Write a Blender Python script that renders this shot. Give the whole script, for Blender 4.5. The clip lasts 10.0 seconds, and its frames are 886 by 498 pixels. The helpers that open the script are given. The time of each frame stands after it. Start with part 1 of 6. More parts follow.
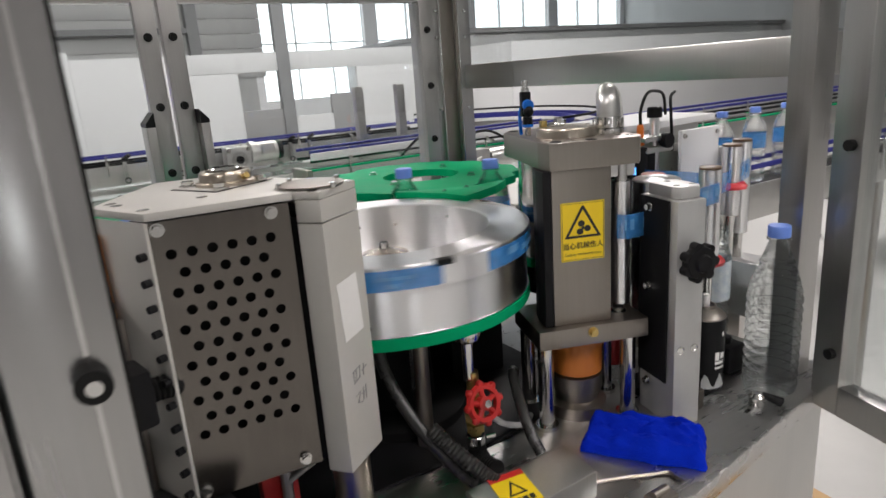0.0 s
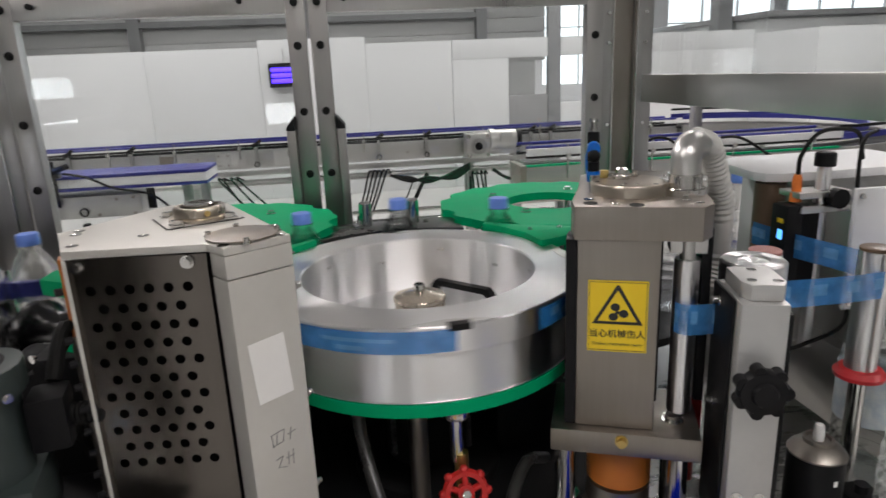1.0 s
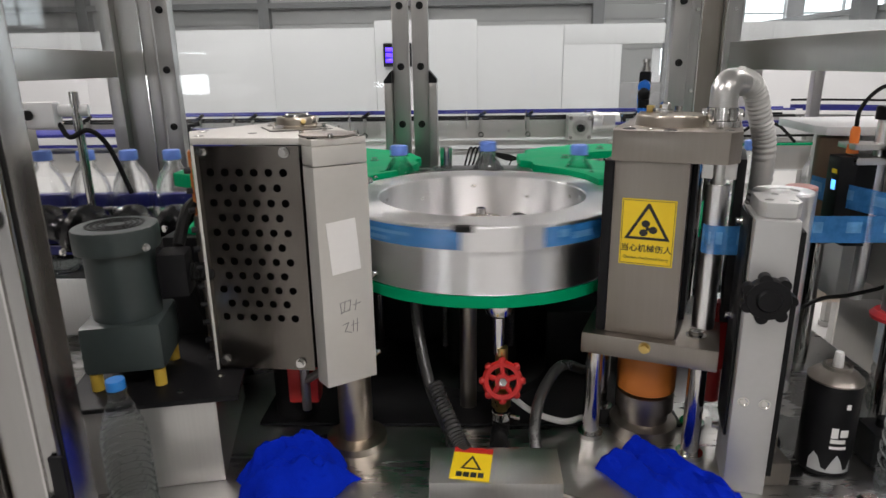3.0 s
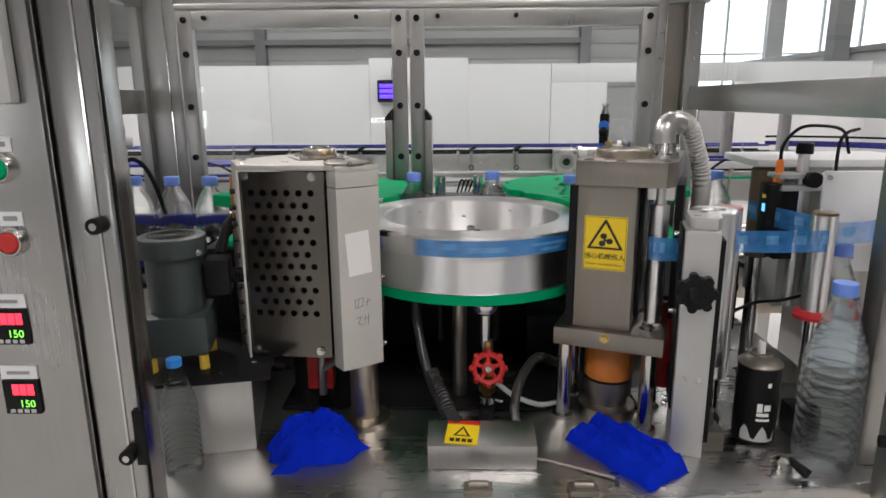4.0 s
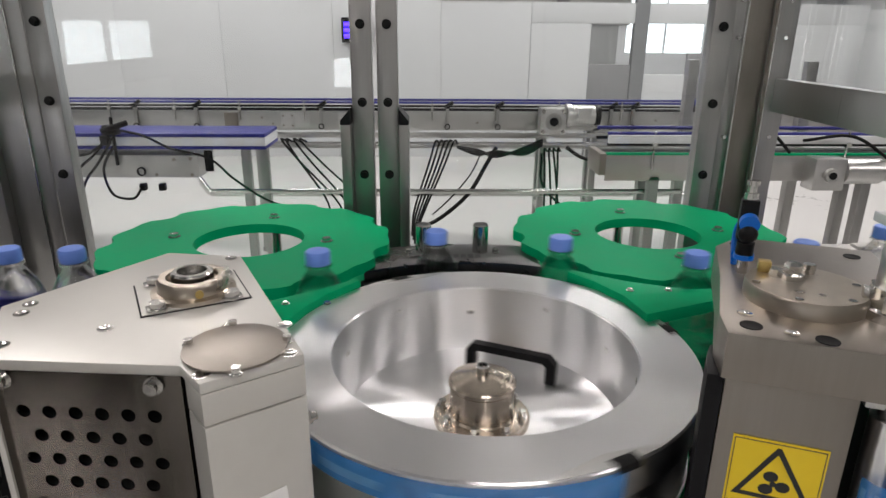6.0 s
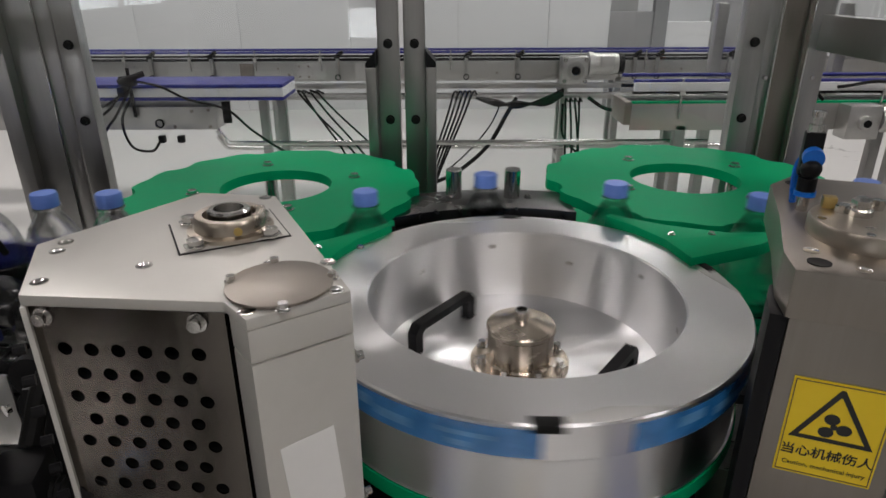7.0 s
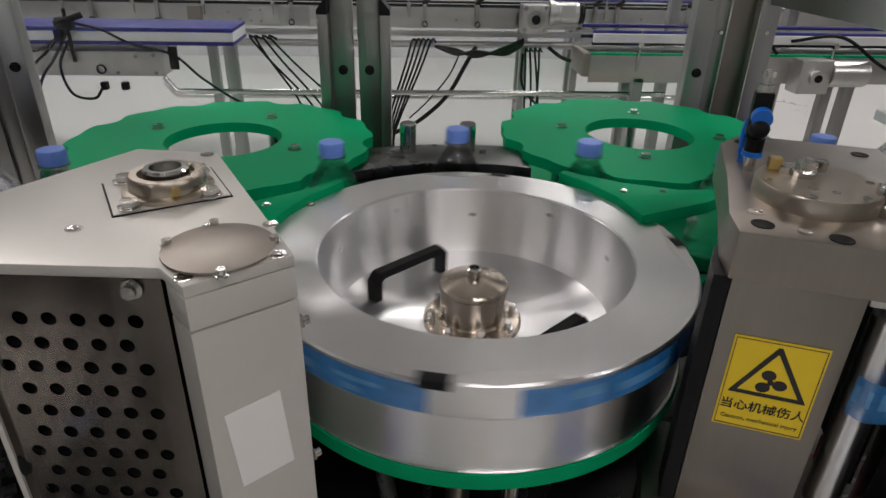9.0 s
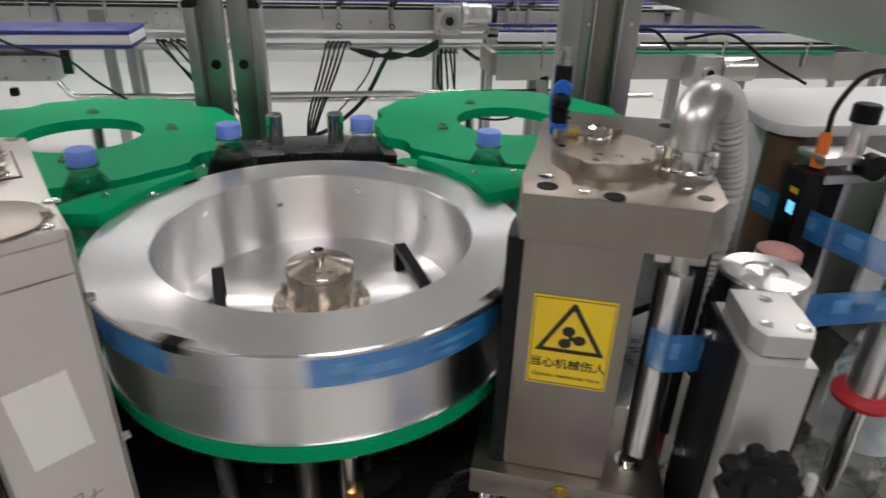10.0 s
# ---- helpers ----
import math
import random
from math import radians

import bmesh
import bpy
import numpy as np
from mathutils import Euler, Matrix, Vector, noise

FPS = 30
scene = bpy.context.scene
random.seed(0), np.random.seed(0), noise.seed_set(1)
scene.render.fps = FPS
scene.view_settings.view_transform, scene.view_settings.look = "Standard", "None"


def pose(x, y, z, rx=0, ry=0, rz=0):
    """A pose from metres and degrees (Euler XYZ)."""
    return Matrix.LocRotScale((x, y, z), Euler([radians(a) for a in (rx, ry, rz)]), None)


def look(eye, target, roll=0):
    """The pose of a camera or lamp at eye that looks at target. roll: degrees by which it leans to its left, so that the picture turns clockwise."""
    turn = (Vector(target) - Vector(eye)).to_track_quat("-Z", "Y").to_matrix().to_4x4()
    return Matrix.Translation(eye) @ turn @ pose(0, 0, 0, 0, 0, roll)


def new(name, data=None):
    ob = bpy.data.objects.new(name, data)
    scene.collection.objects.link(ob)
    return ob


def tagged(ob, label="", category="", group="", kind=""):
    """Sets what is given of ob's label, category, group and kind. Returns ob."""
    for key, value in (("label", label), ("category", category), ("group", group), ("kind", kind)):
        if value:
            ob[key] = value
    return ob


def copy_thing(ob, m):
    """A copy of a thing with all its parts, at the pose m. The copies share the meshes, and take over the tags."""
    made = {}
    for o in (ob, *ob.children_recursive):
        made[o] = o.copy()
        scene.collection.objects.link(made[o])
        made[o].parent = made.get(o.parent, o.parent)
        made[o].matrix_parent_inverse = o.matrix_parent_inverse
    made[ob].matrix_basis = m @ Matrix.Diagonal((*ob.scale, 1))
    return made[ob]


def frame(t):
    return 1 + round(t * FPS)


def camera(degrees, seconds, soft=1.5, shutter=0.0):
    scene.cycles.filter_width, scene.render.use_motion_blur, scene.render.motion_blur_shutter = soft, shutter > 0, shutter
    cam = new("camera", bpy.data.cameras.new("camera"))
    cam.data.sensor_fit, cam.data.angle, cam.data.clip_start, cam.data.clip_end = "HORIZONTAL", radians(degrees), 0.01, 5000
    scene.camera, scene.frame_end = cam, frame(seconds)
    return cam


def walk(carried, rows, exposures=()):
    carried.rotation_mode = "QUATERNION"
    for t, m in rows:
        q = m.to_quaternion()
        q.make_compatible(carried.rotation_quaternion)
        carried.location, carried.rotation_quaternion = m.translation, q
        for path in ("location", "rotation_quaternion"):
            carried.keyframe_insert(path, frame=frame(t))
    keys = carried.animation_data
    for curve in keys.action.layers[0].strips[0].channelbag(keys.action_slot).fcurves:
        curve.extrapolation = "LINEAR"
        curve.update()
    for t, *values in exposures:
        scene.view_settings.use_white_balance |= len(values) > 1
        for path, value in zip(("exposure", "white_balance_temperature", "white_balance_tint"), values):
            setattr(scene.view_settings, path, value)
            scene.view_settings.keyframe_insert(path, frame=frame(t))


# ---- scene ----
cam = camera(69.7, 10.0, shutter=0.2)
PATH = [
    (0, (-0.385, -0.767, 1.382), (0.639, 0.869, 0.856), -4.1),
    (0.5, (-0.18, -0.754, 1.41), (0.526, 1.044, 0.893), -4.0),
    (1, (-0.064, -0.769, 1.423), (0.185, 1.143, 0.891), -2.5),
    (1.5, (-0.076, -0.783, 1.436), (-0.007, 1.142, 0.899), -2.9),
    (2, (-0.061, -0.82, 1.415), (-0.012, 1.106, 0.881), -2.3),
    (2.5, (-0.023, -0.846, 1.386), (-0.046, 1.078, 0.841), -1.5),
    (2.7, (-0.019, -0.857, 1.372), (-0.077, 1.061, 0.809), -1.1),
    (3.8, (-0.028, -1.049, 1.359), (-0.098, 0.889, 0.871), -0.5),
    (4, (-0.023, -1.064, 1.375), (-0.061, 0.882, 0.917), -0.4),
    (4.5, (-0.035, -0.971, 1.415), (-0.035, 0.987, 1.006), 0.3),
    (5, (-0.041, -0.771, 1.419), (-0.019, 1.174, 0.954), 0.7),
    (5.2, (-0.058, -0.703, 1.451), (0.002, 1.215, 0.889), 0.9),
    (6.3, (-0.053, -0.539, 1.477), (-0.009, 1.35, 0.82), -0.0),
    (6.5, (-0.061, -0.54, 1.47), (-0.045, 1.344, 0.798), -0.2),
    (7, (-0.075, -0.536, 1.457), (-0.066, 1.306, 0.678), -0.2),
    (7.5, (-0.073, -0.527, 1.457), (0.006, 1.269, 0.581), 0.8),
    (8, (-0.071, -0.527, 1.458), (0.045, 1.252, 0.55), 1.3),
    (8.5, (-0.067, -0.526, 1.458), (0.061, 1.248, 0.545), 1.4),
    (9, (-0.067, -0.526, 1.46), (0.066, 1.247, 0.543), 1.4),
    (9.5, (-0.05, -0.527, 1.459), (0.087, 1.245, 0.542), 1.3),
    (10, (0.023, -0.555, 1.445), (0.348, 1.202, 0.546), 1.8),
]
walk(cam, [(t, look(eye, target, roll)) for t, eye, target, roll in PATH],
     exposures=[(0.0, 0.38), (1.0, 0.2), (2.0, 0.2), (2.5, 0.37), (4.0, 0.35), (4.6, 0.33), (5.2, 0.4), (6.5, -0.09), (7.0, -0.3), (7.5, -0.33), (9.5, -0.27), (10.0, 0.12)])

# ---- world, lamps, exposure ----
scene.view_settings.exposure = 0.0
world = bpy.data.worlds.new("world")
scene.world = world
world.use_nodes = True
wn = world.node_tree
sky = wn.nodes.new("ShaderNodeTexSky")
sky.sky_type = "NISHITA"
sky.sun_disc = False
sky.sun_elevation, sky.sun_rotation = radians(40), radians(120)
wn.links.new(sky.outputs[0], wn.nodes["Background"].inputs[0])
wn.nodes["Background"].inputs[1].default_value = 0.12
SUN = new("sun", bpy.data.lights.new("sun", "SUN"))
SUN.data.energy, SUN.data.angle, SUN.data.color = 1.2, radians(12), (1.0, 0.96, 0.9)
SUN.matrix_world = look((30, -10, 28), (0, 6, 0))
CEIL_Z = 5.2
LAMPS = [(-4.2, -2.6, 95), (0.8, -3.4, 80), (5.2, -2.6, 100), (-4.5, 3.0, 205), (-2.3, 5.4, 85), (2.3, 5.4, 85), (5.0, 3.4, 185), (-3.0, 9.2, 100), (3.0, 9.2, 100)]
for lx, ly, watts in LAMPS:
    lamp = new("ceiling_lamp_light", bpy.data.lights.new("ceiling_lamp_light", "AREA"))
    lamp.data.shape, lamp.data.size, lamp.data.size_y = "RECTANGLE", 2.4, 0.5
    lamp.data.energy, lamp.data.color = watts, (1.0, 0.93, 0.91)
    lamp.matrix_world = pose(lx, ly, CEIL_Z - 0.16)


# ---- materials ----
def nodes_of(name):
    m = bpy.data.materials.new(name)
    m.use_nodes = True
    nt = m.node_tree
    return m, nt, nt.nodes["Principled BSDF"]


def coords(nt, stretch=(1, 1, 1)):
    tc = nt.nodes.new("ShaderNodeTexCoord")
    mp = nt.nodes.new("ShaderNodeMapping")
    mp.inputs["Scale"].default_value = stretch
    nt.links.new(tc.outputs["Object"], mp.inputs[0])
    return mp.outputs[0]


def noise_tex(nt, vec, scale, detail=4.0, rough=0.6):
    n = nt.nodes.new("ShaderNodeTexNoise")
    n.inputs["Scale"].default_value = scale
    n.inputs["Detail"].default_value = detail
    n.inputs["Roughness"].default_value = rough
    nt.links.new(vec, n.inputs["Vector"])
    return n.outputs["Fac"]


def ramp(nt, fac, lo, hi, a=0.3, b=0.7):
    r = nt.nodes.new("ShaderNodeMapRange")
    r.inputs["From Min"].default_value, r.inputs["From Max"].default_value = a, b
    r.inputs["To Min"].default_value, r.inputs["To Max"].default_value = lo, hi
    nt.links.new(fac, r.inputs["Value"])
    return r.outputs[0]


def tint(nt, fac, c0, c1):
    mx = nt.nodes.new("ShaderNodeMix")
    mx.data_type = "RGBA"
    mx.inputs[6].default_value, mx.inputs[7].default_value = (*c0, 1), (*c1, 1)
    nt.links.new(fac, mx.inputs[0])
    return mx.outputs[2]


def bump(nt, fac, bsdf, strength, dist=0.001):
    b = nt.nodes.new("ShaderNodeBump")
    b.inputs["Strength"].default_value, b.inputs["Distance"].default_value = strength, dist
    nt.links.new(fac, b.inputs["Height"])
    nt.links.new(b.outputs[0], bsdf.inputs["Normal"])


def surface(name, c0, c1, rough=(0.4, 0.6), metal=0.0, grain=40.0, wear=4.0, stretch=(1, 1, 1), relief=0.05, dist=0.0006, coat=0.0, spec=0.5):
    """Two scales of variation: fine grain (stretched where brushed) and broad wear."""
    m, nt, b = nodes_of(name)
    v, w = coords(nt, stretch), coords(nt)
    fine, broad = noise_tex(nt, v, grain), noise_tex(nt, w, wear, 3.0, 0.7)
    mixed = nt.nodes.new("ShaderNodeMath")
    mixed.operation = "MULTIPLY_ADD"
    nt.links.new(fine, mixed.inputs[0])
    mixed.inputs[1].default_value = 0.45
    half = ramp(nt, broad, 0.0, 0.55)
    nt.links.new(half, mixed.inputs[2])
    nt.links.new(tint(nt, mixed.outputs[0], c0, c1), b.inputs["Base Color"])
    nt.links.new(ramp(nt, mixed.outputs[0], rough[0], rough[1], 0.15, 0.85), b.inputs["Roughness"])
    b.inputs["Metallic"].default_value = metal
    b.inputs["Coat Weight"].default_value = coat
    b.inputs["Specular IOR Level"].default_value = spec
    if relief:
        bump(nt, fine, b, relief, dist)
    return m


def clear(name, colour, ior=1.45, rough=0.02):
    m, nt, b = nodes_of(name)
    b.inputs["Base Color"].default_value = (*colour, 1)
    b.inputs["Transmission Weight"].default_value = 1.0
    b.inputs["IOR"].default_value = ior
    f = noise_tex(nt, coords(nt), 18.0, 2.0)
    nt.links.new(ramp(nt, f, rough, rough + 0.02), b.inputs["Roughness"])
    return m


def thin_bottle(name, tone, ior, share):
    """A thin-walled bottle: part seen straight through, part bent by the wall and the water."""
    m, nt, b = nodes_of(name)
    gl = nt.nodes.new("ShaderNodeBsdfGlass")
    gl.inputs["IOR"].default_value = ior
    gl.inputs["Color"].default_value = (*tone, 1)
    f = noise_tex(nt, coords(nt), 40.0, 2.0)
    nt.links.new(ramp(nt, f, 0.0, 0.04), gl.inputs["Roughness"])
    tr = nt.nodes.new("ShaderNodeBsdfTransparent")
    tr.inputs[0].default_value = (*tone, 1)
    mx = nt.nodes.new("ShaderNodeMixShader")
    mx.inputs[0].default_value = share
    nt.links.new(tr.outputs[0], mx.inputs[1])
    nt.links.new(gl.outputs[0], mx.inputs[2])
    nt.links.new(mx.outputs[0], nt.nodes["Material Output"].inputs["Surface"])
    return m


def film(name, colour, clearness=0.5, rough=0.25):
    """A thin sheet: part see-through, part glossy plastic."""
    m, nt, b = nodes_of(name)
    n = noise_tex(nt, coords(nt), 60.0, 3.0)
    nt.links.new(tint(nt, ramp(nt, n, 0, 1), colour, tuple(min(1, c * 1.5 + 0.03) for c in colour)), b.inputs["Base Color"])
    b.inputs["Roughness"].default_value = rough
    tr = nt.nodes.new("ShaderNodeBsdfTransparent")
    mx = nt.nodes.new("ShaderNodeMixShader")
    mx.inputs[0].default_value = clearness
    nt.links.new(b.outputs[0], mx.inputs[1])
    nt.links.new(tr.outputs[0], mx.inputs[2])
    nt.links.new(mx.outputs[0], nt.nodes["Material Output"].inputs["Surface"])
    return m


def sheet_glass(name, low=0.035, high=0.4, tone=(0.95, 0.97, 0.97)):
    """Acrylic pane: clear with an edge-on gloss."""
    m, nt, b = nodes_of(name)
    lw = nt.nodes.new("ShaderNodeLayerWeight")
    lw.inputs["Blend"].default_value = 0.25
    gloss = ramp(nt, lw.outputs["Facing"], low, high, 0.0, 1.0)
    gl = nt.nodes.new("ShaderNodeBsdfGlossy")
    gl.inputs["Roughness"].default_value = 0.02
    tr = nt.nodes.new("ShaderNodeBsdfTransparent")
    tr.inputs[0].default_value = (*tone, 1)
    mx = nt.nodes.new("ShaderNodeMixShader")
    nt.links.new(gloss, mx.inputs[0])
    nt.links.new(tr.outputs[0], mx.inputs[1])
    nt.links.new(gl.outputs[0], mx.inputs[2])
    nt.links.new(mx.outputs[0], nt.nodes["Material Output"].inputs["Surface"])
    return m


def glow(name, colour, strength):
    m, nt, b = nodes_of(name)
    b.inputs["Base Color"].default_value = (*colour, 1)
    b.inputs["Emission Color"].default_value = (*colour, 1)
    b.inputs["Emission Strength"].default_value = strength
    b.inputs["Roughness"].default_value = 0.4
    return m


STEEL = surface("brushed_steel", (0.36, 0.355, 0.345), (0.52, 0.515, 0.50), (0.26, 0.42), 1.0, 26, 3, (14, 14, 0.25), 0.0)
STEEL_FLAT = surface("brushed_steel_sheet", (0.45, 0.45, 0.44), (0.64, 0.63, 0.61), (0.26, 0.42), 1.0, 26, 3, (14, 14, 0.25), 0.0)
STEEL_TABLE = surface("table_steel", (0.4, 0.4, 0.4), (0.6, 0.59, 0.57), (0.18, 0.4), 1.0, 16, 6, (0.6, 10, 10), 0.05)
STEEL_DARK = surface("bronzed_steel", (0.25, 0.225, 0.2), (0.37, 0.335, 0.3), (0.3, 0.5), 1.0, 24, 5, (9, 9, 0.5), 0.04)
PERF = surface("oiled_sheet_steel", (0.115, 0.103, 0.092), (0.195, 0.178, 0.16), (0.14, 0.28), 1.0, 24, 5, (9, 9, 0.5), 0.0)
PANEL = surface("satin_panel_steel", (0.34, 0.335, 0.33), (0.50, 0.49, 0.48), (0.16, 0.32), 1.0, 26, 3, (14, 14, 0.25), 0.0)
CHROME = surface("polished_steel", (0.58, 0.57, 0.55), (0.72, 0.71, 0.69), (0.08, 0.2), 1.0, 50, 9, (1, 1, 1), 0.01)
BRONZE = surface("nickel_plate", (0.5, 0.44, 0.37), (0.68, 0.6, 0.51), (0.16, 0.34), 1.0, 60, 9, (1, 1, 10), 0.04)
ALU = surface("turned_aluminium", (0.78, 0.78, 0.785), (0.86, 0.86, 0.865), (0.27, 0.34), 1.0, 40, 4, (1, 1, 30), 0.01)
ALU_MATTE = surface("bead_blasted_aluminium", (0.52, 0.52, 0.515), (0.64, 0.64, 0.63), (0.45, 0.62), 0.8, 160, 9, (1, 1, 1), 0.06)
ALU_PLATE = surface("milled_aluminium", (0.55, 0.55, 0.54), (0.72, 0.71, 0.69), (0.28, 0.45), 1.0, 60, 7, (8, 1, 1), 0.04)
# same aluminium made paler: the bowl's brightness is put into its colour
ALU_LIT = surface("turned_aluminium_brightened", (0.88, 0.88, 0.885), (0.94, 0.94, 0.945), (0.30, 0.37), 1.0, 40, 4, (1, 1, 30), 0.015)
for turned in (ALU, BRONZE, ALU_LIT):
    tg = turned.node_tree.nodes.new("ShaderNodeTangent")
    tg.direction_type, tg.axis = "RADIAL", "Z"
    bs = turned.node_tree.nodes["Principled BSDF"]
    bs.inputs["Anisotropic"].default_value = 0.96
    bs.inputs["Anisotropic Rotation"].default_value = 0.25
    turned.node_tree.links.new(tg.outputs[0], bs.inputs["Tangent"])
NICKEL = surface("satin_nickel", (0.40, 0.355, 0.30), (0.58, 0.52, 0.44), (0.24, 0.4), 1.0, 90, 14, (1, 1, 1), 0.03)
CREAM = surface("cream_anodised", (0.54, 0.525, 0.49), (0.64, 0.625, 0.585), (0.32, 0.5), 0.25, 90, 5, (1, 1, 1), 0.04)
GREEN = surface("green_plastic", (0.0, 0.31, 0.12), (0.0, 0.39, 0.16), (0.45, 0.62), 0.0, 160, 12, (1, 1, 1), 0.06, spec=0.06)
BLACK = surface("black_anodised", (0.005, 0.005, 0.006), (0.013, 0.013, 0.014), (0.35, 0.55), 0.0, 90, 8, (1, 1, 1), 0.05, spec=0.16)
SCREWPL = surface("black_screw_plastic", (0.006, 0.006, 0.007), (0.013, 0.013, 0.014), (0.12, 0.26), 0.0, 90, 8, (1, 1, 1), 0.02)
PADSTEEL = surface("blackened_steel", (0.07, 0.07, 0.07), (0.12, 0.12, 0.118), (0.2, 0.36), 1.0, 40, 8, (1, 1, 1), 0.02)
RUBBER = surface("black_rubber", (0.005, 0.005, 0.005), (0.014, 0.014, 0.014), (0.45, 0.7), 0.0, 120, 10, (1, 1, 1), 0.1, spec=0.15)
# near-black of belts and straps, also used for shade inside and under parts
DARKSHEET = surface("dark_plastic_and_shade_fill", (0.006, 0.006, 0.007), (0.012, 0.012, 0.012), (0.45, 0.7), 0.0, 60, 6, spec=0.12)
HOSEGREY = surface("grey_braided_hose", (0.014, 0.014, 0.014), (0.045, 0.045, 0.043), (0.2, 0.4), 0.0, 300, 20, (1, 1, 1), 0.2)
MOTOR = surface("grey_green_paint", (0.032, 0.045, 0.044), (0.055, 0.072, 0.07), (0.38, 0.55), 0.0, 140, 7, (1, 1, 1), 0.15)
CAP = surface("blue_cap_plastic", (0.13, 0.25, 0.74), (0.18, 0.32, 0.84), (0.35, 0.5), 0.0, 200, 20, (1, 1, 1), 0.03)
CAP_SKY = surface("sky_blue_cap_plastic", (0.02, 0.2, 0.62), (0.03, 0.28, 0.78), (0.35, 0.5), 0.0, 200, 20, (1, 1, 1), 0.03)
CLOTH = surface("blue_microfibre", (0.0, 0.012, 0.36), (0.003, 0.03, 0.6), (0.8, 0.95), 0.0, 420, 16, (1, 1, 1), 0.6, 0.002, spec=0.1)
RED = surface("red_paint", (0.42, 0.012, 0.014), (0.6, 0.03, 0.025), (0.3, 0.5), 0.0, 60, 9)
REDPLASTIC = surface("red_plastic", (0.62, 0.02, 0.03), (0.75, 0.04, 0.05), (0.35, 0.5), 0.0, 60, 9)
ORANGE = surface("orange_shellac", (0.40, 0.115, 0.015), (0.52, 0.17, 0.03), (0.3, 0.5), 0.0, 60, 9)
ORANGE_PL = surface("orange_plastic", (0.75, 0.17, 0.02), (0.85, 0.24, 0.04), (0.4, 0.5), 0.0, 60, 9)
BRASS = surface("brass", (0.5, 0.36, 0.12), (0.68, 0.5, 0.2), (0.2, 0.4), 1.0, 60, 9)
YELLOW = surface("yellow_vinyl", (0.82, 0.58, 0.01), (0.9, 0.66, 0.02), (0.3, 0.42), 0.0, 200, 20, (1, 1, 1), 0.02)
INK = surface("black_ink", (0.01, 0.01, 0.01), (0.02, 0.02, 0.02), (0.35, 0.5), 0.0, 200, 20, (1, 1, 1), 0.0)
GREYINK = surface("pencil_ink", (0.2, 0.2, 0.2), (0.34, 0.34, 0.33), (0.5, 0.7), 0.0, 200, 20, (1, 1, 1), 0.0)
PAPER = surface("white_paper", (0.82, 0.81, 0.79), (0.88, 0.87, 0.85), (0.6, 0.8), 0.0, 200, 14, (1, 1, 1), 0.03)
WHITEPAINT = surface("white_paint", (0.70, 0.71, 0.72), (0.78, 0.79, 0.8), (0.4, 0.6), 0.0, 60, 1.2, (1, 1, 1), 0.03)
GREYPAINT = surface("light_grey_paint", (0.42, 0.43, 0.43), (0.5, 0.51, 0.51), (0.4, 0.6), 0.0, 60, 2, (1, 1, 1), 0.03)
PARTITION = surface("partition_panel", (0.52, 0.53, 0.535), (0.58, 0.59, 0.595), (0.35, 0.5), 0.0, 30, 0.5, (1, 1, 1), 0.02)
SIDING = surface("grey_sheet_siding", (0.36, 0.365, 0.36), (0.45, 0.455, 0.45), (0.45, 0.6), 0.2, 20, 0.6)
STEELBEAM = surface("grey_beam_paint", (0.16, 0.165, 0.17), (0.22, 0.225, 0.23), (0.5, 0.7), 0.0, 40, 2)
DOORGREY = surface("dark_grey_door_panel", (0.2, 0.2, 0.205), (0.26, 0.26, 0.265), (0.4, 0.6), 0.0, 40, 2)
FLOORMAT = surface("epoxy_floor", (0.42, 0.42, 0.41), (0.54, 0.54, 0.52), (0.25, 0.5), 0.0, 12, 0.7, (1, 1, 1), 0.04, 0.002)
CEILMAT = surface("ceiling_sheet", (0.42, 0.425, 0.43), (0.5, 0.505, 0.51), (0.6, 0.8), 0.0, 20, 0.6)
CARD = surface("cardboard", (0.42, 0.27, 0.13), (0.55, 0.37, 0.2), (0.7, 0.9), 0.0, 90, 5, (1, 12, 1), 0.1)
INDIGO = surface("indigo_plastic_rail", (0.012, 0.014, 0.16), (0.025, 0.03, 0.26), (0.35, 0.5), 0.0, 60, 8)
TUBEPL = surface("grey_ribbed_hose", (0.42, 0.42, 0.4), (0.55, 0.55, 0.53), (0.35, 0.5), 0.2, 60, 8)
WHITETUBE = surface("clear_silicone_tube", (0.5, 0.5, 0.48), (0.62, 0.62, 0.6), (0.25, 0.4), 0.0, 60, 8)
BLUETUBE = surface("blue_air_tube", (0.0, 0.13, 0.6), (0.01, 0.2, 0.75), (0.25, 0.4), 0.0, 60, 8)
YELLOWPLUG = surface("yellow_plug", (0.6, 0.4, 0.04), (0.72, 0.5, 0.08), (0.4, 0.5), 0.0, 60, 8)
BROWNROLL = surface("brown_bakelite", (0.10, 0.065, 0.04), (0.15, 0.1, 0.065), (0.35, 0.5), 0.0, 60, 8)
PINK = surface("pink_cap", (0.5, 0.22, 0.2), (0.6, 0.3, 0.27), (0.4, 0.55), 0.0, 60, 8)
LABEL = film("blue_label_film", (0.02, 0.19, 0.5), 0.3)
LABEL_THIN = film("blue_label_web", (0.05, 0.27, 0.62), 0.42)
LABEL_WHITE = film("white_label_print", (0.6, 0.72, 0.85), 0.25)
LABEL_PALE = film("pale_label_print", (0.12, 0.34, 0.62), 0.3)
ACRYLIC = sheet_glass("acrylic_pane")
PET = thin_bottle("thin_pet", (0.975, 0.985, 0.99), 1.33, 0.55)
WATER = thin_bottle("water_filled_pet", (0.96, 0.98, 0.985), 1.2, 0.5)
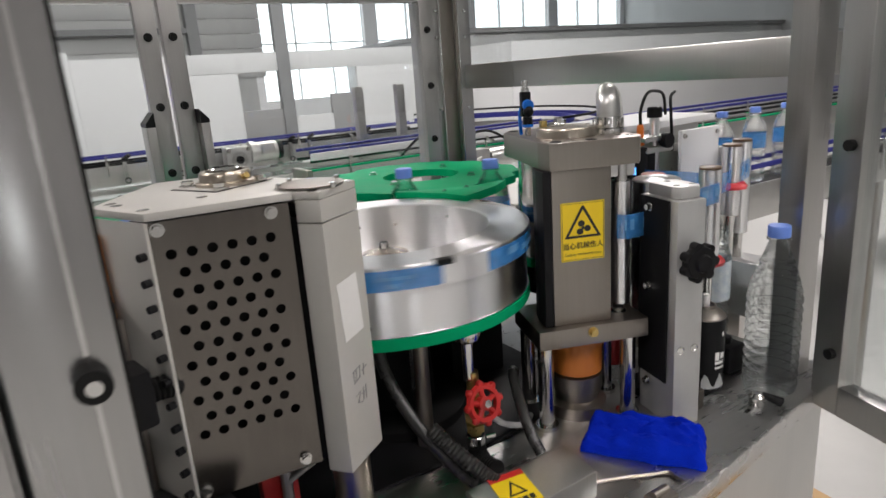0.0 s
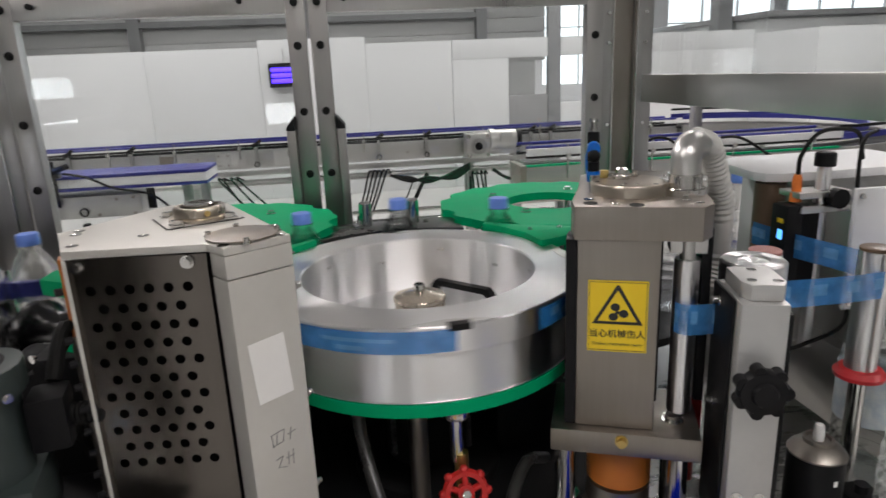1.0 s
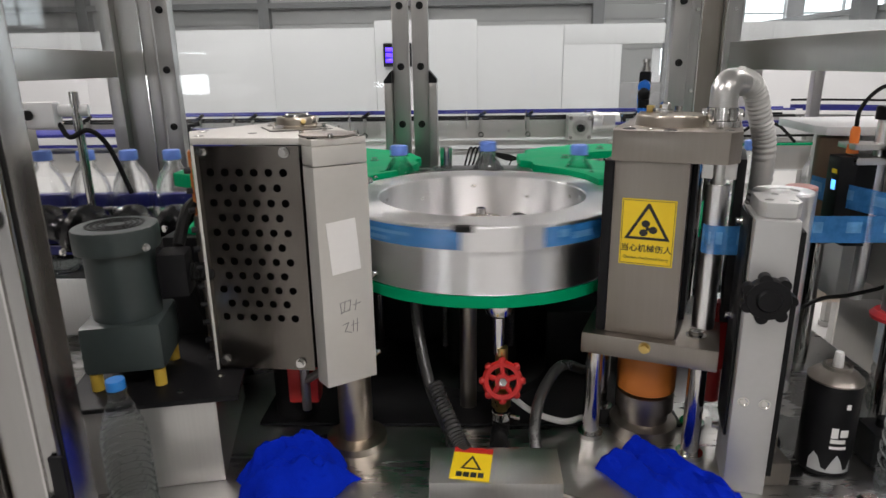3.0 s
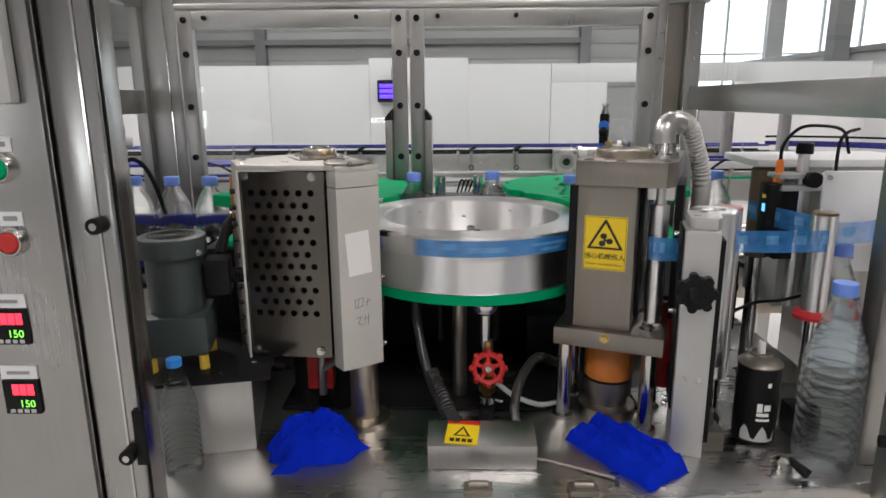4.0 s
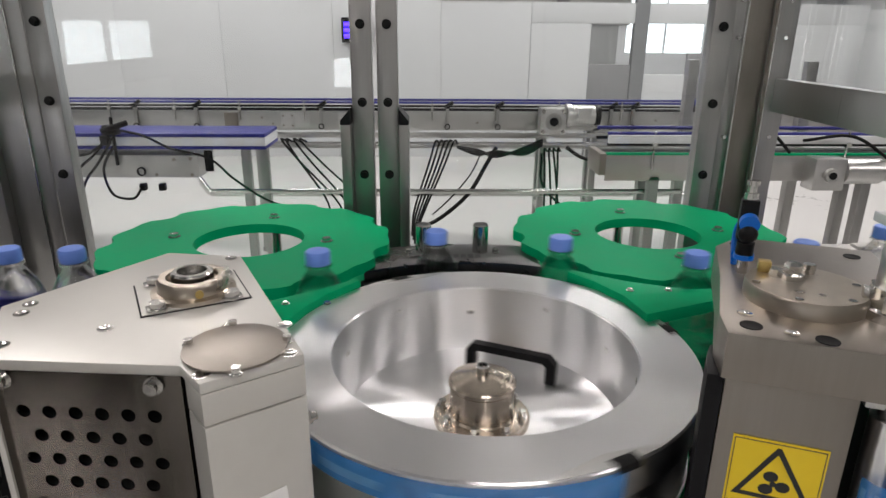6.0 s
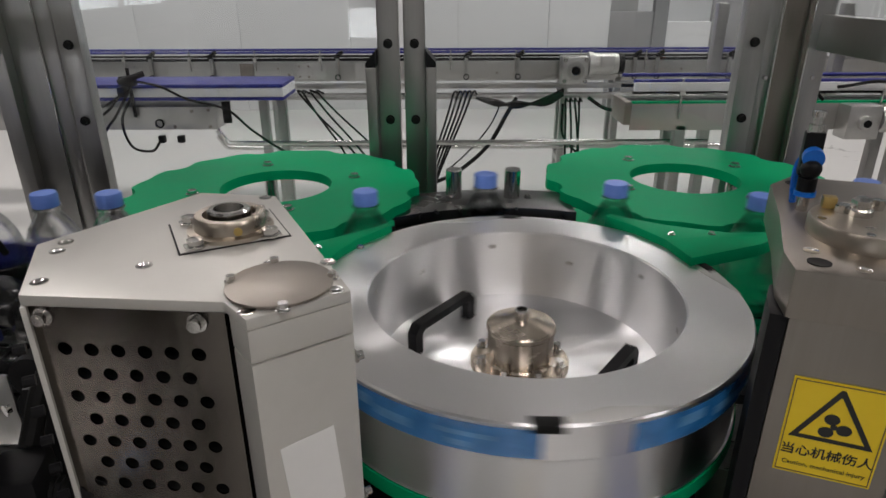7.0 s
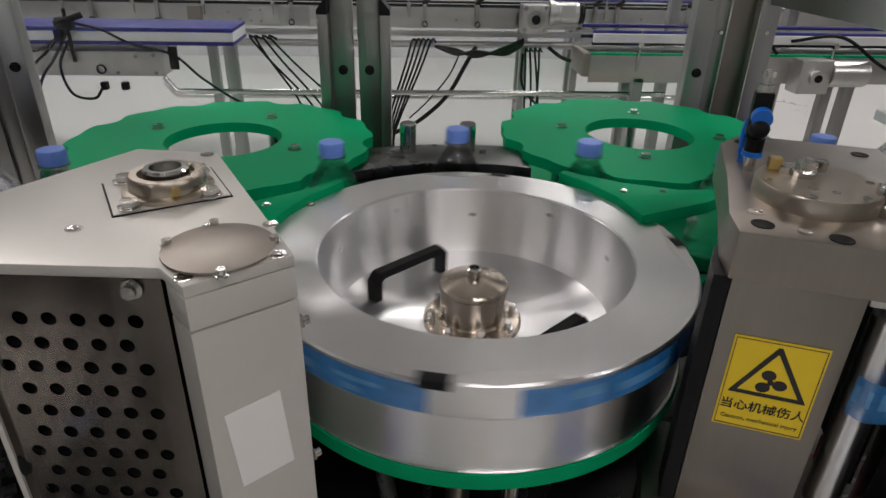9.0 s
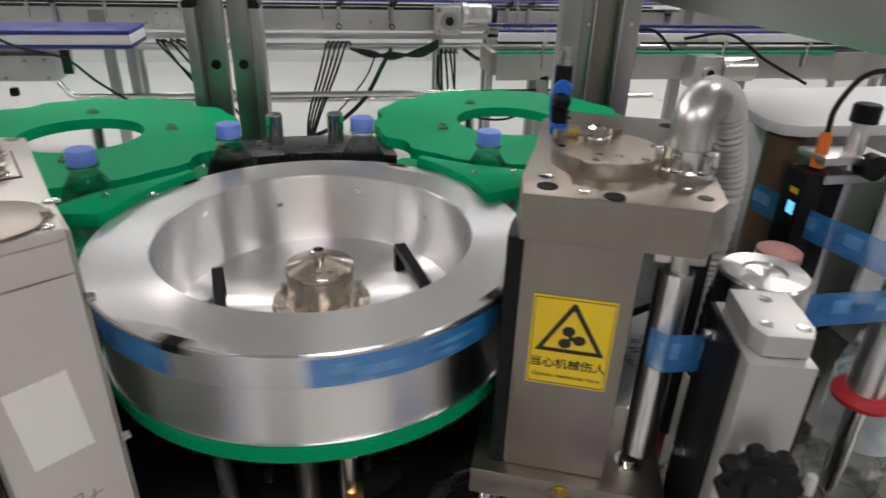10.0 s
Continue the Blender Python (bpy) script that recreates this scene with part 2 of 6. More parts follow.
UV = glow("violet_lamp_tube", (0.08, 0.03, 1.0), 2.6)
TUBELIGHT = glow("lamp_diffuser", (1.0, 1.0, 0.98), 3.0)
REDLED = glow("red_led", (1.0, 0.03, 0.06), 1.6)
GREENLED = glow("green_led", (0.25, 0.9, 0.1), 1.2)
BLUELED = glow("blue_led", (0.1, 0.4, 1.0), 1.6)
SCREEN = surface("screen_glass", (0.012, 0.016, 0.025), (0.02, 0.025, 0.035), (0.08, 0.2), 0.0, 10, 3, (1, 1, 1), 0.0)
DAY = glow("bright_outdoors", (0.92, 0.96, 1.0), 1.5)
DAYSOUTH = glow("sunlit_outdoors", (0.95, 0.97, 1.0), 6.0)


# ---- builders ----
def ball(c, r, bm, seg=10):
    bmesh.ops.create_uvsphere(bm, u_segments=seg, v_segments=max(6, seg // 2), radius=r, matrix=Matrix.Translation(c))
    return bm


def box(bm, x0, x1, y0, y1, z0, z1, bev=0.0, m=None):
    made = bmesh.ops.create_cube(bm, size=1.0, matrix=Matrix.Translation(((x0 + x1) / 2, (y0 + y1) / 2, (z0 + z1) / 2)) @ Matrix.Diagonal((abs(x1 - x0), abs(y1 - y0), abs(z1 - z0), 1)))
    vs = made["verts"]
    if bev:
        es = list({e for v in vs for e in v.link_edges})
        out = bmesh.ops.bevel(bm, geom=es, offset=bev, segments=2, profile=0.6, affect="EDGES")
        vs = list({v for f in out["faces"] for v in f.verts} | {v for v in vs if v.is_valid})
        grow = set(vs)
        for v in vs:
            for f in v.link_faces:
                grow.update(f.verts)
        vs = list(grow)
    if m is not None:
        bmesh.ops.transform(bm, matrix=m, verts=vs)
    return bm


def rod(bm, p0, p1, r, seg=16, r2=None):
    p0, p1 = Vector(p0), Vector(p1)
    d = p1 - p0
    m = Matrix.Translation((p0 + p1) / 2) @ d.to_track_quat("Z", "Y").to_matrix().to_4x4()
    bmesh.ops.create_cone(bm, cap_ends=True, segments=seg, radius1=r, radius2=r if r2 is None else r2, depth=d.length, matrix=m)
    return bm


def lathe(bm, profile, seg=32, at=(0, 0, 0), close=False, m=None):
    """Turns (radius, height) pairs round the z axis."""
    rings, at = [], Vector(at)
    for r, z in profile:
        if r < 1e-5:
            rings.append([bm.verts.new(at + Vector((0, 0, z)))])
        else:
            rings.append([bm.verts.new(at + Vector((r * math.cos(2 * math.pi * k / seg), r * math.sin(2 * math.pi * k / seg), z))) for k in range(seg)])
    pairs = list(zip(rings, rings[1:])) + ([(rings[-1], rings[0])] if close else [])
    for a, b in pairs:
        for k in range(seg):
            n = (k + 1) % seg
            if len(a) == 1 and len(b) > 1:
                bm.faces.new((a[0], b[n], b[k]))
            elif len(b) == 1 and len(a) > 1:
                bm.faces.new((a[k], a[n], b[0]))
            elif len(a) > 1:
                bm.faces.new((a[k], a[n], b[n], b[k]))
    bmesh.ops.recalc_face_normals(bm, faces=bm.faces)
    if m is not None:
        bmesh.ops.transform(bm, matrix=m, verts=[v for ring in rings for v in ring])
    return bm


def prism(bm, pts, z0, z1, bev=0.0, m=None):
    """A flat outline raised from z0 to z1."""
    lo = [bm.verts.new((x, y, z0)) for x, y in pts]
    hi = [bm.verts.new((x, y, z1)) for x, y in pts]
    n = len(pts)
    fs = [bm.faces.new(lo[::-1]), bm.faces.new(hi)]
    for k in range(n):
        fs.append(bm.faces.new((lo[k], lo[(k + 1) % n], hi[(k + 1) % n], hi[k])))
    bmesh.ops.recalc_face_normals(bm, faces=fs)
    vs = lo + hi
    if m is not None:
        bmesh.ops.transform(bm, matrix=m, verts=vs)
    if bev:
        es = list({e for v in vs for e in v.link_edges})
        bmesh.ops.bevel(bm, geom=es, offset=bev, segments=2, profile=0.6, affect="EDGES")
    return bm


def ringplate(bm, outer, inner, z0, z1):
    """A plate between two closed outlines with the same number of points."""
    n = len(outer)
    v = [[bm.verts.new((x, y, z)) for x, y in pts] for z in (z0, z1) for pts in (outer, inner)]
    for k in range(n):
        j = (k + 1) % n
        bm.faces.new((v[2][k], v[2][j], v[3][j], v[3][k]))
        bm.faces.new((v[0][j], v[0][k], v[1][k], v[1][j]))
        bm.faces.new((v[0][k], v[0][j], v[2][j], v[2][k]))
        bm.faces.new((v[1][j], v[1][k], v[3][k], v[3][j]))
    return bm


def spline(pts, n=8):
    """A smooth run of points through the given ones."""
    P = [Vector(p) for p in pts]
    P = [2 * P[0] - P[1]] + P + [2 * P[-1] - P[-2]]
    out = []
    for a, b, c, d in zip(P, P[1:], P[2:], P[3:]):
        for k in range(n):
            t = k / n
            out.append(0.5 * ((2 * b) + (c - a) * t + (2 * a - 5 * b + 4 * c - d) * t * t + (3 * b - a - 3 * c + d) * t**3))
    return out + [P[-2]]


def hose(bm, pts, r, seg=8, n=8, rib=0.0):
    path = spline(pts, n)
    rings, side = [], None
    for k, p in enumerate(path):
        d = (path[min(k + 1, len(path) - 1)] - path[max(k - 1, 0)]).normalized()
        if side is None:
            side = d.orthogonal().normalized()
        side = (side - d * side.dot(d)).normalized()
        up = d.cross(side)
        rr = r + (rib if k % 2 else 0.0)
        rings.append([bm.verts.new(p + rr * (math.cos(2 * math.pi * j / seg) * side + math.sin(2 * math.pi * j / seg) * up)) for j in range(seg)])
    for a, b in zip(rings, rings[1:]):
        for j in range(seg):
            bm.faces.new((a[j], a[(j + 1) % seg], b[(j + 1) % seg], b[j]))
    bm.faces.new(rings[0][::-1])
    bm.faces.new(rings[-1])
    bmesh.ops.recalc_face_normals(bm, faces=bm.faces)
    return bm


def hexbolt(bm, p, r, h, axis=(0, 0, 1)):
    """A socket-head screw with a washer, its head along axis."""
    a, p = Vector(axis).normalized(), Vector(p)
    rod(bm, p, p + a * 0.2 * h, r * 1.45, 14)
    rod(bm, p + a * 0.2 * h, p + a * h, r, 14)
    rod(bm, p + a * h, p + a * 1.02 * h, r * 0.55, 6)
    return bm


def mesh_of(name, bm, material, smooth=True):
    me = bpy.data.meshes.new(name)
    bm.to_mesh(me)
    bm.free()
    for mt in material if isinstance(material, (list, tuple)) else (material,):
        me.materials.append(mt)
    if smooth:
        me.polygons.foreach_set("use_smooth", [True] * len(me.polygons))
        me.set_sharp_from_angle(angle=radians(35))
    return me


def part(name, bm, material, parent, label="", smooth=True):
    ob = new(name, mesh_of(name, bm, material, smooth))
    ob.parent = parent
    return tagged(ob, label)


def thing(name, label, category, at=(0, 0, 0), rz=0, group="", kind=""):
    e = new(name)
    e.empty_display_size = 0.05
    e.matrix_world = pose(*at, 0, 0, rz)
    return tagged(e, label, category, group, kind)


def solid(name, bm, material, label, category, at=(0, 0, 0), rz=0, group="", kind="", smooth=True):
    ob = new(name, mesh_of(name, bm, material, smooth))
    ob.matrix_world = pose(*at, 0, 0, rz)
    return tagged(ob, label, category, group, kind)


def words(name, text, size, material, parent, m, label="", bold=0.0):
    """Built-in-font lettering, turned into a thin mesh."""
    cu = bpy.data.curves.new(name, "FONT")
    cu.body, cu.size, cu.align_x, cu.align_y, cu.extrude = text, size, "CENTER", "CENTER", 0.00012
    cu.offset = bold
    tmp = bpy.data.objects.new(name, cu)
    scene.collection.objects.link(tmp)
    bpy.context.view_layer.update()
    me = bpy.data.meshes.new_from_object(tmp.evaluated_get(bpy.context.evaluated_depsgraph_get()))
    bpy.data.objects.remove(tmp)
    me.materials.clear()
    me.materials.append(material)
    ob = new(name, me)
    ob.parent = parent
    ob.matrix_basis = m
    return tagged(ob, label)


def B():
    return bmesh.new()


# ---- the hall ----
def structure(name, bm, material, label, category="", smooth=False):
    return solid(name, bm, material, label, category, kind="structure", smooth=smooth)


b = B()
box(b, -12, 14, -7, 16, -0.2, 0)
structure("floor", b, FLOORMAT, "pale grey sealed factory floor with dull sheen", "floor")
b = B()
box(b, -12, 14, -7, 16, CEIL_Z, CEIL_Z + 0.15)
for k in range(9):
    box(b, -12, 14, -6.5 + 2.6 * k, -6.35 + 2.6 * k, CEIL_Z - 0.3, CEIL_Z - 0.002)
structure("ceiling", b, CEILMAT, "pale sheet ceiling with painted beams", "ceiling")

# the far wall behind the partition: grey sheet siding between dark posts
b = B()
box(b, -12, 3.6, 12.0, 12.2, 0, CEIL_Z)
wall_back = structure("wall_north", b, SIDING, "grey horizontal sheet siding of the hall", "wall")
b = B()
box(b, 0, 16, -0.02, 0.0, 0, 0.26, 0.006)
strip_me = mesh_of("siding_board", b, SIDING)
for k in range(14):
    o = new("siding_board", strip_me)
    o.parent = wall_back
    o.matrix_basis = pose(-12.2, 11.995, 1.6 + 0.27 * k)
for px in (-7.4, -3.9, -0.9, 2.4):
    b = B()
    box(b, px, px + 0.2, 11.78, 11.97, 0, CEIL_Z)
    structure("steel_column", b, STEELBEAM, "dark grey painted steel column of the hall", "column")
b = B()
for x0, z0, x1, z1 in ((-7.2, 4.4, -4.0, 3.0), (-3.7, 4.6, -1.0, 3.1), (-0.7, 4.4, 2.3, 2.9)):
    rod(b, (x0, 11.85, z0), (x1, 11.85, z1), 0.02, 8)
box(b, -12, 2.6, 11.8, 11.95, 2.42, 2.52)
structure("wall_bracing", b, STEELBEAM, "dark steel bracing rods on the hall wall", "bracing")

# walls that close the hall; daylight comes in by the tall windows of the north-east corner
b = B()
box(b, -12.2, -12, -7, 16, 0, CEIL_Z)
structure("wall_west", b, SIDING, "plain grey sheet hall wall", "wall")
b = B()
box(b, 14, 14.2, -7, 16, 0, CEIL_Z)
structure("wall_east", b, SIDING, "plain grey sheet hall wall", "wall")
OPENINGS = ((-4.75, -3.56, 1.0, 1.57, 2), (-1.28, -0.76, 0.76, 1.13, 1))
b = B()
x = -12.0
for x0, x1, z0, z1, panes in OPENINGS:
    box(b, x, x0, -7.2, -7, 0, CEIL_Z)
    box(b, x0, x1, -7.2, -7, 0, z0)
    box(b, x0, x1, -7.2, -7, z1, CEIL_Z)
    x = x1
box(b, x, 14, -7.2, -7, 0, CEIL_Z)
south = structure("wall_south", b, SIDING, "plain grey sheet hall wall with small bright windows", "wall")
for x0, x1, z0, z1, panes in OPENINGS:
    wide_pane = (x1 - x0) / panes
    for k in range(panes):
        b = B()
        box(b, x0 + k * wide_pane + 0.025, x0 + (k + 1) * wide_pane - 0.025, -7.15, -7.13, z0, z1)
        part("pane", b, DAYSOUTH, south, "bright overexposed window pane")
    b = B()
    for k in range(panes + 1):
        box(b, x0 + k * wide_pane - 0.024, x0 + k * wide_pane + 0.024, -7.12, -7.03, z0, z1)
    part("window_frame", b, GREYPAINT, south)


def window_wall(name, x0, x1, y, sill, top, cols):
    """A wall with tall glazed bays; the panes look on bright outdoors."""
    b = B()
    box(b, x0, x1, y, y + 0.2, 0, sill)
    box(b, x0, x1, y, y + 0.2, top, CEIL_Z)
    step = (x1 - x0) / cols
    for k in range(cols + 1):
        box(b, x0 + k * step - 0.16, x0 + k * step + 0.16, y + 0.002, y + 0.198, sill, top)
    w = structure(name, b, WHITEPAINT, "white hall wall with tall bright windows", "wall")
    for k in range(cols):
        b = B()
        a0, a1 = x0 + k * step + 0.16, x0 + (k + 1) * step - 0.16
        for u in range(4):
            uu = a0 + (a1 - a0) * u / 3
            box(b, uu - 0.012, uu + 0.012, y + 0.05, y + 0.12, sill, top)
        for u in range(4):
            zz = sill + (top - sill) * u / 3
            box(b, a0, a1, y + 0.055, y + 0.115, zz - 0.012, zz + 0.012)
        part("window_frame", b, GREYPAINT, w)
        b = B()
        box(b, a0, a1, y + 0.15, y + 0.16, sill, top)
        part("pane", b, DAY, w, "bright overexposed window pane")
    return w


window_wall("wall_north_east", 3.6, 14, 12.0, 1.1, 4.4, 4)

# white partition of sandwich panels with a door and a lit opening
PY = 7.3
part_wall = thing("partition_wall", "white sandwich-panel partition with flush door and opening", "partition", kind="structure")
edges = [-12, -9.6, -8.4, -7.2, -6.0, -4.8, -3.6, -2.4, -1.112, 0.146, 1.2]
for x0, x1 in zip(edges, edges[1:]):
    b = B()
    top = 1.885 if -1.2 < x0 < 0.1 else 1.805
    box(b, x0 + 0.0015, x1 - 0.0015, PY, PY + 0.06, 0.0, top, 0.002)
    part("panel", b, PARTITION, part_wall)
b = B()
box(b, 1.204, 1.91, PY, PY + 0.06, 0, 1.573, 0.002)
part("door_leaf", b, PARTITION, part_wall, "flush white door leaf")
b = B()
box(b, 1.204, 5.2, PY, PY + 0.06, 1.577, 1.805, 0.002)
part("panel", b, PARTITION, part_wall)
b = B()
box(b, 1.91, 2.42, PY, PY + 0.06, 0, 1.114, 0.002)
part("lower_panel", b, DOORGREY, part_wall, "dark grey lower panel")
b = B()
box(b, 2.42, 2.58, PY - 0.02, PY + 0.08, 0, 3.6)
part("post", b, STEELBEAM, part_wall, "dark steel post")
b = B()
box(b, 2.58, 3.1, PY, PY + 0.06, 0, 1.0, 0.002)
box(b, 3.5, 5.2, PY, PY + 0.06, 0, 1.576, 0.002)
part("panel", b, PARTITION, part_wall)
b = B()
box(b, 3.1, 3.5, PY, PY + 0.06, 0, 1.25, 0.002)
part("lower_panel", b, DOORGREY, part_wall, "dark grey lower panel")
b = B()
box(b, 5.2, 14, PY - 1.2, PY - 1.14, 0, 1.75, 0.003)
box(b, 5.2, 5.26, PY - 1.14, PY + 0.06, 0, 1.75, 0.003)
part("panel", b, PARTITION, part_wall)

# enclosed room of grey panels beyond the partition, and a column in front of the windows
room = thing("panel_room", "light grey panel room with flat roof beyond the partition", "room", kind="structure")
b = B()
box(b, 5.5, 14, 7.5, 11.9, 0, 1.96)
part("panel", b, GREYPAINT, room)
b = B()
box(b, 5.46, 14, 7.46, 11.92, 1.962, 2.04, 0.004)
part("roof_edge", b, DOORGREY, room, "dark grey roof edge")
b = B()
box(b, 5.2, 5.42, 8.2, 8.42, 0, CEIL_Z)
structure("steel_column", b, STEELBEAM, "dark grey painted steel column of the hall", "column")

# violet insect lamp on the partition
lamp = thing("insect_lamp", "black insect lamp with glowing violet tubes on white partition", "lamp", (-0.83, PY - 0.06, 1.48))
b = B()
box(b, -0.17, 0.17, 0.02, 0.06, -0.14, 0.14, 0.004)
for zz in (-0.12, 0.12):
    box(b, -0.17, 0.17, -0.03, 0.02, zz - 0.012, zz + 0.012)
for xx in (-0.16, 0.16):
    box(b, xx - 0.012, xx + 0.012, -0.029, 0.019, -0.13, 0.13)
part("housing", b, BLACK, lamp)
for zz in (-0.065, 0.0, 0.065):
    b = B()
    rod(b, (-0.145, 0, zz), (0.145, 0, zz), 0.024, 12)
    part("lamp_tube", b, UV, lamp, "glowing violet tube")
part("mount_wire", hose(B(), [(0, 0.03, 0.14), (0.01, 0.03, 0.22), (0.0, 0.035, 0.3)], 0.004), STEELBEAM, lamp)

# ceiling lamps
for lx, ly, watts in LAMPS:
    f = thing("ceiling_light", "white ceiling light panel, lit", "lamp", (lx, ly, CEIL_Z - 0.1), group="ceiling lights")
    b = B()
    box(b, -1.25, 1.25, -0.28, 0.28, -0.02, 0.09, 0.01)
    part("frame", b, WHITEPAINT, f)
    b = B()
    box(b, -1.2, 1.2, -0.24, 0.24, -0.045, -0.024)
    part("diffuser", b, TUBELIGHT, f, "glowing diffuser")


# ---- labelling machine: table and guard frame ----
TZ = 0.90
b = B()
prism(b, [(-0.80, -0.385), (0.16, -0.384), (0.475, -0.344), (0.60, -0.325), (0.60, 0.66), (-0.80, 0.66)], TZ - 0.03, TZ, 0.003)
table = solid("machine_table", b, STEEL_TABLE, "brushed stainless steel machine table, wet and smeared", "table")
b = B()
prism(b, [(-0.78, -0.372), (0.16, -0.371), (0.475, -0.332), (0.585, -0.315), (0.585, 0.645), (-0.78, 0.645)], 0.08, TZ - 0.034, 0.004)
part("base_cabinet", b, STEEL_FLAT, table)
for x in (-0.7, 0.5):
    for y in (-0.27, 0.58):
        b = B()
        rod(b, (x, y, 0.02), (x, y, 0.085), 0.02)
        rod(b, (x, y, 0), (x, y, 0.02), 0.045)
        part("foot", b, CHROME, table)

guard = thing("guard_frame", "stainless steel guard frame of the labelling machine with clear panes", "machine frame")


def post(x0, x1, y0, y1, z0, z1, mat=None, name="post", bev=0.003):
    b = B()
    box(b, x0, x1, y0, y1, z0, z1, bev)
    return part(name, b, mat or STEEL, guard)


BY = 0.59
FT = 2.02
post(-0.80, -0.742, BY, BY + 0.08, TZ, FT)
post(-0.742, -0.715, BY - 0.008, BY + 0.08, TZ, FT)
post(-0.743, -0.7408, BY - 0.011, BY + 0.002, TZ, FT, CHROME, "fold_edge", 0.0)
post(0.475, 0.496, BY, BY + 0.10, TZ, FT)
# channel in darker steel: the dark reflection of the machine put into colour
post(0.496, 0.548, BY + 0.012, BY + 0.10, TZ, FT, STEEL_DARK, "dimmed_post_channel")
post(0.548, 0.585, BY - 0.006, BY + 0.10, TZ, FT)
for x in (0.4955, 0.5480):
    post(x - 0.0012, x + 0.0012, BY - 0.008, BY + 0.004, TZ, FT, CHROME, "fold_edge", 0.0)
for z in (1.12, 1.30, 1.47, 1.53):
    for x in (0.486, 0.567):
        part("screw", rod(B(), (x, BY, z), (x, BY - 0.0085, z), 0.0035, 10), CHROME, guard)
post(-0.83, -0.80, BY - 0.02, BY + 0.07, TZ, FT)
post(-0.80, 0.60, BY + 0.002, BY + 0.07, 1.60, 1.74, STEEL_FLAT, "header")
post(-0.71, 0.47, BY - 0.022, BY - 0.001, 1.592, 1.606, STEEL_FLAT, "header_lip")
post(-0.80, 0.60, BY + 0.004, BY + 0.068, FT - 0.08, FT + 0.02, STEEL_FLAT, "header")

# two rear doors meeting at the middle
for side, (x0, x1) in enumerate(((-0.706, -0.142), (-0.134, 0.468))):
    door = thing("rear_door", "steel-framed clear acrylic rear guard door, closed", "door", (0, BY - 0.02, 0), group="rear guard doors")
    w = 0.036
    for nm, a in (("stile", (x0, x0 + w)), ("stile", (x1 - w, x1))):
        b = B()
        box(b, a[0], a[1], 0, 0.028, 0.94, 1.588, 0.002)
        part(nm, b, STEEL, door)
    for z0, z1 in ((0.94, 0.98), (1.548, 1.588)):
        b = B()
        box(b, x0 + w, x1 - w, 0.001, 0.027, z0, z1, 0.002)
        part("rail", b, STEEL_FLAT, door)
    b = B()
    box(b, x0 + w, x1 - w, 0.010, 0.014, 0.98, 1.548)
    pane = part("pane", b, ACRYLIC, door, "clear acrylic pane")
    pane.visible_shadow = False
    ix = x1 - w / 2 if side == 0 else x0 + w / 2
    ox = x0 + w / 2 if side == 0 else x1 - w / 2
    for x in (ix, ox):
        for z in (1.234, 1.36, 1.487, 1.568, 1.05):
            b = B()
            rod(b, (x, 0, z), (x, -0.003, z), 0.008, 12)
            rod(b, (x, -0.003, z), (x, -0.009, z), 0.0055, 12)
            part("rubber_stop", b, RUBBER, door, "black rubber bumper with screw")
    for x in (x0 + 0.07, x0 + 0.26 if side else x1 - 0.12):
        b = B()
        rod(b, (x, 0.001, 1.572), (x, -0.008, 1.572), 0.0055, 12)
        part("rubber_stop", b, RUBBER, door)
# folded covers beside the meeting stiles, capped with black wedges
for x0, x1 in ((-0.196, -0.179), (-0.097, -0.080)):
    b = B()
    box(b, x0, x1, BY - 0.05, BY + 0.012, 0.92, 1.325, 0.002)
    part("door_cover", b, STEEL, guard, "folded steel cover")
    b = B()
    inner, outer = (x1, x0) if x0 < -0.15 else (x0, x1)
    prism(b, [(inner, 1.325), (outer, 1.325), (outer, 1.332), (inner, 1.352)], -0.012, 0.05, m=pose(0, BY, 0, 90))
    part("wedge", b, BLACK, guard, "black plastic wedge")

# side walls: upper rail with pane over the conveyors
for sx, nm in ((0.575, "east"), (-0.815, "west")):
    b = B()
    box(b, sx - 0.012, sx + 0.012, -0.30, BY, 1.345, 1.402, 0.002)
    part("side_rail", b, STEEL_FLAT, guard)
    b = B()
    box(b, sx - 0.014, sx + 0.019, -0.36, BY, 1.60, 1.68, 0.002)
    part("side_rail", b, STEEL_FLAT, guard)
    b = B()
    box(b, sx, sx + 0.005, -0.36, BY, 1.403, 1.599)
    p = part("pane", b, ACRYLIC, guard, "clear acrylic pane")
    p.visible_shadow = False

# front corner posts
post(0.506, 0.560, -0.302, -0.266, TZ + 0.0005, FT)
post(-0.4165, -0.367, -0.438, -0.3945, 0.03, FT, PANEL, bev=0.004)
post(-0.80, -0.40, -0.434, -0.376, FT - 0.08, FT + 0.02, STEEL_FLAT, "header")
for z, x in ((1.254, -0.382), (0.998, -0.380)):
    stop = part("rubber_stop", rod(B(), (x, -0.438, z), (x, -0.451, z), 0.0085, 14), RUBBER, guard)
    part("screw", rod(B(), (x, -0.451, z), (x, -0.4525, z), 0.004, 10), CHROME, stop)
b = B()
box(b, -0.3675, -0.3655, -0.4325, -0.4295, 0.04, FT - 0.1)
part("seal", b, RUBBER, guard, "black rubber door seal")
b = B()
box(b, -0.373, -0.361, -0.443, -0.4385, 0.985, 1.05, 0.001)
part("hinge", b, BLACK, guard)
b = B()
box(b, -0.3832, -0.3810, -0.4402, -0.4382, 0.85, FT - 0.1)
part("door_edge", b, CHROME, guard, "bright folded edge")
b = B()
box(b, -0.3672, -0.3658, -0.4290, -0.4280, 0.85, FT - 0.1)
part("fold_line", b, CHROME, guard, "bright folded edge")

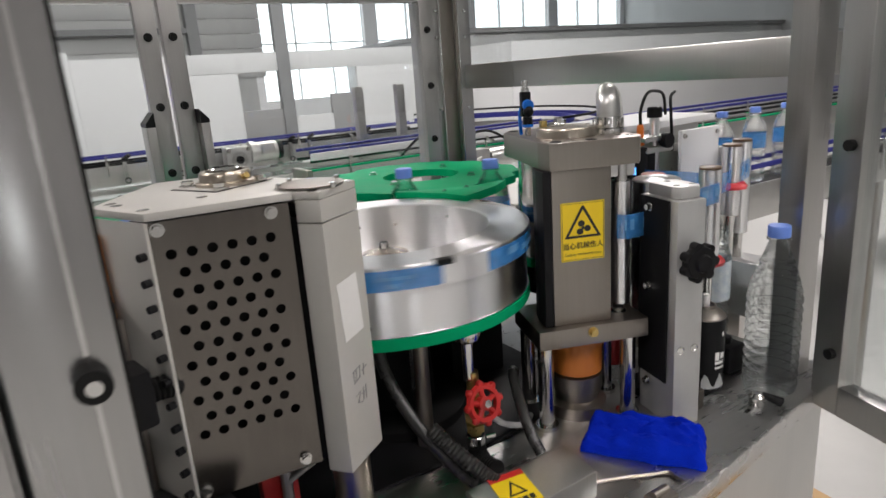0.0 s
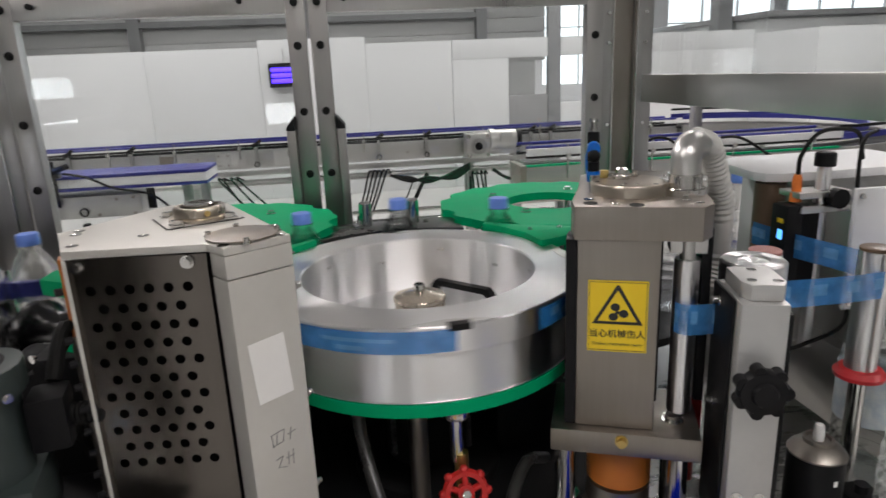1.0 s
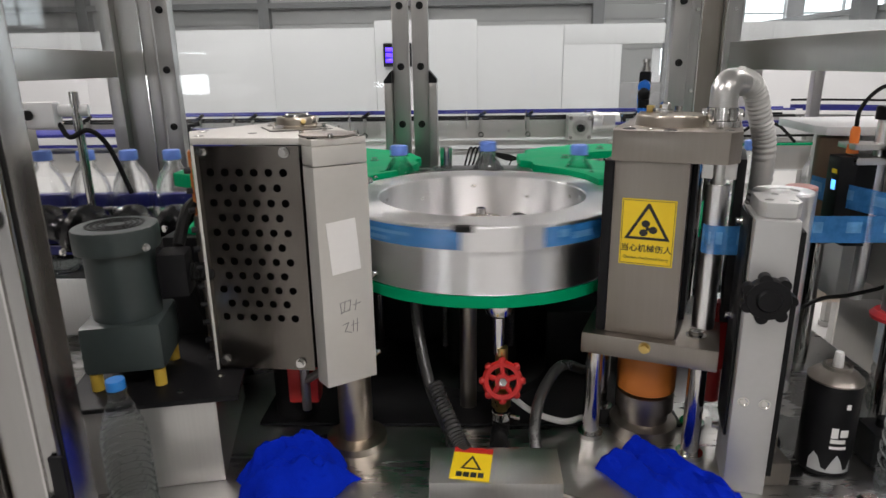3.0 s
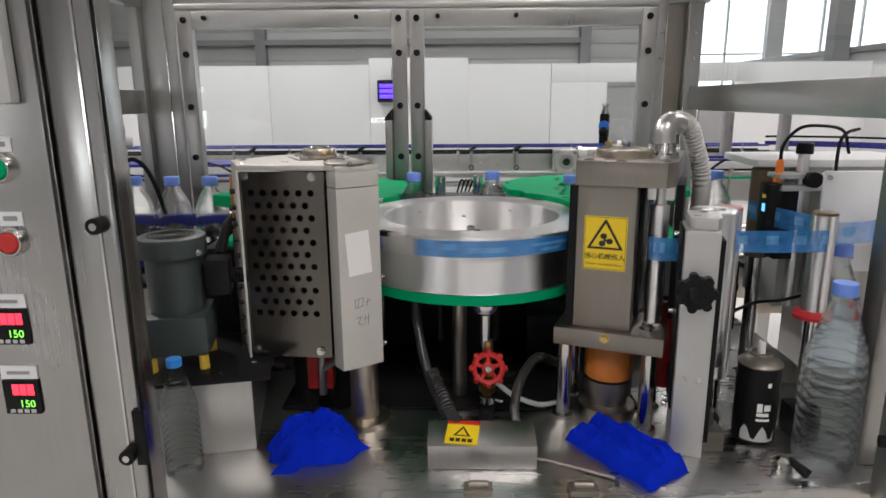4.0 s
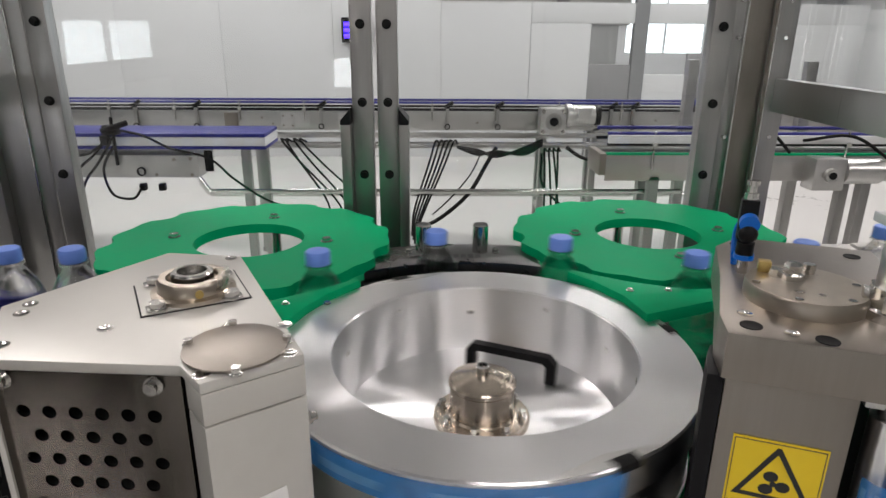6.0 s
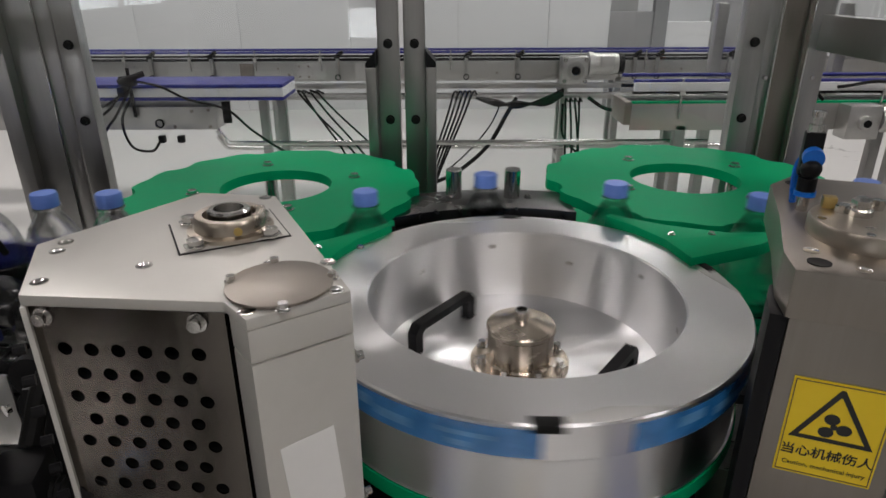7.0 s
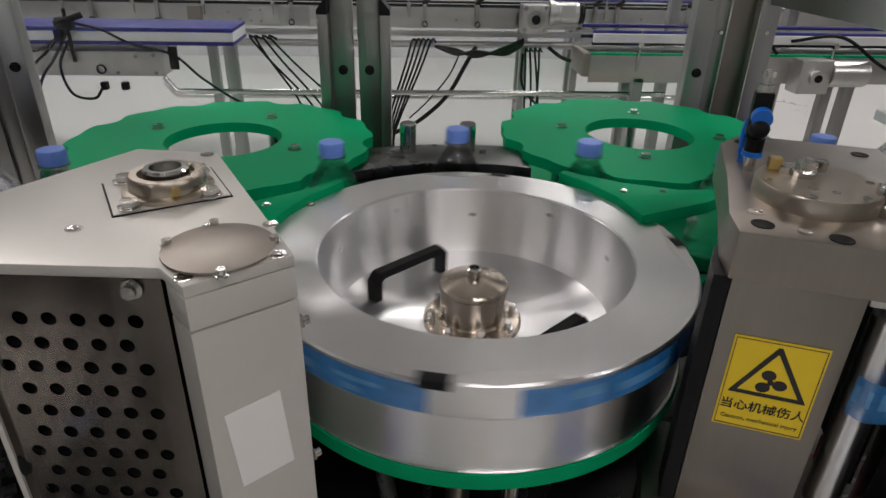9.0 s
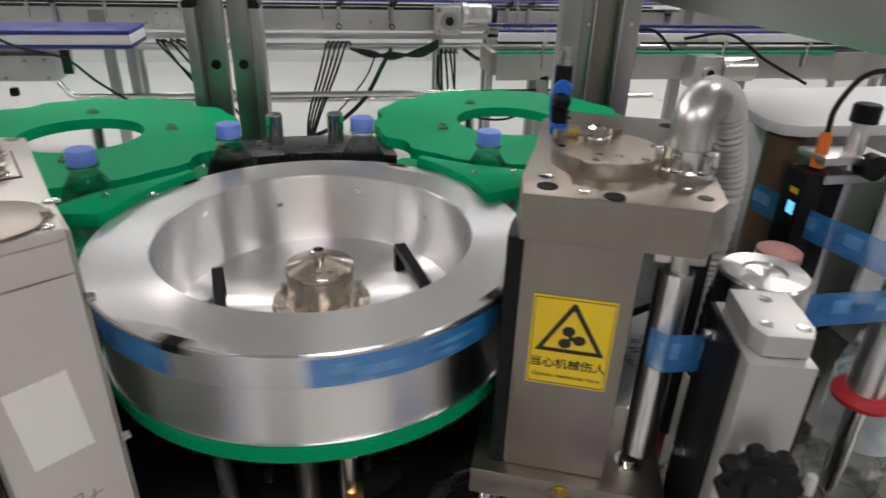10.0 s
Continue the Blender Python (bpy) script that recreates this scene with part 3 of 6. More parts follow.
# front door, swung wide open beside the table
fd = thing("front_door", "steel-framed clear front guard door, standing open", "door", (0.518, -0.338, 0), rz=-107)
for x0, x1, z0, z1 in ((0.0, 0.045, 0.88, 1.95), (0.4, 0.445, 0.88, 1.95), (0.045, 0.4, 0.88, 0.925), (0.045, 0.4, 1.905, 1.95)):
    b = B()
    box(b, x0, x1, -0.014, 0.014, z0, z1, 0.002)
    part("frame_bar", b, STEEL, fd)
b = B()
box(b, 0.045, 0.4, -0.003, 0.002, 0.925, 1.905)
p = part("pane", b, ACRYLIC, fd, "clear acrylic pane")
p.visible_shadow = False
for x, z in ((0.03, 1.26), (0.03, 0.97), (0.15, 0.9), (0.35, 0.9)):
    b = B()
    rod(b, (x, 0.014, z), (x, 0.022, z), 0.0075, 12)
    rod(b, (x, -0.014, z), (x, -0.022, z), 0.0075, 12)
    part("rubber_stop", b, RUBBER, fd)

# ---- control cabinet beside the opening ----
cab = thing("control_cabinet", "brushed stainless control cabinet with buttons and temperature controllers", "control cabinet", (-0.437, -0.439, 0.006))
b = B()
box(b, -0.42, 0.018, 0.0, 0.05, 0.84, 1.9, 0.004)
part("body", b, PANEL, cab)
b = B()
box(b, -0.40, 0.016, -0.006, -0.0005, 0.885, 1.89, 0.002)
part("door_panel", b, PANEL, cab)
b = B()
box(b, -0.30, 0.0, -0.022, -0.0065, 1.367, 1.60, 0.006)
hmi = part("touch_screen", b, GREYPAINT, cab, "grey-framed touch screen")
b = B()
box(b, -0.285, -0.022, -0.0235, -0.0222, 1.385, 1.585)
part("screen", b, SCREEN, hmi)
for z, mt in ((1.306, GREEN), (1.2326, RED)):
    b = B()
    lathe(b, [(0.0145, 0), (0.0145, 0.006), (0.013, 0.011), (0.0115, 0.011), (0.0115, 0.004)], 24, m=pose(-0.030, -0.006, z, 90))
    btn = part("push_button", b, CHROME, cab, "round push button with steel ring")
    b = B()
    lathe(b, [(0.0, 0.013), (0.009, 0.0125), (0.0108, 0.010), (0.0108, 0.004)], 24, m=pose(-0.030, -0.006, z, 90))
    part("button_cap", b, mt, btn)
    b = B()
    box(b, -0.042, -0.018, -0.0075, -0.0063, z + 0.016, z + 0.030)
    part("label_plate", b, WHITEPAINT, cab)
    b = B()
    box(b, -0.037, -0.023, -0.0080, -0.0076, z + 0.021, z + 0.026)
    part("label_print", b, GREYINK, cab)
for z in (1.142, 1.063):
    b = B()
    box(b, -0.067, -0.0285, -0.010, -0.0065, z - 0.0195, z + 0.0195, 0.0015)
    ctl = part("temperature_controller", b, BLACK, cab, "small black temperature controller with red digits")
    b = B()
    box(b, -0.067, -0.0285, -0.0085, -0.0065, z + 0.0205, z + 0.035)
    part("label_plate", b, WHITEPAINT, cab)
    b = B()
    box(b, -0.060, -0.036, -0.0092, -0.0087, z + 0.026, z + 0.0295)
    part("label_print", b, GREYINK, cab)
    for x in (-0.056, -0.048, -0.040):
        b = B()
        box(b, x, x + 0.0068, -0.0107, -0.0101, z + 0.003, z + 0.015)
        part("red_digit", b, REDLED, ctl, "lit red digit")
    words("green_digits", "150", 0.0115, GREENLED, ctl, pose(-0.042, -0.0106, z - 0.0075, 90), "lit green number")
    for x in (-0.0615, -0.054, -0.0465, -0.039):
        b = B()
        box(b, x, x + 0.005, -0.0108, -0.0101, z - 0.0175, z - 0.0135, 0.0002)
        part("key", b, GREYPAINT, ctl)


# ---- vacuum drum (turns) ----
DC = (0.004, 0.009)
drum = thing("vacuum_drum", "turned aluminium vacuum drum with hollow bowl and blue labels", "drum", (*DC, 1.08))
b = B()
lathe(b, [(0.1995, 0.0205), (0.1975, 0.0205), (0.1975, 0.021), (0.1975, 0.074), (0.203, 0.0755), (0.2035, 0.078), (0.2035, 0.1035), (0.202, 0.105), (0.1492, 0.105), (0.1492, 0.09)], 96)
shell = part("shell", b, ALU, drum)
b = B()
lathe(b, [(0.1492, 0.1045), (0.1478, 0.1035), (0.143, 0.045), (0.137, 0.03), (0.124, 0.022), (0.0, 0.021)], 96)
part("bowl", b, ALU_LIT, drum, "turned inner bowl, brightened by a paler copy of the aluminium")
b = B()
lathe(b, [(0.2005, 0.005), (0.201, 0.007), (0.201, 0.0195), (0.0, 0.0195), (0.0, 0.005)], 96)
part("base_ring", b, GREEN, drum, "green plastic base ring")
for k in range(4):
    b = B()
    a0, arc = (radians(2 + 90 * k - 40), radians(88)) if k % 2 else (radians(2 + 90 * k - 14), radians(46))
    n = 24
    rows = []
    for j in range(n + 1):
        a = a0 + arc * j / n
        rows.append([b.verts.new((0.2043 * math.cos(a), 0.2043 * math.sin(a), z)) for z in (0.0775, 0.1015)])
    for r0, r1 in zip(rows, rows[1:]):
        b.faces.new((r0[0], r1[0], r1[1], r0[1]))
    lab = part("label", b, LABEL, drum, "blue printed film label held on the drum")
    for j0, j1, z0, z1 in ((0.12, 0.2, 0.088, 0.097), (0.24, 0.42, 0.084, 0.092), (0.55, 0.8, 0.09, 0.094), (0.6, 0.7, 0.081, 0.086)):
        b = B()
        vs = []
        for q in range(7):
            a = a0 + arc * (j0 + (j1 - j0) * q / 6)
            vs.append([b.verts.new((0.2047 * math.cos(a), 0.2047 * math.sin(a), z)) for z in (z0, z1)])
        for r0, r1 in zip(vs, vs[1:]):
            b.faces.new((r0[0], r1[0], r1[1], r0[1]))
        part("label_print", b, LABEL_PALE, lab)
    # dark vacuum shoe at the label's end
    b = B()
    a = a0 + arc + radians(1)
    box(b, 0.1935, 0.2044, -0.012, 0.012, 0.0985, 0.1056, 0.001, m=pose(0, 0, 0, 0, 0, math.degrees(a)))
    part("vacuum_shoe", b, RUBBER, drum)
    b = B()
    a = radians(48 + 90 * k)
    prism(b, [(0.1970, -0.05), (0.2030, 0.0), (0.1970, 0.05), (0.1915, 0.032), (0.1865, 0.0), (0.1915, -0.032)], 0.1045, 0.1054, m=pose(0, 0, 0, 0, 0, math.degrees(a)))
    part("rim_insert", b, ALU_PLATE, drum, "polished crescent set into the rim")
for k in range(10):
    b = B()
    a = radians(36 * k + 8)
    z, r = ((0.088, 0.1462), (0.074, 0.1451))[k % 2]
    p = Vector((r * math.cos(a), r * math.sin(a), z))
    rod(b, p + Vector((math.cos(a), math.sin(a), 0)) * 0.002, p - Vector((math.cos(a), math.sin(a), 0)) * 0.0006, 0.0026, 12)
    part("set_screw", b, CHROME, drum)
for k in (0, 180):
    b = B()
    m = pose(0, 0, 0, 0, 0, k)
    prof = [(-0.053, 0.021), (-0.053, 0.046), (-0.045, 0.055), (0.045, 0.055), (0.053, 0.046), (0.053, 0.021), (0.042, 0.021), (0.042, 0.043), (0.038, 0.0465), (-0.038, 0.0465), (-0.042, 0.043), (-0.042, 0.021)]
    lo = [b.verts.new((x, 0.090, z)) for x, z in prof]
    hi = [b.verts.new((x, 0.101, z)) for x, z in prof]
    n = len(prof)
    for q in range(n):
        b.faces.new((lo[q], lo[(q + 1) % n], hi[(q + 1) % n], hi[q]))
    b.faces.new(lo[::-1])
    b.faces.new(hi)
    bmesh.ops.recalc_face_normals(b, faces=b.faces)
    bmesh.ops.transform(b, matrix=m, verts=b.verts)
    part("handle", b, BLACK, drum, "black bridge handle", smooth=False)
b = B()
lathe(b, [(0.049, 0.021), (0.049, 0.027), (0.047, 0.029), (0.034, 0.029), (0.0325, 0.031), (0.0325, 0.060), (0.034, 0.062), (0.034, 0.0655), (0.0325, 0.0675), (0.012, 0.0735), (0.0, 0.0735)], 48)
hub = part("hub", b, BRONZE, drum, "nickel-coloured stepped hub")
b = B()
lathe(b, [(0.0072, 0.073), (0.0072, 0.082), (0.006, 0.083), (0.0045, 0.083), (0.0045, 0.076), (0.0, 0.076)], 20)
part("hub_screw", b, CHROME, hub)
for k in range(8):
    b = B()
    a = radians(45 * k + 10)
    hexbolt(b, (0.041 * math.cos(a), 0.041 * math.sin(a), 0.029), 0.0038, 0.008)
    part("bolt", b, CHROME, hub)

# fixed drum stand below
b = B()
stand = thing("drum_stand", "dark column and pipes under the vacuum drum", "stand", (*DC, TZ))
# near-black column: shade under the drum put into its colour
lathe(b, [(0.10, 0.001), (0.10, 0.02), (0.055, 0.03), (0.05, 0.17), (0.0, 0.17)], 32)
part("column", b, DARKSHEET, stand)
b = B()
rod(b, (-0.02, -0.11, 0.0), (-0.02, -0.11, 0.178), 0.0115, 20)
part("post", b, STEEL_DARK, stand)
for x in (-0.05, 0.035):
    b = B()
    for q in range(14):
        rod(b, (x, -0.14, 0.11 + 0.005 * q), (x, -0.14, 0.113 + 0.005 * q), 0.004, 10)
        rod(b, (x, -0.14, 0.113 + 0.005 * q), (x, -0.14, 0.115 + 0.005 * q), 0.003, 8)
    part("threaded_rod", b, BLACK, stand)
b = B()
rod(b, (0.018, -0.165, 0.11), (0.018, -0.165, 0.16), 0.0075, 16)
lathe(b, [(0.0, 0.165), (0.016, 0.165), (0.018, 0.172), (0.018, 0.178), (0.0, 0.178)], 20, (0.018, -0.165, 0))
part("pipe", b, CHROME, stand)
# added black plate and blocks that darken the gap under the drum
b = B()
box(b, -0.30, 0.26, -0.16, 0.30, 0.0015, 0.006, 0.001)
part("black_plate", b, BLACK, stand, "black plate added for the shade under the drum")
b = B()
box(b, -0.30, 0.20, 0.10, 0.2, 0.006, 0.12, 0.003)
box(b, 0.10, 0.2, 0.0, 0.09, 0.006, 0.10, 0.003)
part("shade_fill_block", b, BLACK, stand)

# red valve wheel on its brass stem
valve = thing("gate_valve", "small valve with red spoked handwheel and brass body", "valve", (0.026, -0.168, TZ))
b = B()
m = pose(0, -0.012, 0.084, 72)
lathe(b, [(0.0175, -0.004), (0.0225, -0.005), (0.0255, 0.0), (0.0225, 0.005), (0.0175, 0.004)], 32, close=True, m=m)
wheel = part("handwheel", b, RED, valve, "red cast handwheel")
b = B()
for k in range(8):
    a = radians(45 * k)
    ball(m @ Vector((0.0245 * math.cos(a), 0.0245 * math.sin(a), 0)), 0.0052, b)
part("wheel_lobes", b, RED, wheel)
for k in range(5):
    b = B()
    a = radians(72 * k + 18)
    rod(b, m @ Vector((0.006 * math.cos(a), 0.006 * math.sin(a), 0.001)), m @ Vector((0.0195 * math.cos(a), 0.0195 * math.sin(a), 0)), 0.0036, 8)
    part("spoke", b, RED, wheel)
b = B()
lathe(b, [(0.0, 0.006), (0.009, 0.005), (0.01, -0.003), (0.0, -0.004)], 16, m=m)
part("hub_cap", b, RED, wheel)
b = B()
lathe(b, [(0.0, 0.012), (0.0052, 0.011), (0.0055, 0.005), (0.0, 0.005)], 6, m=m)
part("nut", b, CHROME, wheel)
b = B()
rod(b, (0, -0.006, 0.082), (0, 0.012, 0.078), 0.006, 12)
rod(b, (0, 0.01, 0.03), (0, 0.01, 0.12), 0.008, 12)
lathe(b, [(0.0, 0.052), (0.014, 0.052), (0.014, 0.064), (0.0, 0.064)], 6, (0, 0.01, 0))
lathe(b, [(0.0, 0.036), (0.0125, 0.036), (0.0125, 0.047), (0.0, 0.047)], 6, (0, 0.01, 0))
part("valve_body", b, BRASS, valve)
b = B()
lathe(b, [(0.0115, 0.018), (0.0125, 0.019), (0.0125, 0.029), (0.0115, 0.03)], 20, (0, 0.01, 0))
rod(b, (0.012, 0.004, 0.0245), (0.024, 0.0, 0.0245), 0.003, 8)
part("hose_clamp", b, CHROME, valve)
part("hose", hose(B(), [(0, 0.01, 0.03), (0, 0.008, 0.01), (-0.003, -0.01, -0.0), (-0.005, -0.04, 0.006)], 0.011, 12, 12, 0.0012), RUBBER, valve)

part("tube", hose(B(), [(0.012, -0.008, 0.06), (0.04, -0.002, 0.035), (0.08, 0.01, 0.014), (0.11, 0.03, 0.008)], 0.004), WHITETUBE, valve)
solid("drain_hose", hose(B(), [(-0.085, -0.12, 1.078), (-0.08, -0.14, 1.03), (-0.065, -0.18, 0.98), (-0.04, -0.22, 0.935), (-0.035, -0.25, 0.93)], 0.0075, 12, 14, 0.0), HOSEGREY, "black hose curving down beside the drum", "hose")
solid("grey_hose", hose(B(), [(0.062, -0.245, 0.93), (0.062, -0.225, 0.95), (0.075, -0.19, 0.975), (0.105, -0.14, 0.985), (0.14, -0.1, 0.96)], 0.007, 12, 10), HOSEGREY, "dull grey hose curling behind the steel box", "hose")
b = hose(B(), [(-0.02, -0.262, 0.935), (-0.03, -0.245, 0.945), (-0.045, -0.215, 0.965), (-0.058, -0.19, 0.985)], 0.0085, 12, 14, 0.0014)
solid("braided_hose", b, HOSEGREY, "dark braided hose entering the steel box", "hose")

# small steel junction box with a warning sticker
jb = thing("junction_box", "small brushed steel box with warning sticker on the table", "box", (0.012, -0.295, TZ))
b = B()
prism(b, [(-0.020, 0.0005), (-0.020, 0.034), (0.034, 0.042), (0.038, 0.040), (0.038, 0.0005)], -0.072, 0.072, 0.002, m=pose(0, 0, 0, 90, 0, 90))
part("cover", b, STEEL_FLAT, jb)
b = B()
sm = pose(-0.026, 0.006, 0.0386, math.degrees(math.atan2(0.008, 0.054)), 0, -8) @ Matrix.Scale(0.84, 4)
box(b, -0.026, 0.026, -0.027, 0.022, -0.0004, 0.0004, m=sm)
st = part("warning_sticker", b, YELLOW, jb, "yellow warning sticker with red heading")
b = B()
box(b, -0.026, 0.026, 0.0222, 0.032, -0.0003, 0.0005, m=sm)
part("heading", b, RED, st)
b = B()
tri = [(-0.014, -0.008), (0.014, -0.008), (0.0, 0.017)]
tin = [(-0.0095, -0.0055), (0.0095, -0.0055), (0.0, 0.0115)]
ringplate(b, tri, tin, 0.0005, 0.0008)
bmesh.ops.transform(b, matrix=sm, verts=b.verts)
part("triangle", b, INK, st)
b = B()
for k in range(4):
    box(b, -0.018 + 0.0095 * k, -0.0105 + 0.0095 * k, -0.022, -0.0135, 0.0005, 0.0008, m=sm)
part("print_bars", b, INK, st)


# ---- glue station: cream column with perforated front ----
glue = thing("glue_station", "glue station with perforated grey front, cream column and steel top", "glue station", (-0.001, 0.005, 0))
OUT = [(-0.318, -0.212), (-0.196, -0.222), (-0.178, -0.243), (-0.126, -0.208), (-0.212, -0.030), (-0.278, -0.020), (-0.352, -0.135)]
# solid filling in near-black: shade behind the holes put into its colour
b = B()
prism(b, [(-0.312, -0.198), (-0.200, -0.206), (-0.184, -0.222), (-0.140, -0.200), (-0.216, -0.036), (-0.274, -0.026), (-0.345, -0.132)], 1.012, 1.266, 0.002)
part("body", b, DARKSHEET, glue, "inner body, near-black for the shade behind the holes")
b = B()
prism(b, OUT, 1.283, 1.2905, 0.0018)
part("top_plate", b, CREAM, glue, "cream metal top plate")

# cream front column, in two blocks with a seam
COLUMN = [(-0.194, -0.223), (-0.178, -0.243), (-0.126, -0.208), (-0.1335, -0.192), (-0.19, -0.214)]
b = B()
prism(b, COLUMN, 1.262, 1.2828, 0.0012)
part("upper_block", b, CREAM, glue)
b = B()
prism(b, COLUMN, 1.004, 1.2610, 0.0012)
part("column_cover", b, CREAM, glue)
# right-hand side plate along the drum
b = B()
prism(b, [(-0.1335, -0.191), (-0.130, -0.1915), (-0.2145, -0.0335), (-0.2185, -0.0345)], 1.012, 1.282, 0.0008)
part("side_plate", b, CREAM, glue)
b = B()
prism(b, [(-0.352, -0.134), (-0.349, -0.136), (-0.316, -0.211), (-0.319, -0.2125)], 1.012, 1.282, 0.0008)
part("side_plate", b, CREAM, glue)
b = B()
prism(b, [(-0.3565, -0.133), (-0.3535, -0.1345), (-0.347, -0.15), (-0.350, -0.151)], 1.09, 1.268, 0.0008)
part("gasket", b, ORANGE, glue, "orange-brown gasket strip")

# perforated sheet: real round holes, in staggered rows
FX0, FY0 = Vector((-0.3185, -0.2065)), Vector((-0.1985, -0.2175))
wide = (FY0 - FX0).length
ang = math.degrees(math.atan2(FY0.y - FX0.y, FY0.x - FX0.x))
ZB, ZT = 1.014, 1.281
gx, gz, hr = 0.0168, 0.0172, 0.0046
holes = []
for row in range(11):
    for c in range(6 - row % 2):
        holes.append((0.0170 + gx * c + (gx / 2 if row % 2 else 0.0), 1.080 + gz * row))
b = B()
cw, ch = gx / 2, gz
lo_u = 0.0170 - gx / 2
us = [lo_u + cw * k for k in range(14)]
zs = [1.080 - ch / 2 + ch * k for k in range(12)]
hole_set = {(round((u - lo_u) / cw), round((z - zs[0] - ch / 2) / ch)) for u, z in holes}
cache = {}


def vert(u, z):
    key = (round(u, 5), round(z, 5))
    if key not in cache:
        cache[key] = b.verts.new((u, 0, z))
    return cache[key]


for r in range(11):
    c = 0
    while c < 13:
        left = us[c]
        if (c + 1, r) in hole_set and c + 2 <= 13:
            right = us[c + 2]
            cu, cz = us[c + 1], (zs[r] + zs[r + 1]) / 2
            rim = [(left, zs[r]), (cu, zs[r]), (right, zs[r]), (right, zs[r + 1]), (cu, zs[r + 1]), (left, zs[r + 1])]
            ringv = []
            for k in range(12):
                a = radians(-150 + 30 * k)
                ringv.append((cu + hr * math.cos(a), cz + hr * math.sin(a)))
            for k in range(6):
                n = (k + 1) % 6
                i0 = 2 * k
                arc = [ringv[(i0 + q) % 12] for q in range(3)]
                fv = [vert(*rim[k]), vert(*rim[n])] + [vert(*q) for q in reversed(arc)]
                b.faces.new(fv)
            c += 2
        else:
            right = us[c + 1]
            b.faces.new([vert(left, zs[r]), vert(right, zs[r]), vert(right, zs[r + 1]), vert(left, zs[r + 1])])
            c += 1
for u0, u1, z0, z1 in ((0, us[0], ZB, ZT), (us[13], wide, ZB, ZT), (us[0], us[13], ZB, zs[0]), (us[0], us[13], zs[11], ZT)):
    b.faces.new([b.verts.new(q) for q in ((u0, 0, z0), (u1, 0, z0), (u1, 0, z1), (u0, 0, z1))])
bmesh.ops.recalc_face_normals(b, faces=b.faces)
bmesh.ops.solidify(b, geom=b.faces[:], thickness=0.0014)
bmesh.ops.transform(b, matrix=pose(FX0.x, FX0.y, 0, 0, 0, ang), verts=b.verts)
part("perforated_sheet", b, PERF, glue, "grey-brown perforated sheet with round holes", smooth=False)


def on_front(u, z, d=0.0):
    p = pose(FX0.x, FX0.y, 0, 0, 0, ang) @ Vector((u, -d, z))
    return p


for u, z in ((0.0095, 1.2745), (0.104, 1.2745), (0.0095, 1.024), (0.104, 1.024)):
    b = B()
    hexbolt(b, on_front(u, z, 0.0006), 0.0042, 0.006, pose(0, 0, 0, 0, 0, ang).to_3x3() @ Vector((0, -1, 0)))
    part("screw", b, CHROME, glue)
# paper note and pencil marks on the column face
p0, p1 = Vector((-0.178, -0.243)), Vector((-0.126, -0.208))
fm = pose(p0.x, p0.y, 0, 90, 0, math.degrees(math.atan2(p1.y - p0.y, p1.x - p0.x)))
b = B()
box(b, 0.012, 0.047, 1.141, 1.201, 0.0003, 0.0009, m=fm @ pose(0.0295, 1.165, 0, 0, 0, 4) @ pose(-0.0295, -1.165, 0))
note = part("paper_note", b, PAPER, glue, "blank white paper note")
b = B()
for x0, z0, x1, z1 in ((0.020, 1.105, 0.034, 1.107), (0.021, 1.105, 0.022, 1.092), (0.027, 1.106, 0.025, 1.094), (0.034, 1.107, 0.032, 1.095), (0.037, 1.1, 0.046, 1.102), (0.041, 1.106, 0.039, 1.094), (0.021, 1.093, 0.033, 1.095), (0.022, 1.078, 0.03, 1.08), (0.03, 1.08, 0.025, 1.07), (0.024, 1.07, 0.033, 1.067), (0.036, 1.082, 0.035, 1.068), (0.033, 1.076, 0.042, 1.077), (0.041, 1.083, 0.04, 1.067)):
    rod(b, fm @ Vector((x0, z0, 0.0003)), fm @ Vector((x1, z1, 0.0003)), 0.0005, 6)
part("pencil_marks", b, GREYINK, glue, "illegible pencil strokes")
# bearing on the top
BX, BYY = -0.224, -0.113
b = B()
box(b, -0.0375, 0.0375, -0.0325, 0.0325, 0.0, 0.0005, 0.0002, m=pose(BX - 0.003, BYY + 0.002, 1.2905, 0, 0, 27))
part("recess_gasket", b, DARKSHEET, glue)
b = B()
box(b, -0.0362, 0.0362, -0.0312, 0.0312, 0.0006, 0.0014, 0.0003, m=pose(BX - 0.003, BYY + 0.002, 1.2905, 0, 0, 27))
part("bearing_flange", b, CREAM, glue, "oily nickel bearing flange")
b = B()
lathe(b, [(0.030, 0.0), (0.030, 0.003), (0.0255, 0.004), (0.0255, 0.0105), (0.0235, 0.0135), (0.0185, 0.0135), (0.0185, 0.007), (0.0, 0.007)], 36, (BX, BYY, 1.2918))
bearing = part("bearing_housing", b, NICKEL, glue, "oily flanged bearing housing")
b = B()
lathe(b, [(0.0150, 0.007), (0.0150, 0.0155), (0.0138, 0.017), (0.0105, 0.017), (0.0105, 0.010), (0.0, 0.010)], 30, (BX, BYY, 1.2918))
part("shaft_collar", b, CHROME, bearing)
for k in range(4):
    a = radians(45 + 90 * k + 24)
    b = B()
    q = Vector((BX - 0.002 + 0.035 * math.cos(a), BYY + 0.001 + 0.035 * math.sin(a), 1.2915))
    lathe(b, [(0.0085, 0.0008), (0.0085, 0.002), (0.006, 0.0025), (0.006, 0.006), (0.0, 0.0062)], 6, q)
    part("bearing_bolt", b, CHROME, bearing)
b = B()
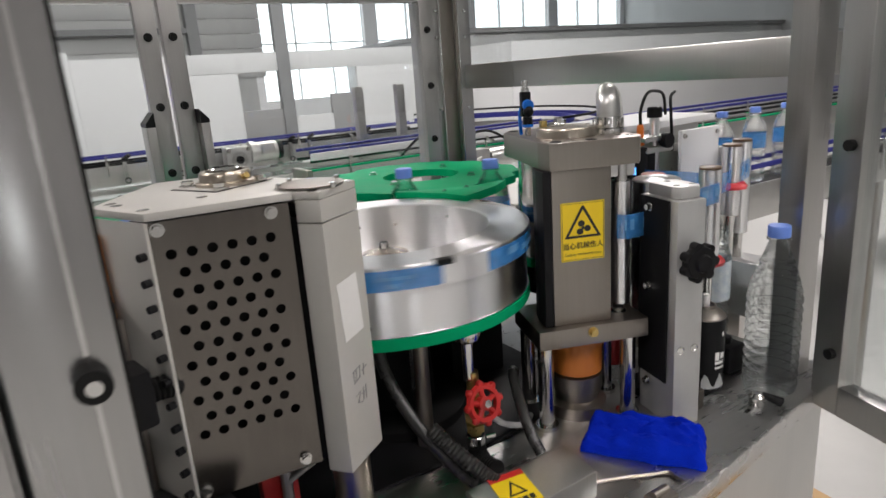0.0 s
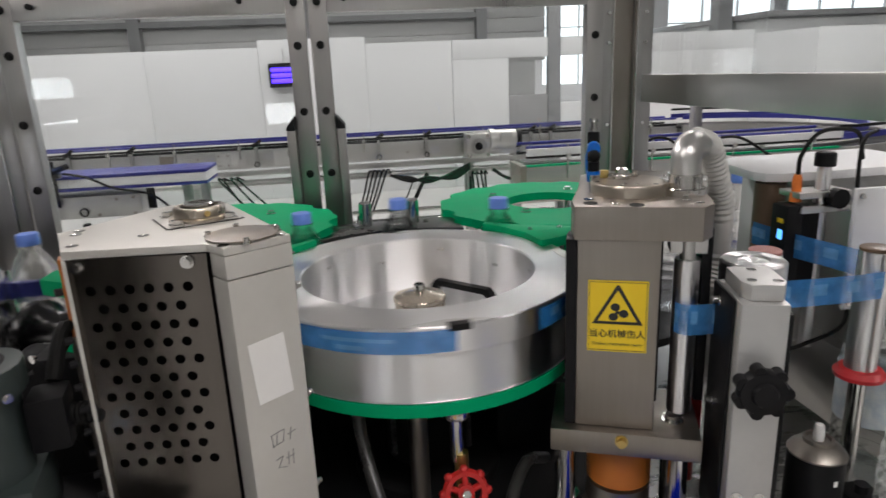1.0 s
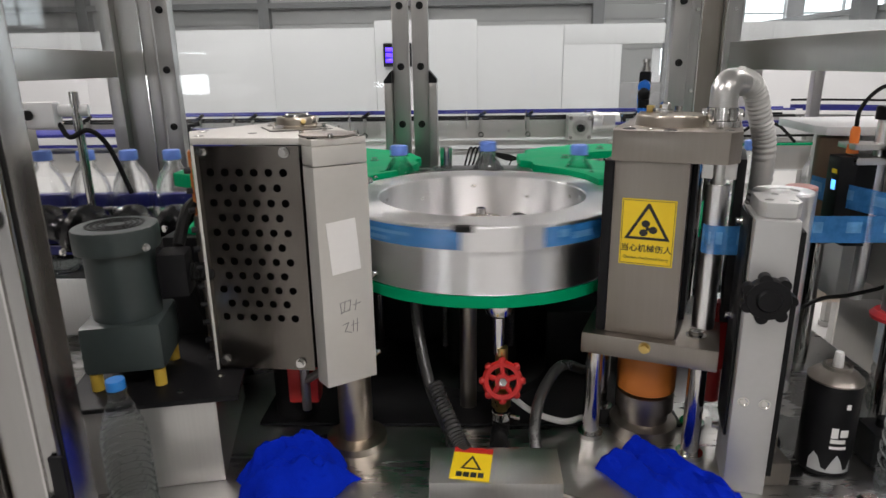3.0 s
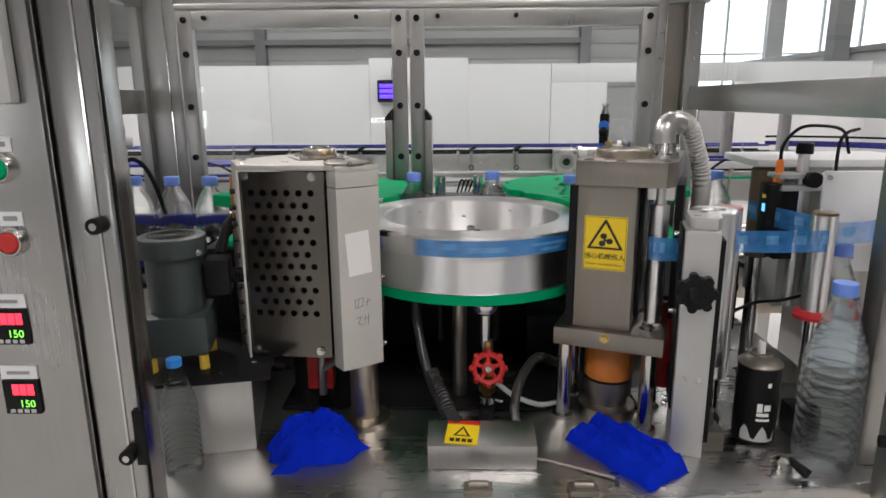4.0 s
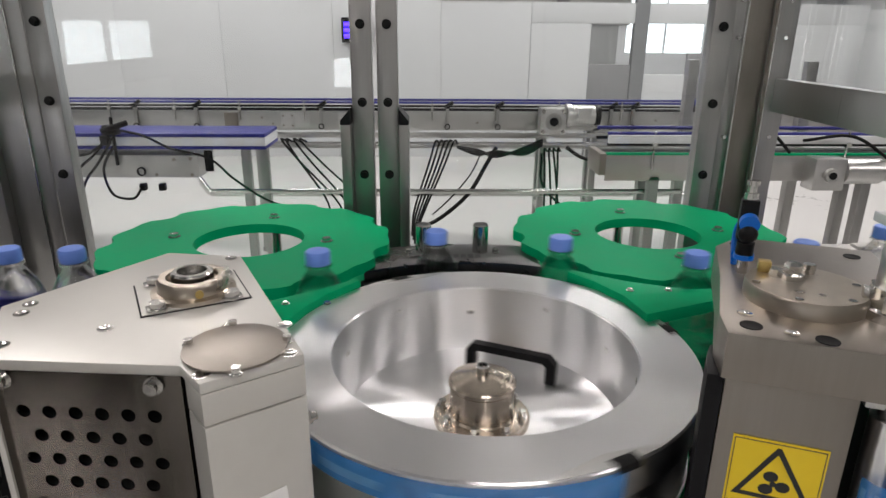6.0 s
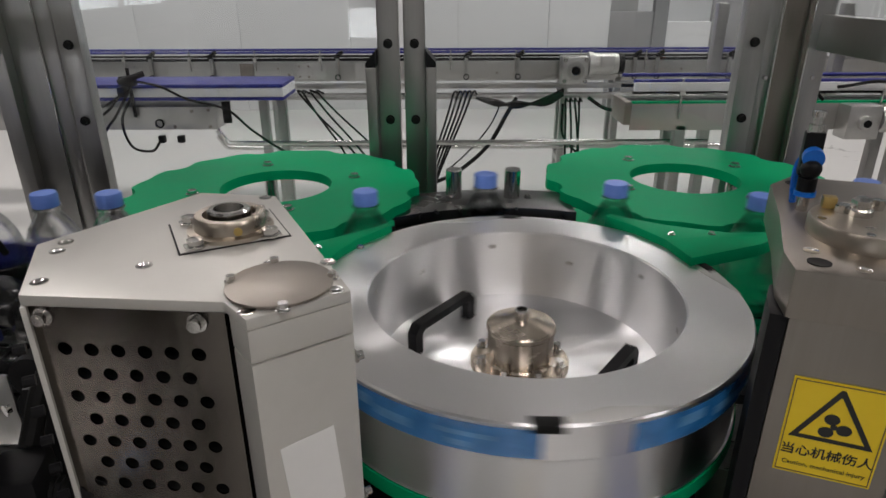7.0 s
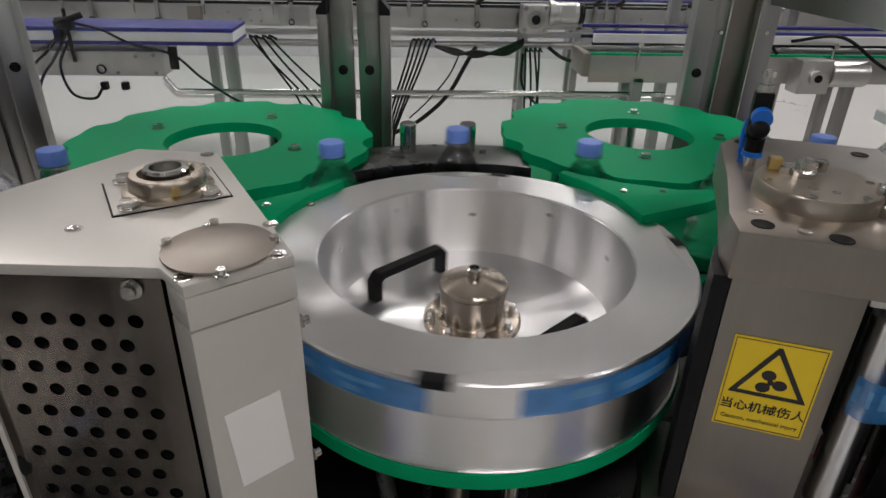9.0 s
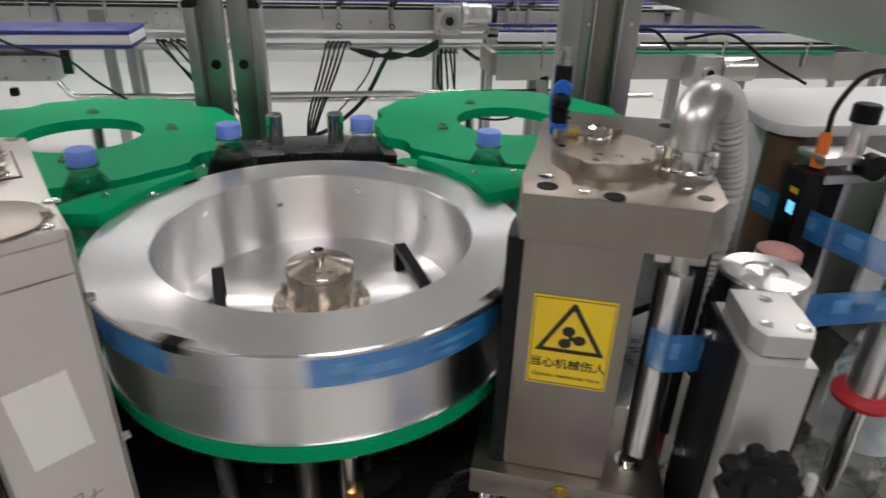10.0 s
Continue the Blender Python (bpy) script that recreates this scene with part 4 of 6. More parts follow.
rod(b, (BX + 0.012, BYY - 0.022, 1.299), (BX + 0.014, BYY - 0.028, 1.301), 0.003, 8)
part("grease_nipple", b, BRASS, bearing)
b = B()
prism(b, [(-0.169 + 0.0315 * math.cos(radians(12 * k)), -0.202 + 0.0315 * math.sin(radians(12 * k))) for k in range(30)], 1.2915, 1.2932, 0.0004)
disc = part("cover_disc", b, STEEL_DARK, glue, "round dark steel cover disc")
for x, y in ((-0.199, -0.198), (-0.160, -0.233), (-0.139, -0.194), (-0.179, -0.172)):
    b = B()
    hexbolt(b, (x, y, 1.2912), 0.0028, 0.0045)
    part("screw", b, CHROME, disc)
for x, y in ((-0.262, -0.172), (-0.182, -0.170), (-0.190, -0.200), (-0.180, -0.233), (-0.135, -0.208), (-0.146, -0.168), (-0.219, -0.036), (-0.33, -0.148), (-0.315, -0.195), (-0.333, -0.132)):
    b = B()
    lathe(b, [(0.0052, 0.0), (0.0052, 0.0005), (0.0034, 0.0006), (0.0030, 0.0004), (0.0, 0.0003)], 14, (x, y, 1.2905))
    part("countersunk_screw", b, CHROME, glue)
for z in (1.24, 1.13, 1.03):
    b = B()
    hexbolt(b, (-0.1275, -0.2, z), 0.003, 0.005, (0.86, 0.5, 0))
    part("screw", b, CHROME, glue)
# hinge teeth along the far edge of the perforated sheet
for k in range(11):
    part("hinge_pin", rod(B(), (-0.322, -0.212, 1.03 + 0.0225 * k), (-0.328, -0.215, 1.03 + 0.0225 * k), 0.0036, 8), BLACK, glue)
b = B()
rod(b, (-0.158, -0.190, TZ + 0.012), (-0.158, -0.190, 1.012), 0.021, 28)
lathe(b, [(0.0, 0.0005), (0.038, 0.0005), (0.038, 0.010), (0.028, 0.013), (0.0, 0.013)], 28, (-0.158, -0.190, TZ))
part("column_foot", b, NICKEL, glue, "polished round column")
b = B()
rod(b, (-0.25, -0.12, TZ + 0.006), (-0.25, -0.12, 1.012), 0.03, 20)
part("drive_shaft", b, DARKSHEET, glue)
b = B()
rod(b, (-0.225, -0.17, 0.935), (-0.225, -0.17, 1.01), 0.006, 10)
rod(b, (-0.225, -0.17, 0.975), (-0.19, -0.19, 1.005), 0.005, 10)
part("link_rod", b, STEEL, glue)
b = B()
box(b, -0.25, -0.21, -0.165, -0.14, 0.94, 1.0, 0.004)
part("red_terminal", b, RED, glue)

# ---- cutting unit ----
HU = 21.5
cut = thing("cutting_unit", "label cutting unit of brown-grey steel with warning sticker", "cutting unit", (0.144, -0.181, 0), rz=-HU)
b = B()
prism(b, [(0.0, 0.0), (0.120, 0.0), (0.132, 0.02), (0.132, 0.225), (0.02, 0.225), (0.0, 0.19), (0.0, 0.11), (-0.004, 0.03)], 1.258, 1.292, 0.0015)
part("top_plate", b, STEEL_DARK, cut)
b = B()
box(b, 0.0035, 0.0835, 0.004, 0.055, 1.051, 1.2578, 0.0015)
part("body", b, STEEL_DARK, cut)
b = B()
prism(b, [(-0.008, 0.0045), (0.003, 0.0045), (0.003, 0.052), (-0.0045, 0.052), (-0.008, 0.03)], 1.0512, 1.2575, 0.001)
part("knife_block", b, BLACK, cut, "black knife block beside the drum")
b = B()
lathe(b, [(0.04, 1.051), (0.04, 1.256)], 32, (0.055, 0.165, 0))
part("rear_cylinder", b, CHROME, cut, "polished cylinder behind the body")
b = B()
box(b, -0.022, 0.132, -0.008, 0.10, 1.024, 1.0505, 0.002)
part("lower_plate", b, STEEL_DARK, cut)
for x, y, r in ((-0.008, 0.012, 0.0105), (0.112, 0.012, 0.0105), (-0.008, 0.085, 0.0105), (0.112, 0.085, 0.0105)):
    b = B()
    rod(b, (x, y, TZ + 0.0005), (x, y, 1.024), r, 24)
    lathe(b, [(0.0, 0.0), (0.016, 0.0), (0.016, 0.006), (0.0, 0.006)], 20, (x, y, TZ + 0.0003))
    part("leg", b, CHROME, cut)
b = B()
hexbolt(b, (0.052, -0.008, 1.042), 0.0048, 0.007, (0, -1, 0))
part("brass_screw", b, BRASS, cut)
b = B()
hexbolt(b, (0.106, 0.03, 1.0505), 0.008, 0.007)
part("bolt", b, CHROME, cut)
b = B()
lathe(b, [(0.0, 0.962), (0.03, 0.962), (0.036, 0.966), (0.036, 1.0235), (0.0, 1.0235)], 32, (0.052, 0.05, 0))
part("motor_flange", b, ORANGE, cut, "orange-brown motor flange")
b = B()
lathe(b, [(0.0, TZ), (0.042, TZ), (0.042, 0.918), (0.03, 0.922), (0.03, 0.935), (0.036, 0.938), (0.036, 0.961), (0.0, 0.961)], 32, (0.052, 0.05, 0))
part("coupling", b, STEEL_DARK, cut)
# round lid with knobs, holes in the plate
b = B()
lathe(b, [(0.041, 0.0), (0.041, 0.010), (0.0397, 0.0125), (0.0, 0.0125)], 48, (0.055, 0.078, 1.292))
lid = part("round_lid", b, NICKEL, cut, "round nickel lid")
b = B()
lathe(b, [(0.009, 0.0), (0.009, 0.004), (0.0065, 0.005), (0.0065, 0.011), (0.004, 0.013), (0.0, 0.013)], 6, (0.046, 0.086, 1.3045))
rod(b, (0.036, 0.088, 1.3045), (0.036, 0.088, 1.3105), 0.005, 8)
rod(b, (0.060, 0.103, 1.3045), (0.060, 0.103, 1.312), 0.0045, 10)
part("lid_bolt", b, CHROME, lid)
b = B()
box(b, 0.024, 0.033, 0.092, 0.101, 1.3045, 1.313, 0.001)
part("fitting", b, BRASS, lid)
for k in range(6):
    a = radians(60 * k + 15)
    b = B()
    lathe(b, [(0.003, 0.0), (0.003, 0.0006), (0.0, 0.0004)], 10, (0.055 + 0.035 * math.cos(a), 0.078 + 0.035 * math.sin(a), 1.3045))
    part("screw", b, CHROME, lid)
for x, y, r in ((0.0152, 0.0164, 0.0065), (0.0391, 0.0125, 0.004), (0.0592, 0.009, 0.0065), (0.0130, 0.036, 0.0045), (0.118, 0.022, 0.0045), (0.108, 0.035, 0.0035), (0.019, 0.2, 0.006), (0.111, 0.2, 0.006)):
    b = B()
    lathe(b, [(r + 0.0008, 0.0), (r + 0.0008, 0.0005), (r, 0.0005), (r * 0.9, 0.0003), (0.0, 0.0003)], 16, (x, y, 1.292))
    part("screw_hole", b, CHROME if r < 0.005 else DARKSHEET, cut)
# yellow warning sticker, 66 by 88 mm
b = B()
box(b, 0.0145, 0.0735, 0.0029, 0.0036, 1.139, 1.216)
stk = part("warning_sticker", b, YELLOW, cut, "yellow warning sticker with black triangle and writing")
b = B()
sm = pose(0.044, 0.0026, 1.1835, 90) @ Matrix.Scale(0.91, 4)
ringplate(b, [(-0.0275, -0.0155), (0.0275, -0.0155), (0.0275 * 0.05, 0.0305), (-0.0275 * 0.05, 0.0305)], [(-0.0215, -0.0122), (0.0215, -0.0122), (0.0005, 0.0242), (-0.0005, 0.0242)], -0.0002, 0.0002)
for k in range(3):
    a = radians(90 + 120 * k + 20)
    prism(b, [(0.0068 * math.cos(a) + 0.0052 * math.cos(radians(30 * q)), -0.0015 + 0.0068 * math.sin(a) + 0.0046 * math.sin(radians(30 * q))) for q in range(12)], -0.0002, 0.0002)
prism(b, [(0.0024 * math.cos(radians(45 * q)), -0.0015 + 0.0024 * math.sin(radians(45 * q))) for q in range(8)], -0.00025, 0.00025)
bmesh.ops.transform(b, matrix=sm, verts=b.verts)
part("triangle", b, INK, stk, smooth=False)
words("writing", "当心机械伤人", 0.0093, INK, stk, pose(0.044, 0.0026, 1.1585, 90), bold=0.00012)
words("writing", "Caution, mechanical injury", 0.0047, INK, stk, pose(0.044, 0.0026, 1.1477, 90))
b = B()
for x0, x1, z0, z1 in ((0.0158, 0.0722, 1.1405, 1.141), (0.0158, 0.0722, 1.214, 1.2145), (0.0158, 0.0163, 1.141, 1.214), (0.0717, 0.0722, 1.141, 1.214)):
    box(b, x0, x1, 0.0024, 0.0029, z0, z1)
part("border", b, BROWNROLL, stk)
# guide roller at the side and its bearing block
b = B()
rod(b, (0.112, 0.035, 1.062), (0.112, 0.035, 1.232), 0.0125, 28)
part("guide_roller", b, ALU, cut, "aluminium guide roller")
b = B()
rod(b, (0.112, 0.035, 1.232), (0.112, 0.035, 1.2578), 0.008, 16)
box(b, 0.094, 0.13, 0.03, 0.06, 1.238, 1.2578, 0.002)
part("roller_bracket", b, ALU_PLATE, cut)
b = B()
box(b, 0.0838, 0.09, 0.05, 0.12, 1.06, 1.257, 0.001)
box(b, 0.13, 0.14, 0.06, 0.16, 1.06, 1.257, 0.001)
part("black_plate", b, BLACK, cut)
# elbow and grey suction hose
b = B()
lathe(b, [(0.0, 0.0), (0.021, 0.0), (0.021, 0.007), (0.017, 0.008), (0.017, 0.022), (0.0, 0.022)], 28, (0.109, 0.066, 1.292))
part("hose_flange", b, CHROME, cut)
for q in range(6):
    b = B()
    a = radians(60 * q)
    box(b, -0.003, 0.003, -0.003, 0.003, 0.0, 0.012, 0.0008, m=pose(0.109 + 0.0185 * math.cos(a), 0.066 + 0.0185 * math.sin(a), 1.30, 0, 0, math.degrees(a)))
    part("clamp_tab", b, CHROME, cut)
b = hose(B(), [(0.109, 0.066, 1.305), (0.109, 0.066, 1.326), (0.110, 0.070, 1.335), (0.115, 0.082, 1.341), (0.124, 0.099, 1.338)], 0.0150, 20, 6)
part("elbow", b, ALU_PLATE, cut, "cast aluminium pipe elbow")
b = hose(B(), [(0.120, 0.095, 1.345), (0.138, 0.116, 1.334), (0.150, 0.132, 1.300), (0.160, 0.146, 1.262), (0.160, 0.15, 1.2), (0.152, 0.15, 1.155), (0.15, 0.15, 1.05)], 0.0125, 18, 14, 0.0014)
part("suction_hose", b, TUBEPL, cut, "grey ribbed suction hose")
# air flow valve with blue collars at the plate's edge
VX, VY = 0.0165, 0.124
b = B()
rod(b, (VX, VY, 1.292), (VX, VY, 1.304), 0.0042, 12)
part("valve_stem", b, CHROME, cut)
b = B()
rod(b, (VX, VY, 1.3075), (VX, VY, 1.318), 0.0068, 16)
ball((VX, VY - 0.003, 1.3255), 0.0078, b, 12)
box(b, VX - 0.0075, VX + 0.0062, VY + 0.001, VY + 0.013, 1.318, 1.352, 0.002)
sn = part("flow_valve", b, BLACK, cut, "black air flow valve")
b = B()
lathe(b, [(0.0, 1.304), (0.0078, 1.304), (0.0078, 1.3078), (0.0, 1.3078)], 18, (VX, VY, 0))
part("lower_collar", b, BLUETUBE, sn, "blue release collar")
b = B()
rod(b, (VX, VY + 0.001, 1.3345), (VX, VY - 0.006, 1.3335), 0.0075, 18)
part("upper_collar", b, BLUETUBE, sn, "blue release collar")
b = B()
rod(b, (VX - 0.0007, VY + 0.007, 1.352), (VX - 0.0007, VY + 0.007, 1.357), 0.0055, 10)
rod(b, (VX - 0.0007, VY + 0.007, 1.357), (VX - 0.0007, VY + 0.007, 1.363), 0.0038, 10)
lathe(b, [(0.0, 1.363), (0.005, 1.363), (0.005, 1.367), (0.0, 1.367)], 12, (VX - 0.0007, VY + 0.007, 0))
part("adjusting_screw", b, CHROME, sn)
b = hose(B(), [(0.014, 0.1315, 1.333), (0.0105, 0.1355, 1.328), (0.0095, 0.1375, 1.318), (0.0105, 0.1395, 1.304), (0.012, 0.1405, 1.293)], 0.0026)
part("air_tube", b, BLUETUBE, cut, "short blue air tube")

# ---- star wheels (turn) ----
RP, NP = 0.233, 9
WL, WR = (-0.312, 0.353), (0.292, 0.383)
WZ = 1.183


def star_wheel(cx, cy):
    w = thing("star_wheel", "green plastic star wheel with scalloped edge and round opening", "star wheel", (cx, cy, WZ), group="star wheels")
    n = NP * 32
    outer, inner = [], []
    for k in range(n):
        a = 2 * math.pi * k / n
        s = (k % 32) / 32.0 - 0.5
        d = abs(s) * 2 * math.pi / NP * RP
        r = 0.207 - 0.005 * max(0.0, (d - 0.05) / 0.034)
        if d < 0.0385:
            r = min(r, RP - math.sqrt(0.0388**2 - d * d))
        outer.append((r * math.cos(a), r * math.sin(a)))
        inner.append((0.079 * math.cos(a), 0.079 * math.sin(a)))
    b = B()
    ringplate(b, outer, inner, -0.015, 0.0)
    part("upper_plate", b, GREEN, w)
    b = B()
    ringplate(b, outer, inner, -0.12, -0.105)
    part("lower_plate", b, GREEN, w)
    for k in range(4):
        a = radians(90 * k + 20)
        b = B()
        hexbolt(b, (0.115 * math.cos(a), 0.115 * math.sin(a), 0.0), 0.0062, 0.006)
        part("bolt", b, CHROME, w)
        b = B()
        rod(b, (0.115 * math.cos(a), 0.115 * math.sin(a), -0.105), (0.115 * math.cos(a), 0.115 * math.sin(a), -0.015), 0.008, 12)
        part("spacer", b, CHROME, w)
    b = B()
    lathe(b, [(0.0, -0.13), (0.095, -0.13), (0.095, -0.12), (0.03, -0.119), (0.03, -0.06), (0.0, -0.06)], 32)
    part("hub", b, STEEL_DARK, w)
    b = B()
    rod(b, (0, 0, -0.28), (0, 0, -0.13), 0.025, 20)
    part("shaft", b, CHROME, w)
    return w


wheel_l = star_wheel(*WL)
wheel_r = star_wheel(*WR)

# green guide plates by the drum, each on two posts
for nm, pts in (("inlet", [(-0.131, 0.158), (-0.163, 0.118), (-0.181, 0.084), (-0.192, 0.052), (-0.2, 0.046), (-0.235, 0.048), (-0.245, 0.07), (-0.222, 0.10), (-0.18, 0.128), (-0.15, 0.152), (-0.138, 0.165)]),
                ("outlet", [(0.124, 0.185), (0.150, 0.150), (0.172, 0.108), (0.182, 0.058), (0.268, 0.093), (0.30, 0.115), (0.32, 0.13), (0.25, 0.128), (0.19, 0.152), (0.15, 0.178), (0.132, 0.192)])):
    g = thing("guide_plate", "green plastic bottle guide plate beside the drum", "guide", (0, 0, 0), group="bottle guides")
    b = B()
    prism(b, pts, 1.180, 1.1945, 0.0012)
    part("plate", b, GREEN, g)
    b = B()
    prism(b, pts, 1.07, 1.083, 0.0012)
    part("plate", b, GREEN, g)
    cx = sum(p[0] for p in pts) / len(pts)
    cy = sum(p[1] for p in pts) / len(pts)
    for d in (-0.02, 0.025):
        b = B()
        rod(b, (cx + d, cy - 0.012, TZ), (cx + d, cy - 0.012, 1.18), 0.006, 12)
        part("post", b, CHROME, g)
        b = B()
        hexbolt(b, (cx + d, cy - 0.012, 1.1945), 0.003, 0.0025)
        part("screw", b, CHROME, g)

# black curved pressing pad behind the drum, with two pins
pad = thing("pressing_pad", "black curved pressing pad with two steel pins behind the drum", "pad", (*DC, 0))
arc_in = [(0.278 * math.cos(radians(a)), 0.278 * math.sin(radians(a))) for a in range(68, 121, 4)]
arc_out = [(0.36 * math.cos(radians(a)), 0.36 * math.sin(radians(a))) for a in (112, 104, 96, 88, 80, 74)]
for z0, z1 in ((1.155, 1.170), (1.04, 1.06)):
    b = B()
    prism(b, arc_in + arc_out, z0, z1, 0.001)
    part("plate", b, PADSTEEL, pad)
b = B()
prism(b, arc_in + [(0.29 * math.cos(radians(a)), 0.29 * math.sin(radians(a))) for a in range(120, 67, -4)], 1.062, 1.153)
part("rubber_face", b, RUBBER, pad)
for x in (-0.059, 0.024):
    b = B()
    lathe(b, [(0.0115, 1.170), (0.0115, 1.210), (0.010, 1.212), (0.0, 1.212)], 20, (x, 0.325, 0))
    part("pin", b, CHROME, pad)
    b = B()
    hexbolt(b, (x + (0.022 if x > 0 else -0.022), 0.32, 1.170), 0.004, 0.005)
    part("screw", b, CHROME, pad)
b = B()
for k in range(4):
    box(b, -0.016 + 0.0105 * k, -0.009 + 0.0105 * k, 0.298, 0.310, 1.1701, 1.1705)
part("engraved_mark", b, INK, pad, "illegible pale marking")
b = B()
box(b, -0.08, 0.08, 0.30, 0.34, TZ, 1.04, 0.003)
part("bracket", b, BLACK, pad)


# ---- bottles on the line (they travel) ----
BZ = 1.015
BOTTLE_H = 0.216


def line_bottle():
    """A half-litre bottle, body with ribs; the cap is its part."""
    b = B()
    prof = [(0.0, 0.004), (0.02, 0.0025), (0.026, 0.0), (0.0305, 0.006), (0.0325, 0.014)]
    for k in range(5):
        z = 0.022 + 0.016 * k
        prof += [(0.0325, z), (0.0302, z + 0.004), (0.0302, z + 0.006), (0.0325, z + 0.010)]
    prof += [(0.0325, 0.106), (0.0315, 0.109), (0.0315, 0.135), (0.0325, 0.138), (0.032, 0.15), (0.029, 0.163), (0.024, 0.175), (0.0175, 0.186), (0.0135, 0.192), (0.0125, 0.196), (0.016, 0.197), (0.016, 0.199), (0.0125, 0.2), (0.0125, 0.212), (0.0, 0.212)]
    lathe(b, prof, 24)
    ob = solid("water_bottle", b, PET, "clear filled plastic water bottle with blue cap on the line", "bottle", group="bottles on the line")
    b = B()
    lathe(b, [(0.0143, 0.2), (0.0147, 0.2015), (0.0147, 0.214), (0.0135, 0.2162), (0.0, 0.2165)], 24)
    part("cap", b, CAP, ob, "blue screw cap")
    return ob


WIN = math.atan2(DC[1] - WL[1], DC[0] - WL[0])
ANG_L = math.degrees(WIN) % 360
ANG_R = math.degrees(math.atan2(DC[1] - WR[1], DC[0] - WR[0])) % 360
DA_L = math.degrees(math.atan2(WL[1] - DC[1], WL[0] - DC[0]))
DA_R = math.degrees(math.atan2(WR[1] - DC[1], WR[0] - DC[0]))
RDB = math.hypot(WL[0] - DC[0], WL[1] - DC[1]) - RP
STEP = 360.0 / NP
ENTRY = 2.04
OUT_RISE = 0.145


def along(p):
    """Where a bottle is when it is p places past the point at which the first wheel hands it to the drum."""
    if p < -ENTRY:
        a = radians(ANG_L - ENTRY * STEP)
        ex, ey = WL[0] + RP * math.cos(a), WL[1] + RP * math.sin(a)
        q = -ENTRY - p
        return ex - 0.075 * q, ey
    if p < 0:
        a = radians(ANG_L + p * STEP)
        return WL[0] + RP * math.cos(a), WL[1] + RP * math.sin(a)
    if p < 2:
        a = radians(DA_L + (DA_R - DA_L) * p / 2)
        return DC[0] + RDB * math.cos(a), DC[1] + RDB * math.sin(a)
    q = p - 2
    last = (300 - ANG_R) / STEP
    if q < last:
        a = radians(ANG_R + q * STEP)
        return WR[0] + RP * math.cos(a), WR[1] + RP * math.sin(a)
    s = (q - last) * RP * radians(STEP)
    bend = 1 - math.exp(-s / 0.25)
    return WR[0] + RP * math.cos(radians(300)) + s - 0.035 * bend, WR[1] + RP * math.sin(radians(300)) + OUT_RISE * bend


def drum_turn(t):
    """Clockwise degrees turned by the drum."""
    marks = ((0.0, -227.0), (2.4, 858.0), (4.8, 1980.0), (5.2, 2164.0), (6.3, 2688.0), (8.3, 3600.0), (9.1, 3965.0), (10.0, 4400.0))
    for (t0, a0), (t1, a1) in zip(marks, marks[1:]):
        if t <= t1:
            return a0 + (a1 - a0) * (t - t0) / (t1 - t0)
    return marks[-1][1]


def places(t):
    return (drum_turn(t) - 3463.0) / 90.0


first_bottle = line_bottle()
labelled = copy_thing(first_bottle, pose(0, 0, 0))
labelled["label"] = "clear filled water bottle with fresh blue label on the line"
b = B()
lathe(b, [(0.0329, 0.100), (0.0329, 0.142)], 28)
part("label", b, LABEL, labelled, "blue printed label sleeve")
P0 = math.floor(places(0.0) + 0.5)
LINE = []
for k in range(-12, 62):
    kind = labelled if k < -2 else first_bottle
    LINE.append((kind if k in (-12, -2) else copy_thing(kind, pose(0, 0, 0)), -(P0 + k)))


# ---- bottle conveyors at the machine ----
def conveyor(name, label, x0, x1, y, z, wide=0.11):
    c = thing(name, label, "conveyor")
    b = B()
    box(b, x0, x1, y - wide / 2 + 0.014, y + wide / 2 - 0.014, z - 0.012, z - 0.001)
    part("belt", b, DARKSHEET, c, "dark plastic chain belt")
    for s in (-1, 1):
        b = B()
        box(b, x0, x1, y + s * wide / 2 - 0.0015, y + s * wide / 2 + 0.0015, z - 0.10, z + 0.004, 0.0008)
        part("side_plate", b, STEEL_FLAT, c)
        b = B()
        box(b, x0, x1, y + s * (wide / 2 - 0.010) - 0.004, y + s * (wide / 2 - 0.010) + 0.004, z + 0.045, z + 0.06, 0.002)
        part("guide_rail", b, INDIGO, c, "indigo plastic guide rail")
        x = x0 + 0.25
        while x < x1:
            b = B()
            rod(b, (x, y + s * (wide / 2 + 0.012), z - 0.05), (x, y + s * (wide / 2 + 0.012), z + 0.075), 0.005, 10)
            rod(b, (x, y + s * (wide / 2 - 0.006), z + 0.052), (x, y + s * (wide / 2 + 0.016), z + 0.052), 0.004, 8)
            part("rail_post", b, CHROME, c)
            x += 0.6
    x = x0 + 0.3
    while x < x1:
        if not -0.8 < x < 0.6:
            b = B()
            rod(b, (x, y - 0.04, 0.0), (x, y - 0.04, z - 0.1), 0.018, 14)
            rod(b, (x, y + 0.04, 0.0), (x, y + 0.04, z - 0.1), 0.018, 14)
            part("leg", b, STEEL, c)
        x += 1.2
    return c


guide = thing("infeed_guide", "indigo plastic bottle guide rail on steel posts at the infeed", "guide rail")
b = B()
box(b, -1.3, -0.46, 0.212, 0.221, 1.124, 1.150, 0.002)
part("rail", b, INDIGO, guide)
for x in (-1.2, -0.92, -0.60):
    b = B()
    rod(b, (x, 0.232, TZ), (x, 0.232, 1.165), 0.005, 12)
    box(b, x - 0.009, x + 0.009, 0.2212, 0.2275, 1.130, 1.144, 0.002)
    part("guide_post", b, CHROME, guide)


